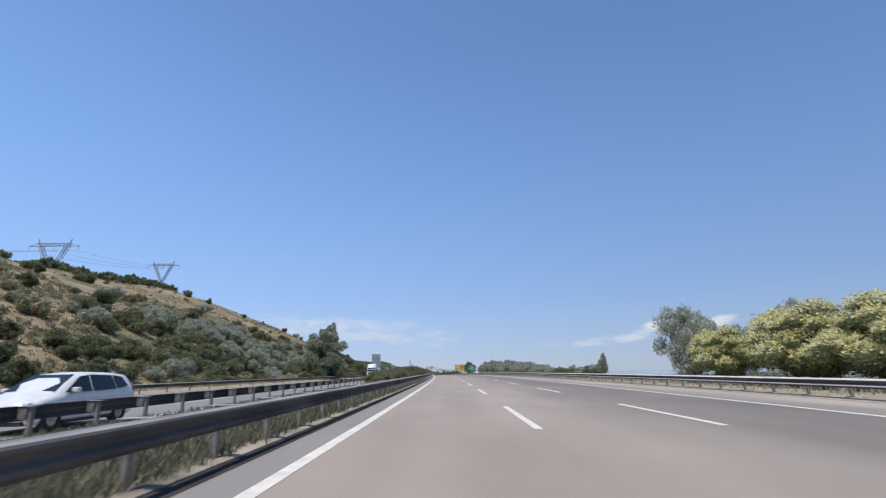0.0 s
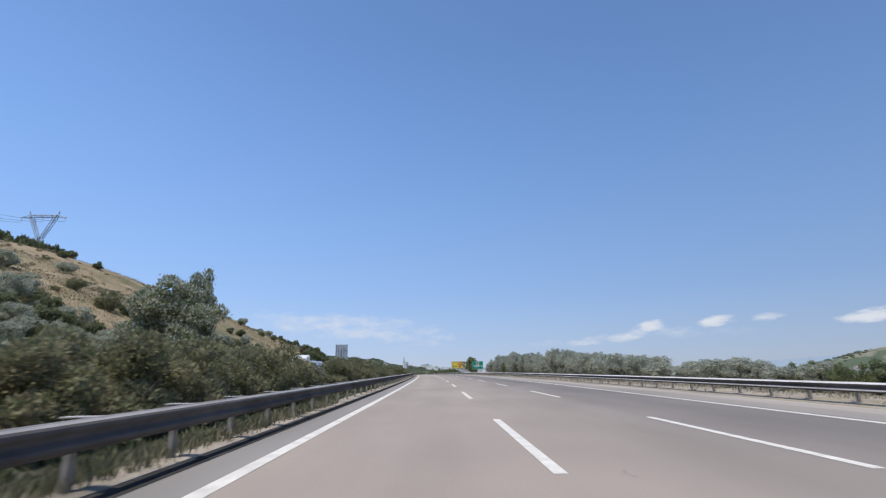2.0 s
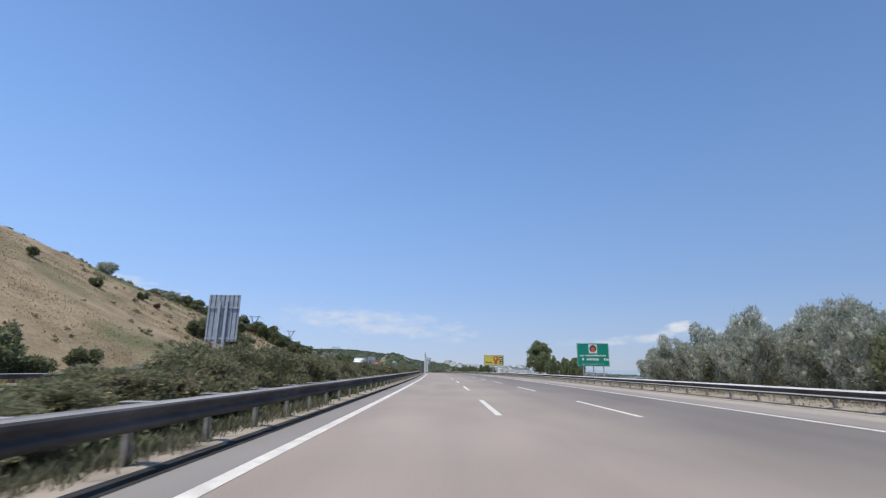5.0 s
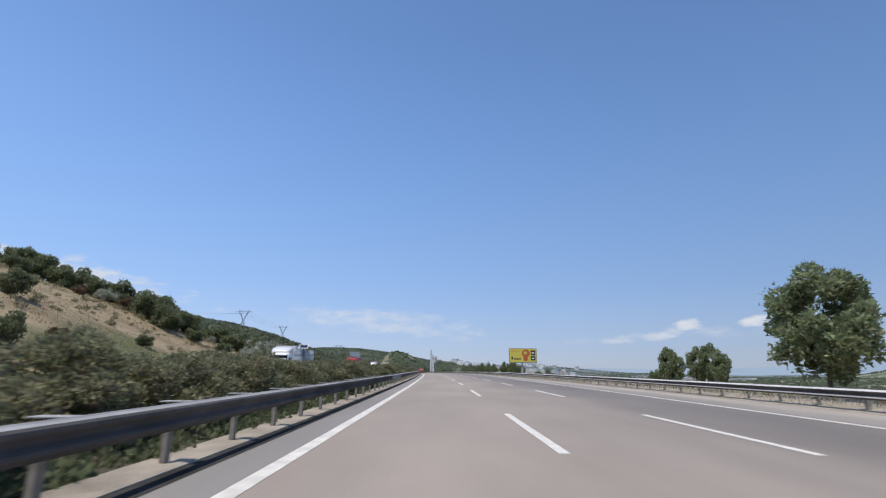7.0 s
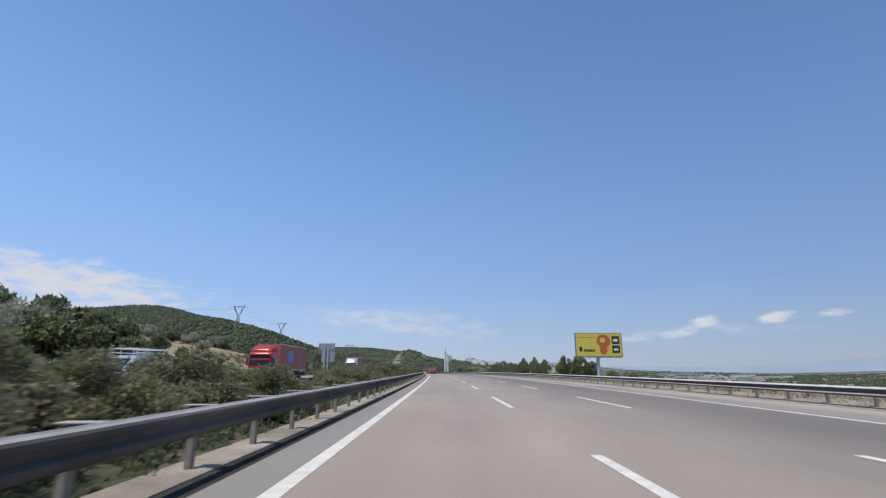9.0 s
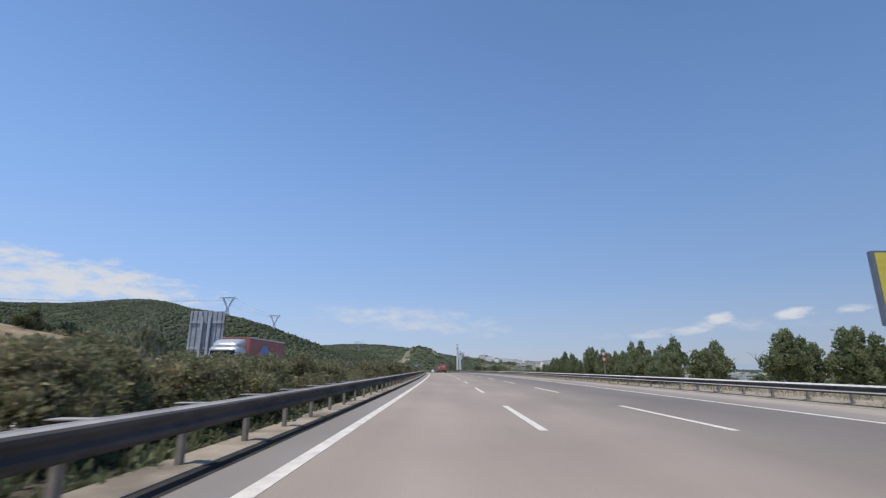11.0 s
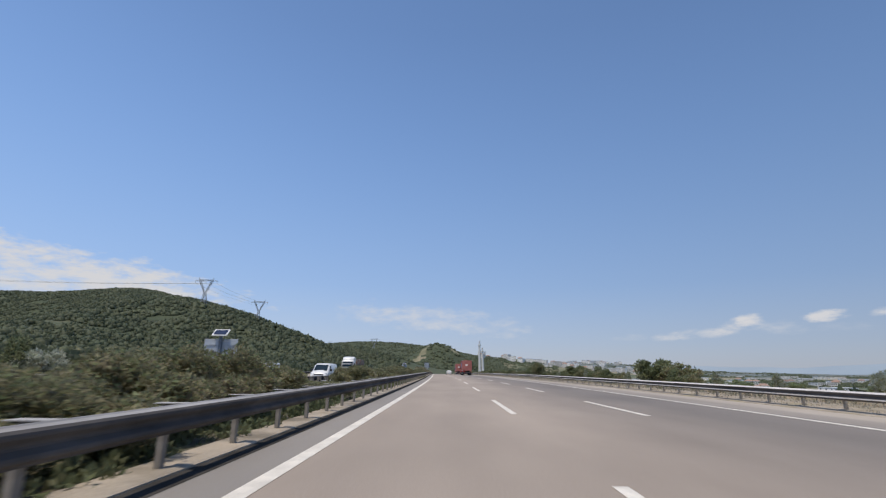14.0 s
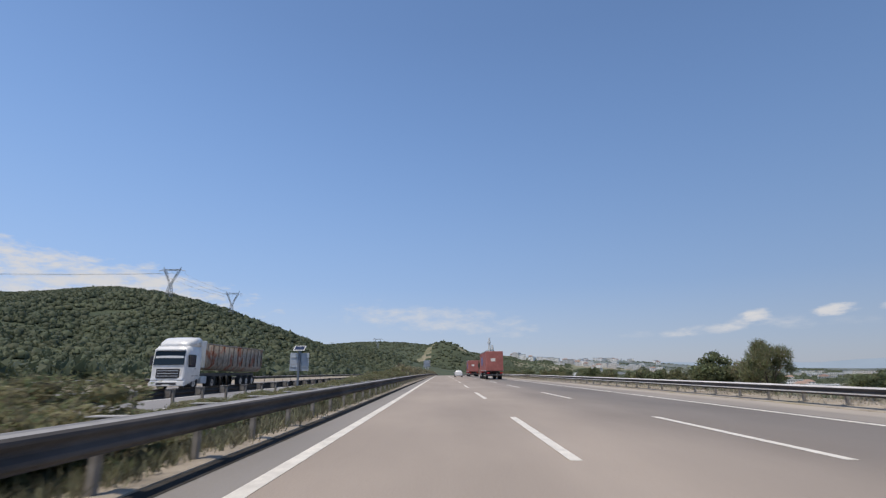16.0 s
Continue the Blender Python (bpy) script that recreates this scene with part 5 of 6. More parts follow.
def disc(name, parent, x, z, rx, rz, mat, y=-0.032, deep=0.006, sides=28):
    bm = bmesh.new()
    bmesh.ops.create_cone(bm, cap_ends=True, segments=sides, radius1=1, radius2=1, depth=deep,
                          matrix=Matrix.Translation((x, y - deep / 2, z)) @ Matrix.Rotation(math.pi / 2, 4, "X") @ Matrix.Diagonal((rx, rz, 1, 1)))
    return part(name, bm, mat, parent)


def green_sign():
    ob = thing("direction_sign", "green motorway sign with white lettering on steel posts", "road sign", along(214.8, 17.43))
    bm = bmesh.new()
    box(bm, -1.6, 1.6, -0.03, 0.0, 1.55, 3.8, 0.01)
    part("sheet", bm, GREEN_SHEET, ob)
    for x0, x1, z0, z1 in ((-1.57, 1.57, 3.755, 3.775), (-1.57, 1.57, 1.575, 1.595), (-1.57, -1.55, 1.575, 3.775), (1.55, 1.57, 1.575, 3.775)):
        bar("border", ob, x0, x1, z0, z1, WHITE_PAINT)
    bar("emblem_ground", ob, -0.42, 0.42, 2.82, 3.68, WHITE_PAINT, bevel=0.0)
    disc("emblem", ob, 0.0, 3.27, 0.34, 0.34, BLACK_TRIM, y=-0.039)
    disc("emblem", ob, 0.0, 3.2, 0.22, 0.26, ORANGE_PAINT, y=-0.046)
    r = random.Random(3)
    for z, high, x, end in ((2.52, 0.17, -1.32, 1.35), (2.12, 0.24, -1.35, 1.38), (1.74, 0.06, -1.1, 1.0)):
        while x < end:
            w = r.uniform(0.08, 0.17) * high / 0.2
            if r.random() < 0.88:
                bar("letter_bar", ob, x, x + w, z, z + high * r.uniform(0.75, 1.0), WHITE_PAINT)
            x += w + 0.045
    for x in (-1.0, 0.0, 1.0):
        bm = bmesh.new()
        tube(bm, (x, 0.06, -0.5), (x, 0.06, 3.6), 0.055, sides=10)
        part("post", bm, STEEL, ob)
    for z in (1.9, 3.3):
        bm = bmesh.new()
        box(bm, -1.55, 1.55, 0.002, 0.05, z - 0.04, z + 0.04)
        part("cross_rail", bm, STEEL, ob)


def billboard():
    base = land(390.6, 32.7) - road_z(390.6)
    ob = thing("billboard", "yellow advertising billboard on one grey steel pole", "billboard", along(390.6, 32.7))
    bm = bmesh.new()
    box(bm, -4.55, 4.55, -0.03, 0.35, 3.6, 8.18, 0.03)
    part("board", bm, DARK_RIB, ob)
    bar("face", ob, -4.4, 4.4, 3.75, 8.05, YELLOW_SHEET, y=-0.032, deep=0.01)
    for x0, x1, z0, z1 in ((2.55, 4.05, 6.05, 7.55), (2.55, 4.05, 4.35, 5.75)):
        bar("panel", ob, x0, x1, z0, z1, BLACK_TRIM, y=-0.044, deep=0.01)
        bar("panel_mark", ob, x0 + 0.3, x1 - 0.35, z0 + 0.45, z1 - 0.55, WHITE_PAINT, y=-0.056, deep=0.008)
    disc("blot", ob, 0.95, 6.6, 1.35, 1.25, ORANGE_PAINT, y=-0.044)
    disc("blot", ob, 0.85, 5.0, 0.75, 0.95, ORANGE_PAINT, y=-0.050)
    disc("blot", ob, 0.75, 6.75, 0.55, 0.5, YELLOW_SHEET, y=-0.058)
    r = random.Random(8)
    disc("mark", ob, -3.55, 5.05, 0.3, 0.5, BLACK_TRIM, y=-0.044)
    x = -2.95
    while x < -0.75:
        w = r.uniform(0.18, 0.32)
        bar("letter_bar", ob, x, x + w, 4.55, 5.0 + r.uniform(0, 0.15), BLACK_TRIM, y=-0.044)
        x += w + 0.08
    x = -3.8
    while x < -0.8:
        w = r.uniform(0.1, 0.2)
        bar("letter_bar", ob, x, x + w, 7.2, 7.38, ORANGE_PAINT, y=-0.044)
        x += w + 0.07
    bm = bmesh.new()
    tube(bm, (-0.3, 0.25, base - 0.5), (-0.3, 0.25, 3.7), 0.32, sides=14)
    part("pole", bm, ALUMINIUM, ob)
    bm = bmesh.new()
    box(bm, -4.2, 4.2, -0.5, -0.1, 3.42, 3.5)
    part("catwalk", bm, DARK_RIB, ob)
    for x in (-4.0, -2.0, 0.0, 2.0, 4.0):
        bm = bmesh.new()
        box(bm, x - 0.05, x + 0.05, -0.5, 0.3, 3.5, 3.58)
        part("bracket", bm, DARK_RIB, ob)


def solar_sign(s, e, low, high, wide, turn=0.0):
    ob = thing("solar_sign", "grey-backed warning sign with a small solar panel on top", "road sign", along(s, e, 0, turn), "solar-powered median signs")
    bm = bmesh.new()
    box(bm, -wide / 2, wide / 2, 0.0, 0.025, low, high, 0.008)
    part("board", bm, ALUMINIUM, ob)
    for z in (low + 0.2, high - 0.2):
        bm = bmesh.new()
        box(bm, -wide / 2 + 0.04, wide / 2 - 0.04, -0.03, -0.001, z - 0.02, z + 0.02)
        part("rail", bm, ALUMINIUM, ob)
    bm = bmesh.new()
    box(bm, -0.05, 0.05, -0.10, -0.032, -0.3, high + 0.12, 0.008)
    part("post", bm, DARK_RIB, ob)
    tilt = Matrix.Translation((0, -0.08, high + 0.22)) @ Matrix.Rotation(radians(38), 4, "X")
    bm = bmesh.new()
    box(bm, -0.27, 0.27, -0.19, 0.19, -0.02, 0.015, 0.006)
    panel = part("solar_panel", bm, WHITE_PAINT, ob, "white-framed solar panel", tilt)
    bm = bmesh.new()
    box(bm, -0.225, 0.225, -0.145, 0.145, 0.015, 0.02)
    part("cells", bm, PANEL_GLASS, panel)


green_sign()
billboard()
solar_sign(160.3, -6.0, 1.35, 2.15, 1.25)
solar_sign(260.0, -6.0, 1.3, 2.15, 1.2)
solar_sign(478.9, -6.2, 1.35, 2.15, 1.2)
solar_sign(551.8, -5.0, 1.2, 2.05, 0.92)


# ---- vehicles ----
def loft(bm, rings, mat=0, close=True):
    """Skin over cross-sections of equal length; ends capped."""
    rows = [[bm.verts.new(p) for p in ring] for ring in rings]
    n = len(rows[0])
    for a, b in zip(rows, rows[1:]):
        for i in range(n if close else n - 1):
            f = bm.faces.new((a[i], a[(i + 1) % n], b[(i + 1) % n], b[i]))
            f.material_index = mat
            f.smooth = True
    for row, flip in ((rows[0], True), (rows[-1], False)):
        f = bm.faces.new(list(reversed(row)) if flip else row)
        f.material_index = mat
    bmesh.ops.recalc_face_normals(bm, faces=bm.faces)


def wheel(parent, x, y, r, w):
    """A tyre with its rim; x is the outer side."""
    out = 1 if x > 0 else -1
    turn = Matrix.Rotation(math.pi / 2, 4, "Y")
    bm = bmesh.new()
    prof = [(r * 0.62, 0.0), (r * 0.93, 0.0), (r, w * 0.16), (r, w * 0.84), (r * 0.93, w), (r * 0.62, w)]
    rings = []
    for k in range(20):
        a = 2 * math.pi * k / 20
        rings.append([(x - out * q, y + math.cos(a) * p, r + math.sin(a) * p) for p, q in prof])
    rows = [[bm.verts.new(p) for p in ring] for ring in rings]
    for i in range(20):
        a, b = rows[i], rows[(i + 1) % 20]
        for j in range(len(prof)):
            bm.faces.new((a[j], a[(j + 1) % len(prof)], b[(j + 1) % len(prof)], b[j]))
    bmesh.ops.recalc_face_normals(bm, faces=bm.faces)
    tyre = part("wheel", bm, RUBBER, parent)
    bm = bmesh.new()
    bmesh.ops.create_cone(bm, cap_ends=True, segments=18, radius1=r * 0.63, radius2=r * 0.5, depth=w * 0.5,
                          matrix=Matrix.Translation((x - out * w * 0.32, y, r)) @ Matrix.Rotation(math.pi / 2 * out, 4, "Y"))
    bmesh.ops.create_cone(bm, cap_ends=True, segments=12, radius1=r * 0.2, radius2=r * 0.16, depth=w * 0.3,
                          matrix=Matrix.Translation((x - out * w * 0.06, y, r)) @ Matrix.Rotation(math.pi / 2 * out, 4, "Y"))
    part("rim", bm, RIM, tyre)
    return tyre


def section(y, low, belt, top, w_low, w_belt, w_top):
    """A car's cross-section at y, rounded at the shoulders."""
    half = [(w_low * 0.92, low), (w_low, low + 0.12), (w_belt, belt - 0.12), (w_belt * 0.99, belt), (w_top + (w_belt - w_top) * 0.12, top - 0.10), (w_top * 0.9, top - 0.025), (w_top * 0.45, top)]
    return [(x, y, z) for x, z in half] + [(-x, y, z) for x, z in reversed(half)]


def car_like(name, label, category, m, stations, paint, glass, wheels, long, extras):
    """Body from cross-sections, window panes on it, wheels, lamps, mirrors."""
    ob = thing(name, label, category, m)
    bm = bmesh.new()
    loft(bm, [section(*st) for st in stations])
    part("body", bm, paint, ob)
    for side in (-1, 1):
        for pane in glass["side"]:
            bm = bmesh.new()
            vs = [bm.verts.new((side * x, y, z)) for x, y, z in pane]
            back = [bm.verts.new((side * (x - 0.03), y, z)) for x, y, z in pane]
            bm.faces.new(vs)
            bm.faces.new(list(reversed(back)))
            for i in range(len(vs)):
                bm.faces.new((vs[i], vs[(i + 1) % len(vs)], back[(i + 1) % len(vs)], back[i]))
            bmesh.ops.recalc_face_normals(bm, faces=bm.faces)
            part("side_window", bm, GLASS, ob)
    for tag, (y0, z0, w0, y1, z1, w1) in glass["ends"].items():
        bm = bmesh.new()
        out = 0.025 if y0 > y1 or tag == "windscreen" else -0.025
        front = [bm.verts.new(p) for p in ((-w0, y0 + out, z0), (w0, y0 + out, z0), (w1, y1 + out, z1), (-w1, y1 + out, z1))]
        back = [bm.verts.new((v.co.x, v.co.y - out * 1.8, v.co.z)) for v in front]
        bm.faces.new(front)
        bm.faces.new(list(reversed(back)))
        for i in range(4):
            bm.faces.new((front[i], front[(i + 1) % 4], back[(i + 1) % 4], back[i]))
        bmesh.ops.recalc_face_normals(bm, faces=bm.faces)
        part(tag, bm, GLASS, ob)
    for x, y, r, w in wheels:
        wheel(ob, x, y, r, w)
    for tag, mat, (x0, x1, y0, y1, z0, z1), bev in extras:
        bm = bmesh.new()
        box(bm, x0, x1, y0, y1, z0, z1, bev)
        part(tag, bm, mat, ob)
    return ob


def hatchback(m):
    st = [(-2.02, 0.38, 0.72, 1.04, 0.72, 0.74, 0.64), (-1.95, 0.28, 0.88, 1.22, 0.83, 0.85, 0.66), (-1.74, 0.22, 0.93, 1.41, 0.86, 0.88, 0.64), (-1.2, 0.20, 0.93, 1.47, 0.87, 0.89, 0.62), (-0.3, 0.20, 0.92, 1.49, 0.87, 0.89, 0.63),
          (0.3, 0.20, 0.91, 1.44, 0.87, 0.89, 0.62), (0.75, 0.20, 0.90, 1.22, 0.87, 0.89, 0.66), (1.12, 0.20, 0.88, 0.99, 0.87, 0.88, 0.70), (1.6, 0.22, 0.80, 0.90, 0.85, 0.86, 0.68), (1.92, 0.26, 0.66, 0.78, 0.78, 0.79, 0.62), (2.02, 0.34, 0.55, 0.66, 0.66, 0.67, 0.56)]
    glass = dict(side=[[(0.885, 0.95, 0.95), (0.89, -0.02, 0.96), (0.70, -0.02, 1.40), (0.72, 0.30, 1.36)], [(0.89, -0.10, 0.96), (0.885, -1.05, 0.98), (0.70, -0.98, 1.38), (0.70, -0.10, 1.41)], [(0.88, -1.12, 0.99), (0.84, -1.62, 1.06), (0.71, -1.45, 1.33), (0.70, -1.06, 1.38)]],
                 ends=dict(windscreen=(1.06, 1.01, 0.66, 0.34, 1.42, 0.55), rear_window=(-1.95, 1.12, 0.60, -1.76, 1.38, 0.54)))
    extras = [("mirror", WHITE_PAINT, (0.87, 1.05, 0.62, 0.76, 0.95, 1.08), 0.03), ("mirror", WHITE_PAINT, (-1.05, -0.87, 0.62, 0.76, 0.95, 1.08), 0.03),
              ("headlight", LAMP_GLASS, (0.42, 0.76, 1.72, 1.92, 0.62, 0.76), 0.04), ("headlight", LAMP_GLASS, (-0.76, -0.42, 1.72, 1.92, 0.62, 0.76), 0.04),
              ("grille", BLACK_TRIM, (-0.4, 0.4, 1.90, 2.035, 0.36, 0.50), 0.02), ("bumper", BLACK_TRIM, (-0.72, 0.72, 1.8, 2.0, 0.22, 0.32), 0.02),
              ("sill", BLACK_TRIM, (0.80, 0.885, -0.9, 0.9, 0.19, 0.27), 0.01), ("sill", BLACK_TRIM, (-0.885, -0.80, -0.9, 0.9, 0.19, 0.27), 0.01),
              ("door_handle", WHITE_PAINT, (0.885, 0.905, 0.05, 0.22, 0.84, 0.87), 0.0), ("door_handle", WHITE_PAINT, (0.885, 0.905, -0.95, -0.78, 0.86, 0.89), 0.0),
              ("tail_lamp", RED_LAMP, (0.62, 0.84, -1.98, -1.86, 0.78, 1.0), 0.02), ("tail_lamp", RED_LAMP, (-0.84, -0.62, -1.98, -1.86, 0.78, 1.0), 0.02)]
    wheels = [(x, y, 0.31, 0.2) for x in (0.90, -0.90) for y in (1.28, -1.25)]
    return car_like("hatchback_car", "white five-door hatchback car on the opposite carriageway", "car", m, st, WHITE_PAINT, glass, wheels, 4.05, extras)


def van(m, label, paint, rack=False):
    st = [(-2.55, 0.35, 1.0, 1.86, 0.90, 0.92, 0.76), (-2.48, 0.26, 1.02, 1.94, 0.95, 0.97, 0.78), (-1.0, 0.24, 1.04, 1.96, 0.95, 0.97, 0.80), (0.55, 0.24, 1.04, 1.95, 0.95, 0.97, 0.80), (1.05, 0.24, 1.04, 1.84, 0.95, 0.97, 0.78),
          (1.65, 0.24, 1.05, 1.38, 0.95, 0.96, 0.80), (1.98, 0.25, 1.02, 1.15, 0.94, 0.95, 0.78), (2.40, 0.28, 0.88, 1.02, 0.92, 0.92, 0.76), (2.60, 0.34, 0.72, 0.88, 0.84, 0.84, 0.70), (2.66, 0.40, 0.6, 0.72, 0.74, 0.74, 0.64)]
    glass = dict(side=[[(0.955, 1.62, 1.10), (0.965, 0.62, 1.12), (0.86, 0.66, 1.72), (0.86, 1.08, 1.68)]], ends=dict(windscreen=(1.92, 1.17, 0.72, 1.10, 1.80, 0.68)))
    extras = [("mirror", BLACK_TRIM, (0.95, 1.14, 1.25, 1.38, 1.12, 1.36), 0.03), ("mirror", BLACK_TRIM, (-1.14, -0.95, 1.25, 1.38, 1.12, 1.36), 0.03),
              ("headlight", LAMP_GLASS, (0.52, 0.86, 2.36, 2.58, 0.76, 0.92), 0.04), ("headlight", LAMP_GLASS, (-0.86, -0.52, 2.36, 2.58, 0.76, 0.92), 0.04),
              ("grille", BLACK_TRIM, (-0.5, 0.5, 2.5, 2.68, 0.70, 0.82), 0.02), ("bumper", BLACK_TRIM, (-0.85, 0.85, 2.4, 2.66, 0.28, 0.44), 0.03),
              ("side_molding", BLACK_TRIM, (0.955, 0.98, -1.3, 1.2, 0.42, 0.52), 0.008), ("side_molding", BLACK_TRIM, (-0.98, -0.955, -1.3, 1.2, 0.42, 0.52), 0.008),
              ("door_handle", BLACK_TRIM, (0.965, 0.985, 0.32, 0.52, 1.0, 1.04), 0.0), ("tail_lamp", RED_LAMP, (0.82, 0.95, -2.57, -2.47, 0.9, 1.4), 0.01), ("tail_lamp", RED_LAMP, (-0.95, -0.82, -2.57, -2.47, 0.9, 1.4), 0.01)]
    wheels = [(x, y, 0.34, 0.22) for x in (0.97, -0.97) for y in (1.62, -1.65)]
    ob = car_like("delivery_van" if not rack else "minibus", label, "van", m, st, paint, glass, wheels, 5.3, extras)
    if rack:
        for x in (-0.7, 0.7):
            for z in (2.08, 2.28):
                bm = bmesh.new()
                tube(bm, (x, -2.3, z), (x, 1.0 - (z - 2.0), z), 0.025, sides=6)
                part("rack_rail", bm, WHITE_PAINT, ob)
            for y in (-2.2, -1.2, -0.2, 0.7):
                bm = bmesh.new()
                tube(bm, (x, y, 1.88), (x, y, 2.3), 0.02, sides=6)
                part("rack_post", bm, WHITE_PAINT, ob)
        for y in (-2.2, -1.2, -0.2, 0.7):
            bm = bmesh.new()
            tube(bm, (-0.7, y, 2.28), (0.7, y, 2.28), 0.022, sides=6)
            part("rack_bar", bm, WHITE_PAINT, ob)
        for x, y0, y1 in ((0.972, -0.9, 0.45), (0.972, -2.1, -1.0)):
            bm = bmesh.new()
            box(bm, x - 0.05, x, y0, y1, 1.14, 1.66, 0.0)
            part("side_window", bm, GLASS, ob)
    return ob


def cab(ob, paint, y, deflector, badge=None):
    """A cab-over lorry cab; y is its front face."""
    w = 1.24
    rings = []
    for yy, low, top, half in ((y, 0.85, 2.35, 1.08), (y - 0.05, 0.45, 2.55, 1.17), (y - 0.16, 0.40, 2.95, 1.22), (y - 0.42, 0.40, 3.12, w), (y - 1.2, 0.55, 3.16, w), (y - 2.05, 0.75, 3.14, w), (y - 2.15, 0.85, 3.05, 1.2)):
        half_pts = [(half * 0.94, low), (half, low + 0.15), (half, 1.65), (half * 0.985, 2.1), (half * 0.95, top - 0.12), (half * 0.86, top - 0.02), (half * 0.4, top)]
        rings.append([(x, yy, z) for x, z in half_pts] + [(-x, yy, z) for x, z in reversed(half_pts)])
    bm = bmesh.new()
    loft(bm, rings)
    body = part("cab", bm, paint, ob)

    def piece(tag, mat, b, bev=0.02, label=""):
        bm = bmesh.new()
        box(bm, *b, bev)
        return part(tag, bm, mat, body, label)

    bm = bmesh.new()
    for v in (((-1.08, y + 0.05, 1.78), (1.08, y + 0.05, 1.78), (1.04, y - 0.05, 2.72), (-1.04, y - 0.05, 2.72)),):
        front = [bm.verts.new(p) for p in v]
        back = [bm.verts.new((p[0], p[1] - 0.08, p[2])) for p in v]
        bm.faces.new(front)
        bm.faces.new(list(reversed(back)))
        for i in range(4):
            bm.faces.new((front[i], front[(i + 1) % 4], back[(i + 1) % 4], back[i]))
        bmesh.ops.recalc_face_normals(bm, faces=bm.faces)
    part("windscreen", bm, GLASS, body)
    piece("grille", BLACK_TRIM, (-0.82, 0.82, y - 0.02, y + 0.03, 0.86, 1.52), 0.03)
    for i in range(3):
        piece("grille_slat", ALUMINIUM, (-0.74, 0.74, y + 0.028, y + 0.05, 1.0 + i * 0.18, 1.04 + i * 0.18), 0.01)
    piece("bumper", paint, (-1.22, 1.22, y - 0.2, y + 0.08, 0.34, 0.68), 0.06)
    piece("bumper_intake", BLACK_TRIM, (-0.7, 0.7, y + 0.05, y + 0.095, 0.42, 0.58), 0.01)
    piece("plate", WHITE_PAINT, (-0.26, 0.26, y + 0.09, y + 0.105, 0.36, 0.46), 0.0)
    piece("sun_visor", paint, (-1.05, 1.05, y - 0.12, y + 0.10, 2.76, 2.86), 0.02)
    for sx in (-1, 1):
        a, b = sorted((sx * 0.72, sx * 1.12))
        piece("headlight", LAMP_GLASS, (a, b, y - 0.05, y + 0.09, 0.72, 0.9), 0.03)
        a, b = sorted((sx * 1.2, sx * 1.252))
        piece("side_window", GLASS, (a, b, y - 1.30, y - 0.30, 1.62, 2.5), 0.008)
        a, b = sorted((sx * 1.30, sx * 1.48))
        piece("mirror", BLACK_TRIM, (a, b, y - 0.32, y - 0.18, 1.75, 2.4), 0.03)
        piece("mirror_arm", BLACK_TRIM, (min(sx * 1.15, sx * 1.34), max(sx * 1.15, sx * 1.34), y - 0.27, y - 0.22, 2.36, 2.42), 0.0)
        a, b = sorted((sx * 1.1, sx * 1.25))
        piece("step", BLACK_TRIM, (a, b, y - 1.1, y - 0.5, 0.42, 0.5), 0.01)
        a, b = sorted((sx * 1.05, sx * 1.24))
        piece("fender", CHASSIS, (a, b, y - 1.9, y - 0.85, 0.98, 1.06), 0.02)
        a, b = sorted((sx * 1.24, sx * 1.252))
        piece("door_handle", BLACK_TRIM, (a, b, y - 1.36, y - 1.2, 1.5, 1.54), 0.0)
    if badge:
        piece("badge", badge, (-1.0, -0.66, y + 0.02, y + 0.06, 1.30, 1.58), 0.01)
    if deflector:
        rows = []
        for yy, top, half in ((y - 0.35, 3.2, 0.95), (y - 0.7, 3.5, 1.12), (y - 1.3, 3.72, 1.18), (y - 2.0, 3.78, 1.18)):
            pts = [(half, 3.08), (half, top - 0.15), (half * 0.85, top), (half * 0.4, top + 0.03)]
            rows.append([(x, yy, z) for x, z in pts] + [(-x, yy, z) for x, z in reversed(pts)])
        bm = bmesh.new()
        loft(bm, rows)
        part("roof_deflector", bm, paint, body)
    return body


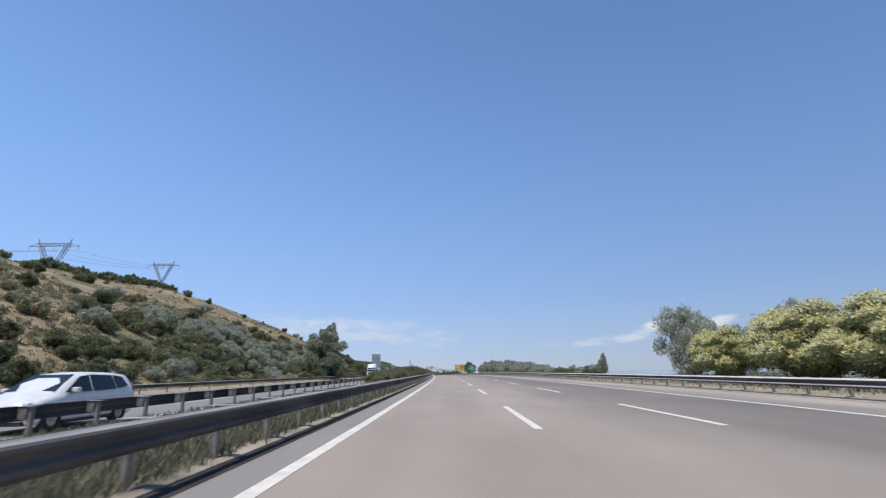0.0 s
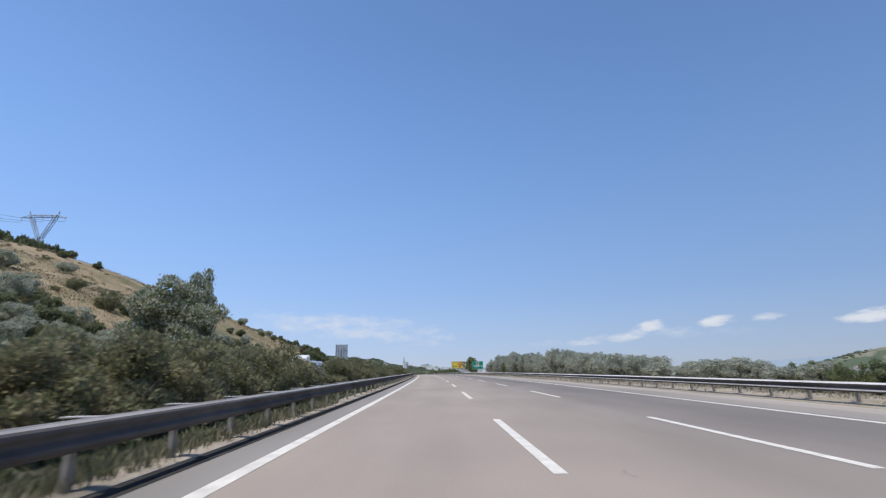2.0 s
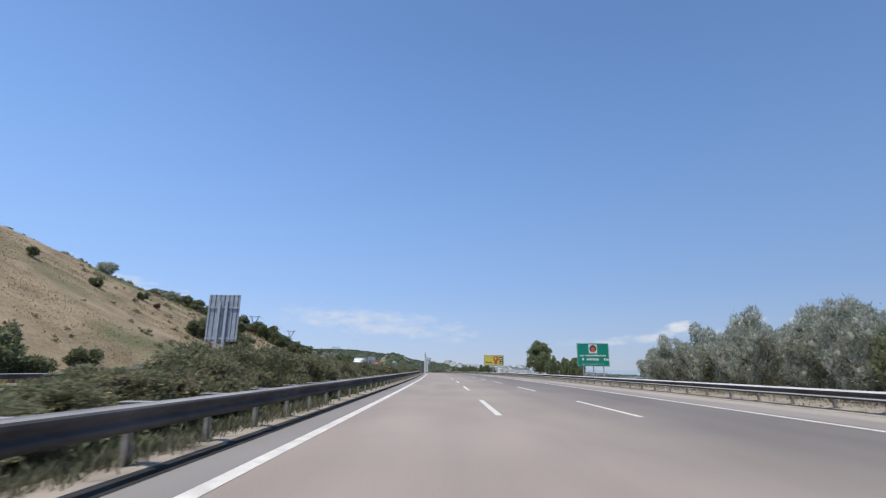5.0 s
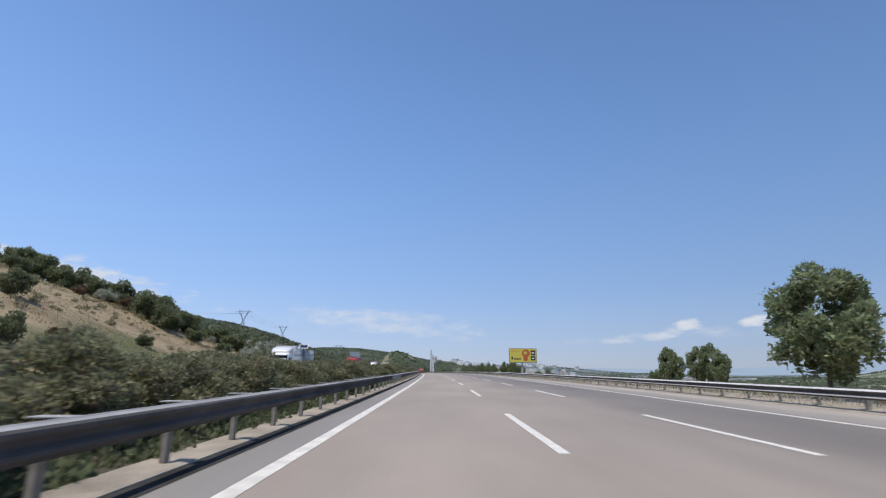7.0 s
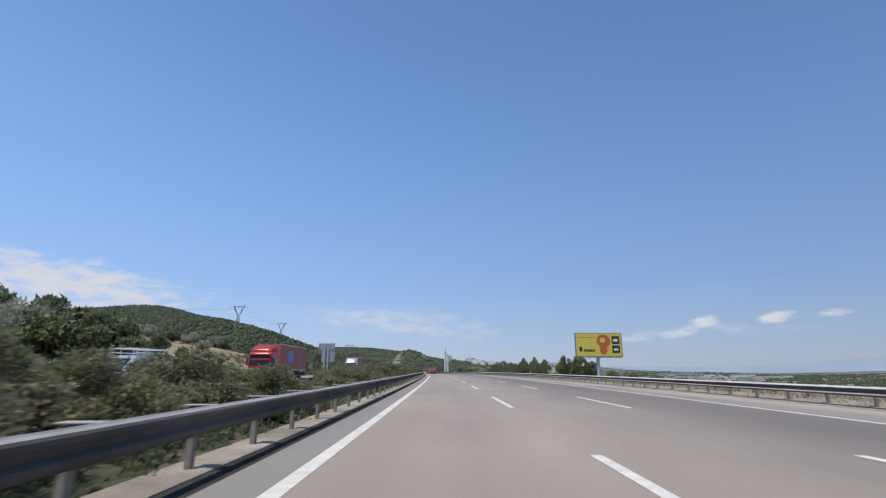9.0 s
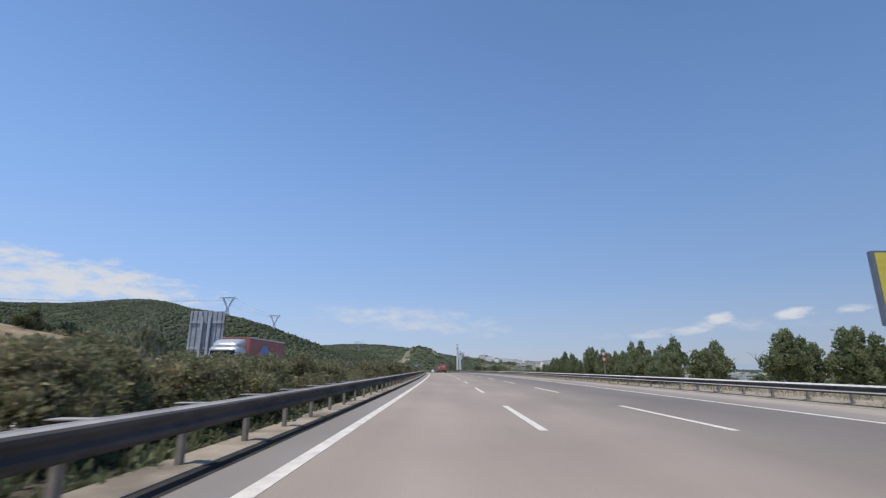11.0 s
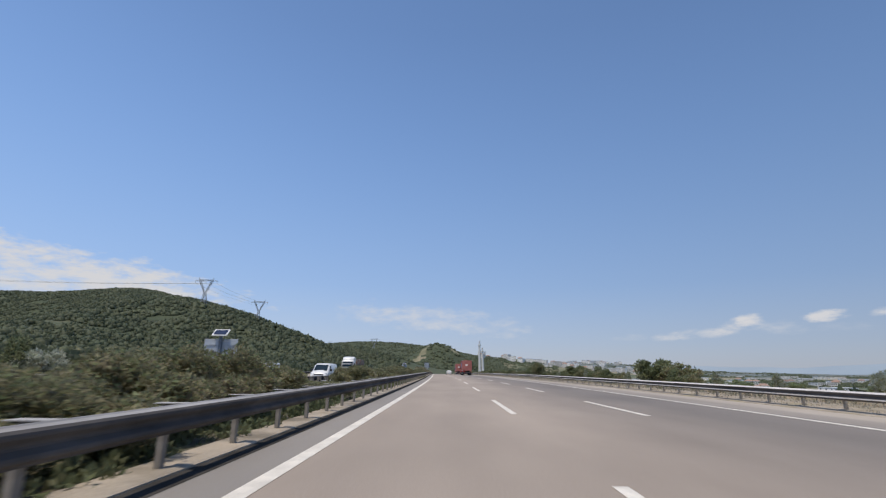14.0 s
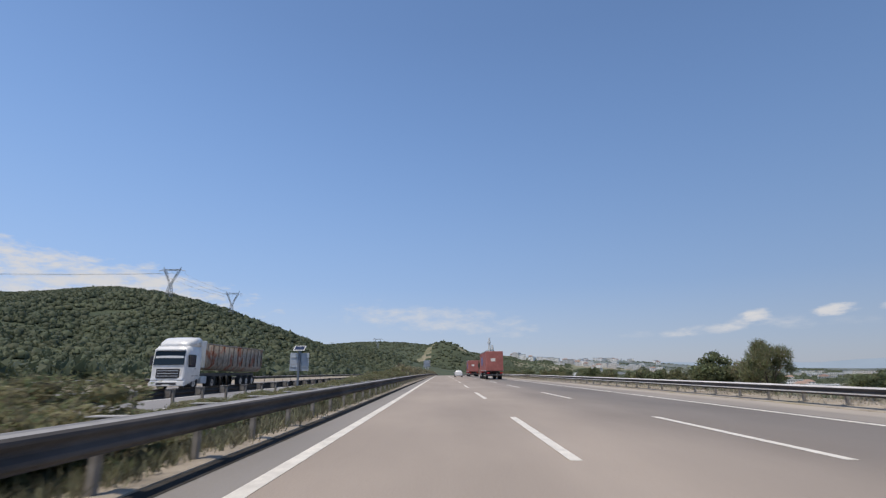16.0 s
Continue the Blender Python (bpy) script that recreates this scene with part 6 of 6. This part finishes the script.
def lorry(name, label, m, paint, trailer, tail, deflector=True, badge=None):
    """Tractor with a trailer; local y+ is its way, the front of the cab at y=0."""
    ob = thing(name, label, "truck", m)
    cab(ob, paint, 0.0, deflector, badge)
    bm = bmesh.new()
    for x in (-0.45, 0.45):
        box(bm, x - 0.06, x + 0.06, -6.0, -0.6, 0.75, 1.0, 0.01)
    box(bm, -0.5, 0.5, -4.6, -3.6, 0.95, 1.12, 0.02)
    part("chassis", bm, CHASSIS, ob)
    for x in (1.22, -1.22):
        bm = bmesh.new()
        box(bm, min(x, x * 0.6), max(x, x * 0.6), -3.3, -2.4, 0.45, 0.98, 0.06)
        part("fuel_tank", bm, ALUMINIUM, ob)
        wheel(ob, x, -1.4, 0.5, 0.32)
        wheel(ob, x, -4.3, 0.5, 0.55)
        for y in (-tail + 4.6, -tail + 3.3, -tail + 2.0):
            wheel(ob, x, y, 0.5, 0.36)
    bm = bmesh.new()
    for x in (-0.5, 0.5):
        box(bm, x - 0.07, x + 0.07, -tail + 0.2, -3.4, 0.98, 1.2, 0.01)
    part("trailer_frame", bm, CHASSIS, ob)
    if trailer == "tank":
        rings = []
        for y, k in ((-2.75, 0.55), (-2.8, 0.9), (-2.95, 1.0), (-tail + 0.2, 1.0), (-tail + 0.06, 0.9), (-tail, 0.6)):
            rings.append([(math.cos(a) * 1.2 * k, y, 2.15 + math.sin(a) * 0.98 * k) for a in [2 * math.pi * i / 28 for i in range(28)]])
        bm = bmesh.new()
        loft(bm, rings)
        part("tank", bm, SILVER_PAINT, ob, "polished silver tank")
        for y in [(-3.2 - q * (tail - 3.7) / 5) for q in range(6)]:
            bm = bmesh.new()
            bmesh.ops.create_cone(bm, cap_ends=False, segments=28, radius1=1.0, radius2=1.0, depth=0.06, matrix=Matrix.Translation((0, y, 2.15)) @ Matrix.Rotation(math.pi / 2, 4, "X") @ Matrix.Diagonal((1.215, 0.995, 1, 1)))
            part("tank_hoop", bm, ALUMINIUM, ob)
        bm = bmesh.new()
        box(bm, -0.35, 0.35, -tail + 0.6, -3.2, 3.1, 3.18, 0.01)
        part("walkway", bm, CHASSIS, ob)
    elif trailer in ("box", "container"):
        paint2 = WHITE_PAINT if trailer == "box" else RED_TARP
        bm = bmesh.new()
        box(bm, -1.25, 1.25, -tail, -2.7, 1.2, 4.0, 0.03)
        part("cargo_box", bm, paint2, ob)
        n = 14
        for i in range(n + 1):
            y = -2.75 - (tail - 2.85) * i / n
            for x in (1.25, -1.25):
                bm = bmesh.new()
                box(bm, min(x, x * 1.012), max(x, x * 1.012), y - 0.03, y + 0.03, 1.25, 3.95, 0.005)
                part("rib", bm, paint2, ob)
        for x in (1.25, -1.25):
            for z in (1.18, 3.94):
                bm = bmesh.new()
                box(bm, min(x, x * 1.02), max(x, x * 1.02), -tail, -2.7, z, z + 0.1, 0.01)
                part("rim_rail", bm, SILVER_PAINT if trailer == "container" else ALUMINIUM, ob)
        for x in (-0.62, 0.62):
            bm = bmesh.new()
            box(bm, x - 0.58, x + 0.58, -tail - 0.035, -tail - 0.002, 1.28, 3.9, 0.01)
            part("rear_door", bm, paint2, ob)
            for q in (-0.25, 0.25):
                bm = bmesh.new()
                tube(bm, (x + q, -tail - 0.06, 1.3), (x + q, -tail - 0.06, 3.88), 0.018, sides=6)
                part("lock_rod", bm, SILVER_PAINT if trailer == "box" else RED_TARP, ob)
        bm = bmesh.new()
        box(bm, -0.55, 0.1, -tail - 0.05, -tail - 0.037, 2.55, 3.0, 0.0)
        part("notice", bm, PLASTER, ob)
        bm = bmesh.new()
        box(bm, -1.22, 1.22, -tail - 0.02, -tail + 0.12, 0.55, 0.75, 0.01)
        part("rear_bumper", bm, CHASSIS, ob)
        for x in (-0.95, 0.95):
            bm = bmesh.new()
            box(bm, x - 0.2, x + 0.2, -tail - 0.05, -tail + 0.05, 0.85, 1.02, 0.01)
            part("tail_lamp", bm, RED_LAMP, ob)
        if trailer == "container":
            for x in (1.267, -1.267):
                bm = bmesh.new()
                bmesh.ops.create_cone(bm, cap_ends=True, segments=24, radius1=1.0, radius2=1.0, depth=0.02, matrix=Matrix.Translation((x, -6.6, 2.7)) @ Matrix.Rotation(math.pi / 2, 4, "Y") @ Matrix.Diagonal((0.75, 1.15, 1, 1)))
                part("emblem", bm, BLUE_PAINT, ob, "plain blue oval emblem")
    elif trailer == "tipper":
        rings = []
        for y, low in ((-2.75, 1.55), (-tail, 1.3)):
            rings.append([(1.0, y, low), (1.25, y, low + 0.35), (1.27, y, 3.35), (1.19, y, 3.35), (1.15, y, low + 0.5), (-1.15, y, low + 0.5), (-1.19, y, 3.35), (-1.27, y, 3.35), (-1.25, y, low + 0.35), (-1.0, y, low)])
        bm = bmesh.new()
        loft(bm, rings)
        part("tipper_body", bm, TIPPER, ob, "rusty dusty steel tipper body")
        for x in (1.26, -1.26):
            n = 13
            for i in range(n):
                y = -2.85 - (tail - 3.0) * i / (n - 1)
                bm = bmesh.new()
                box(bm, min(x, x * 1.05), max(x, x * 1.05), y - 0.05, y + 0.05, 1.75, 3.36, 0.01)
                part("rib", bm, TIPPER, ob)
            bm = bmesh.new()
            box(bm, min(x, x * 1.06), max(x, x * 1.06), -tail, -2.75, 3.30, 3.42, 0.02)
            part("rim_rail", bm, TIPPER, ob)
        bm = bmesh.new()
        box(bm, -1.2, 1.2, -2.82, -2.72, 1.6, 3.6, 0.03)
        part("headboard", bm, ALUMINIUM, ob)
    return ob


hatchback(along(19.55, -8.92, LOW, 180))
lorry("tanker_truck", "white tanker truck with a silver tank on the opposite carriageway", along(142.6, -17.25, LOW, 180), WHITE_PAINT, "tank", 14.2, True, ORANGE_PAINT)
lorry("box_truck", "white truck with a white box trailer on the opposite carriageway", along(291.5, -17.3, LOW, 180), WHITE_PAINT, "box", 7.6)
lorry("red_truck", "bright red truck with a red trailer on the opposite carriageway", along(348.4, -17.3, LOW, 180), RED_PAINT, "container", 13.5, True)
van(along(321.3, -13.95, LOW, 180), "pale minibus with an empty white roof rack", SILVER_PAINT, True)
lorry("container_truck", "silver truck with a red tarpaulin trailer and blue emblem", along(403.5, -16.8, LOW, 180), SILVER_PAINT, "container", 12.6)
van(along(495.7, -11.0, LOW, 180, 0.85), "plain white delivery van on the opposite carriageway", WHITE_PAINT)
van(along(512.9, -10.6, LOW, 180, 0.92), "white passenger van passing behind the median bushes", WHITE_PAINT)
lorry("tipper_truck", "white truck with a rusty steel tipper trailer", along(562.6, -17.25, LOW, 180), WHITE_PAINT, "tipper", 14.4)
# traffic ahead on our side, seen from behind
lorry("red_box_truck", "truck with a faded red tarpaulin trailer driving ahead", along(600.0 + 13.6, 9.55), RED_PAINT, "container", 13.6)
lorry("red_box_truck", "truck with a bright red trailer far ahead", along(655.0 + 14.0, 10.0), RED_PAINT, "container", 14.0)
hatchback(along(645.0, 5.7))["label"] = "white hatchback car driving far ahead"


# ---- power line ----
def pylon(x, y, top, k=None):
    """A lattice pylon: four legs to a waist, two raking arms, a bridge with outer tips."""
    base = land(*plan_of(x, y))
    k = k or (top - base) / 16.0
    base = top - 16.0 * k
    ob = thing("power_pylon", "grey steel lattice power pylon on the hill", "pylon", pose(x, y, base, 0, 0, math.degrees(heading(y))), "power pylons")
    def rod(bm, a, b, r=0.09):
        tube(bm, [c * k for c in a], [c * k for c in b], r * k, sides=4, caps=False)

    bm = bmesh.new()
    w0, w1, z1 = 1.5, 0.55, 7.0
    for sx in (-1, 1):
        for sy in (-1, 1):
            rod(bm, (sx * w0, sy * w0, -0.6), (sx * w1, sy * w1, z1), 0.12)
    for i in range(5):
        a, b = i / 5, (i + 1) / 5
        p, q = w0 + (w1 - w0) * a, w0 + (w1 - w0) * b
        for sgn in (-1, 1):
            for t in (-1, 1):
                rod(bm, (-t * p, sgn * p, z1 * a), (t * q, sgn * q, z1 * b), 0.06)
                rod(bm, (sgn * p, -t * p, z1 * a), (sgn * q, t * q, z1 * b), 0.06)
    part("tower", bm, LATTICE, ob)
    for sx in (-1, 1):
        bm = bmesh.new()
        for sy in (-1, 1):
            rod(bm, (sx * 0.1, sy * w1, z1), (sx * 3.0, sy * 0.35, 14.0), 0.1)
            rod(bm, (sx * w1, sy * w1, z1), (sx * 4.0, sy * 0.35, 14.0), 0.1)
            for i in range(6):
                a, b = i / 6, (i + 1) / 6
                rod(bm, (sx * (0.1 + 2.9 * a), sy * 0.45, z1 + 7 * a), (sx * (w1 + (4.0 - w1) * b), sy * 0.45, z1 + 7 * b), 0.055)
        rod(bm, (sx * 3.4, 0, 14.0), (sx * 4.4, 0, 16.0), 0.1)
        rod(bm, (sx * 4.1, 0, 14.0), (sx * 4.4, 0, 16.0), 0.08)
        part("arm", bm, LATTICE, ob)
    bm = bmesh.new()
    for sy in (-0.35, 0.35):
        rod(bm, (-6.6, sy * 0.2, 14.0), (6.6, sy * 0.2, 14.0), 0.1)
        rod(bm, (-4.2, sy, 14.7), (4.2, sy, 14.7), 0.09)
        for i in range(10):
            a = -4.2 + 8.4 * i / 10
            rod(bm, (a, sy, 14.0 if i % 2 else 14.7), (a + 0.84, sy, 14.7 if i % 2 else 14.0), 0.055)
    for sx in (-1, 1):
        rod(bm, (sx * 4.2, 0, 14.7), (sx * 6.6, 0, 14.0), 0.09)
        for q in (6.4, 0.0):
            rod(bm, (sx * q, 0, 14.0), (sx * q, 0, 12.6), 0.05)
    part("bridge", bm, LATTICE, ob)
    return x, y, base, k


def cables(a, b, sag):
    """Three conductors between two pylons."""
    ax, ay, az, ak = a
    bx, by, bz, bk = b
    ob = thing("power_cables", "thin sagging power cables between pylons", "cable")
    for off in (-6.4, 0.0, 6.4):
        cu = bpy.data.curves.new("cable", "CURVE")
        cu.dimensions = "3D"
        cu.bevel_depth = 0.05
        cu.bevel_resolution = 0
        sp = cu.splines.new("POLY")
        sp.points.add(18)
        for i in range(19):
            u = i / 18
            sp.points[i].co = (ax + (bx - ax) * u + off * (ak * (1 - u) + bk * u), ay + (by - ay) * u, az + 12.6 * ak + (bz + 12.6 * bk - az - 12.6 * ak) * u - sag * 4 * u * (1 - u), 1)
        cu.materials.append(CABLE)
        c = new("cable", cu)
        c.parent = ob


pa = pylon(-126.5, 212.8, 56.9, 1.04)
pb = pylon(-193.6, 230.8, 74.5)
p1 = pylon(-317.5, 849.6, 90.8)
p2 = pylon(-261.0, 846.2, 69.2)
pylon(-507, 1952, 115)
pylon(-672, 1997, 108)
cables(pb, (pb[0] - 320, pb[1] - 60, pb[2] + 12, pb[3]), 6)
cables(pa, pb, 1.2)
cables(p1, (p1[0] - 420, p1[1] - 190, p1[2] + 4, p1[3]), 9)
cables(p1, p2, 1.5)


# ---- far buildings ----
def house_mesh(wide, deep, floors, flat_roof):
    """Walls, roof and window rows of a far building, as three meshes."""
    high = floors * 3.0
    wall = bmesh.new()
    box(wall, -wide / 2, wide / 2, -deep / 2, deep / 2, -6, high)
    roof = bmesh.new()
    if flat_roof:
        box(roof, -wide / 2 - 0.3, wide / 2 + 0.3, -deep / 2 - 0.3, deep / 2 + 0.3, high, high + 0.5)
    else:
        a = [roof.verts.new(p) for p in ((-wide / 2 - 0.5, -deep / 2 - 0.5, high), (wide / 2 + 0.5, -deep / 2 - 0.5, high), (wide / 2 + 0.5, deep / 2 + 0.5, high), (-wide / 2 - 0.5, deep / 2 + 0.5, high))]
        b = [roof.verts.new(p) for p in ((-wide / 4, 0, high + deep * 0.28), (wide / 4, 0, high + deep * 0.28))]
        for f in ((a[0], a[1], b[1], b[0]), (a[2], a[3], b[0], b[1]), (a[1], a[2], b[1]), (a[3], a[0], b[0]), (a[3], a[2], a[1], a[0])):
            roof.faces.new(f)
    win = bmesh.new()
    cols = max(2, int(wide / 3.2))
    for f in range(floors):
        for c in range(cols):
            x = -wide / 2 + wide * (c + 0.5) / cols
            box(win, x - 0.7, x + 0.7, -deep / 2 - 0.05, -deep / 2 + 0.1, f * 3 + 0.9, f * 3 + 2.3)
            if c < 3:
                box(win, -wide / 2 - 0.05, -wide / 2 + 0.1, -deep / 2 + deep * (c + 0.5) / 3 - 0.7, -deep / 2 + deep * (c + 0.5) / 3 + 0.7, f * 3 + 0.9, f * 3 + 2.3)
    return mesh_of(wall, "wall", PLASTER), mesh_of(roof, "roof", ROOF_SHEET if flat_roof else ROOF_TILE), mesh_of(win, "glazing", WINDOW_DARK)


KINDS = [house_mesh(w, d, f, r) for w, d, f, r in ((18, 14, 4, True), (22, 14, 5, True), (14, 12, 3, False), (16, 13, 4, False), (26, 14, 4, True), (12, 10, 2, False))]
HALL = house_mesh(60, 34, 2, True)
SMALL_HALL = house_mesh(30, 18, 2, True)


def building(name, label, meshes, x, y, turn, group):
    s, e = plan_of(x, y)
    ob = thing(name, label, "building", pose(x, y, land(s, e), 0, 0, turn), group)
    for tag, me in zip(("wall", "roof", "glazing"), meshes):
        piece = part(tag, me, PLASTER, ob)
        if tag == "glazing":
            tagged(piece, kind="stuff")
    return ob


rng = random.Random(17)
made = 0
while made < 300:
    a, d = rng.gauss(2.6, 4.4), rng.uniform(1500, 2950)
    if not -5 < a < 15:
        continue
    x, y = -44 + d * math.sin(radians(a)), 525 + d * math.cos(radians(a))
    building("apartment_building", "pale apartment building in the far town", KINDS[rng.choice((0, 0, 1, 1, 4, 2, 3))], x, y, rng.uniform(-40, 40), "far town buildings")
    made += 1
for q in range(60):
    a, d = rng.uniform(34, 46), rng.uniform(1450, 1980)
    building("village_house", "pale house on the far hillside", KINDS[rng.choice((2, 3, 5, 0))], 2 + d * math.sin(radians(a)), 37 + d * math.cos(radians(a)), rng.uniform(-40, 40), "hillside village houses")
for a, d in ((24, 1500), (27, 1350), (29.5, 1600), (31.5, 1450), (33, 1250), (12.5, 1100), (15, 900), (9.5, 1000), (26, 1900), (21.5, 1700), (18, 1400)):
    building("factory_hall", "long white industrial hall in the valley", HALL, -44 + d * math.sin(radians(a)), 525 + d * math.cos(radians(a)), rng.uniform(-25, 25), "industrial halls")
for q in range(70):
    a, d = rng.uniform(1, 36), rng.uniform(420, 1500)
    building("workshop", "small white workshop in the valley", SMALL_HALL if q % 3 else KINDS[5], -44 + d * math.sin(radians(a)), 525 + d * math.cos(radians(a)), rng.uniform(-35, 35), "valley workshops")


building("farm_hall", "long white farm hall among the trees of the far slope", SMALL_HALL, -264, 1262, 20, "")


def tower():
    x, y = -106.9, 1268.4
    base = land(*plan_of(x, y))
    top = 61.5 - base
    ob = thing("white_tower", "slender white twin tower on the far hill", "tower", pose(x, y, base, 0, 0, 20))
    for q, k in ((-2.4, 1.0), (3.2, 0.8)):
        bm = bmesh.new()
        tube(bm, (q, 0, -2), (q * 0.8 - 1.0, 0, top * k), 2.4, 1.5, 12)
        tube(bm, (q * 0.83 - 0.9, 0, top * k * 0.86), (q * 0.82 - 0.95, 0, top * k * 0.9), 2.4, 2.4, 12)
        part("shaft", bm, WHITE_PAINT, ob)


tower()


def mound():
    bm = bmesh.new()
    bmesh.ops.create_grid(bm, x_segments=40, y_segments=24, size=1.0)
    for v in bm.verts:
        r = math.hypot(v.co.x, v.co.y)
        h = max(0.0, 1 - r) ** 0.8 * 15 * (0.75 + 0.5 * noise.noise(v.co * 3.0)) + 1.2 * noise.noise(v.co * 9.0)
        v.co = Vector((v.co.x * 75, v.co.y * 45, h - 1.5))
    for f in bm.faces:
        f.smooth = True
    x, y = -44 + 560 * math.sin(radians(20)), 525 + 560 * math.cos(radians(20))
    s, e = plan_of(x, y)
    ob = part("earth_mound", bm, QUARRY, None, "", pose(x, y, land(s, e), 0, 0, 10))
    tagged(ob, "reddish heap of dug earth in the valley", "earth mound")


mound()


def backdrop():
    """Hazy far ridges, some four kilometres off."""
    verts, faces = [], []
    n = 120
    for i in range(n + 1):
        a = radians(-70 + 150 * i / n)
        up = 1.0 + 0.45 * noise.noise(Vector((i * 0.09, 0, 0))) + 0.18 * noise.noise(Vector((i * 0.31, 4, 0)))
        el = radians(1.15 * up + (1.0 if i > 76 else 0.0) * smooth(76, 92, i))
        x, y = -20 + 4150 * math.sin(a), 260 + 4150 * math.cos(a)
        verts += [(x, y, -60), (x * 1.04, y * 1.04, 4150 * math.tan(el))]
    faces = [(2 * i, 2 * i + 2, 2 * i + 3, 2 * i + 1) for i in range(n)]
    me = bpy.data.meshes.new("backdrop")
    me.from_pydata(verts, [], faces)
    # blue emission stands in for the haze before the ridges
    mat = material("haze_glow", (0.10, 0.12, 0.13), (0.13, 0.15, 0.16), scale=0.003, rough=1.0, emission=(0.20, 0.27, 0.385))
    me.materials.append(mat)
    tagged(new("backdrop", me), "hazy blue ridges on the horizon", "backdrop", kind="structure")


backdrop()


def windsock(s, e):
    ob = thing("windsock", "limp red and white windsock on a thin steel pole", "windsock", along(s, e))
    bm = bmesh.new()
    tube(bm, (0, 0, -0.3), (0, 0, 2.62), 0.03, 0.025, 10)
    part("pole", bm, SIGN_STEEL, ob)
    bm = bmesh.new()
    tube(bm, (-0.02, 0, 2.56), (-0.02, 0, 2.58), 0.17, 0.17, 20)
    part("ring", bm, SIGN_STEEL, ob)
    for i in range(4):
        bm = bmesh.new()
        top = 2.56 - i * 0.24
        tube(bm, (-0.02 + 0.015 * i, 0.01 * i, top - 0.24), (-0.02 + 0.01 * i, 0, top), 0.155 - 0.018 * (i + 1), 0.155 - 0.018 * i, 14, caps=False)
        part("red_band" if i % 2 == 1 else "white_band", bm, SOCK_RED if i % 2 == 1 else SOCK_WHITE, ob)
    return ob


SOCK_RED = plain("sock_red", (0.55, 0.07, 0.04), 0.8)
SOCK_WHITE = plain("sock_white", (0.75, 0.72, 0.68), 0.8)
SIGN_STEEL = plain("pole_steel", (0.35, 0.34, 0.33), 0.5)
windsock(406.2, 16.4)
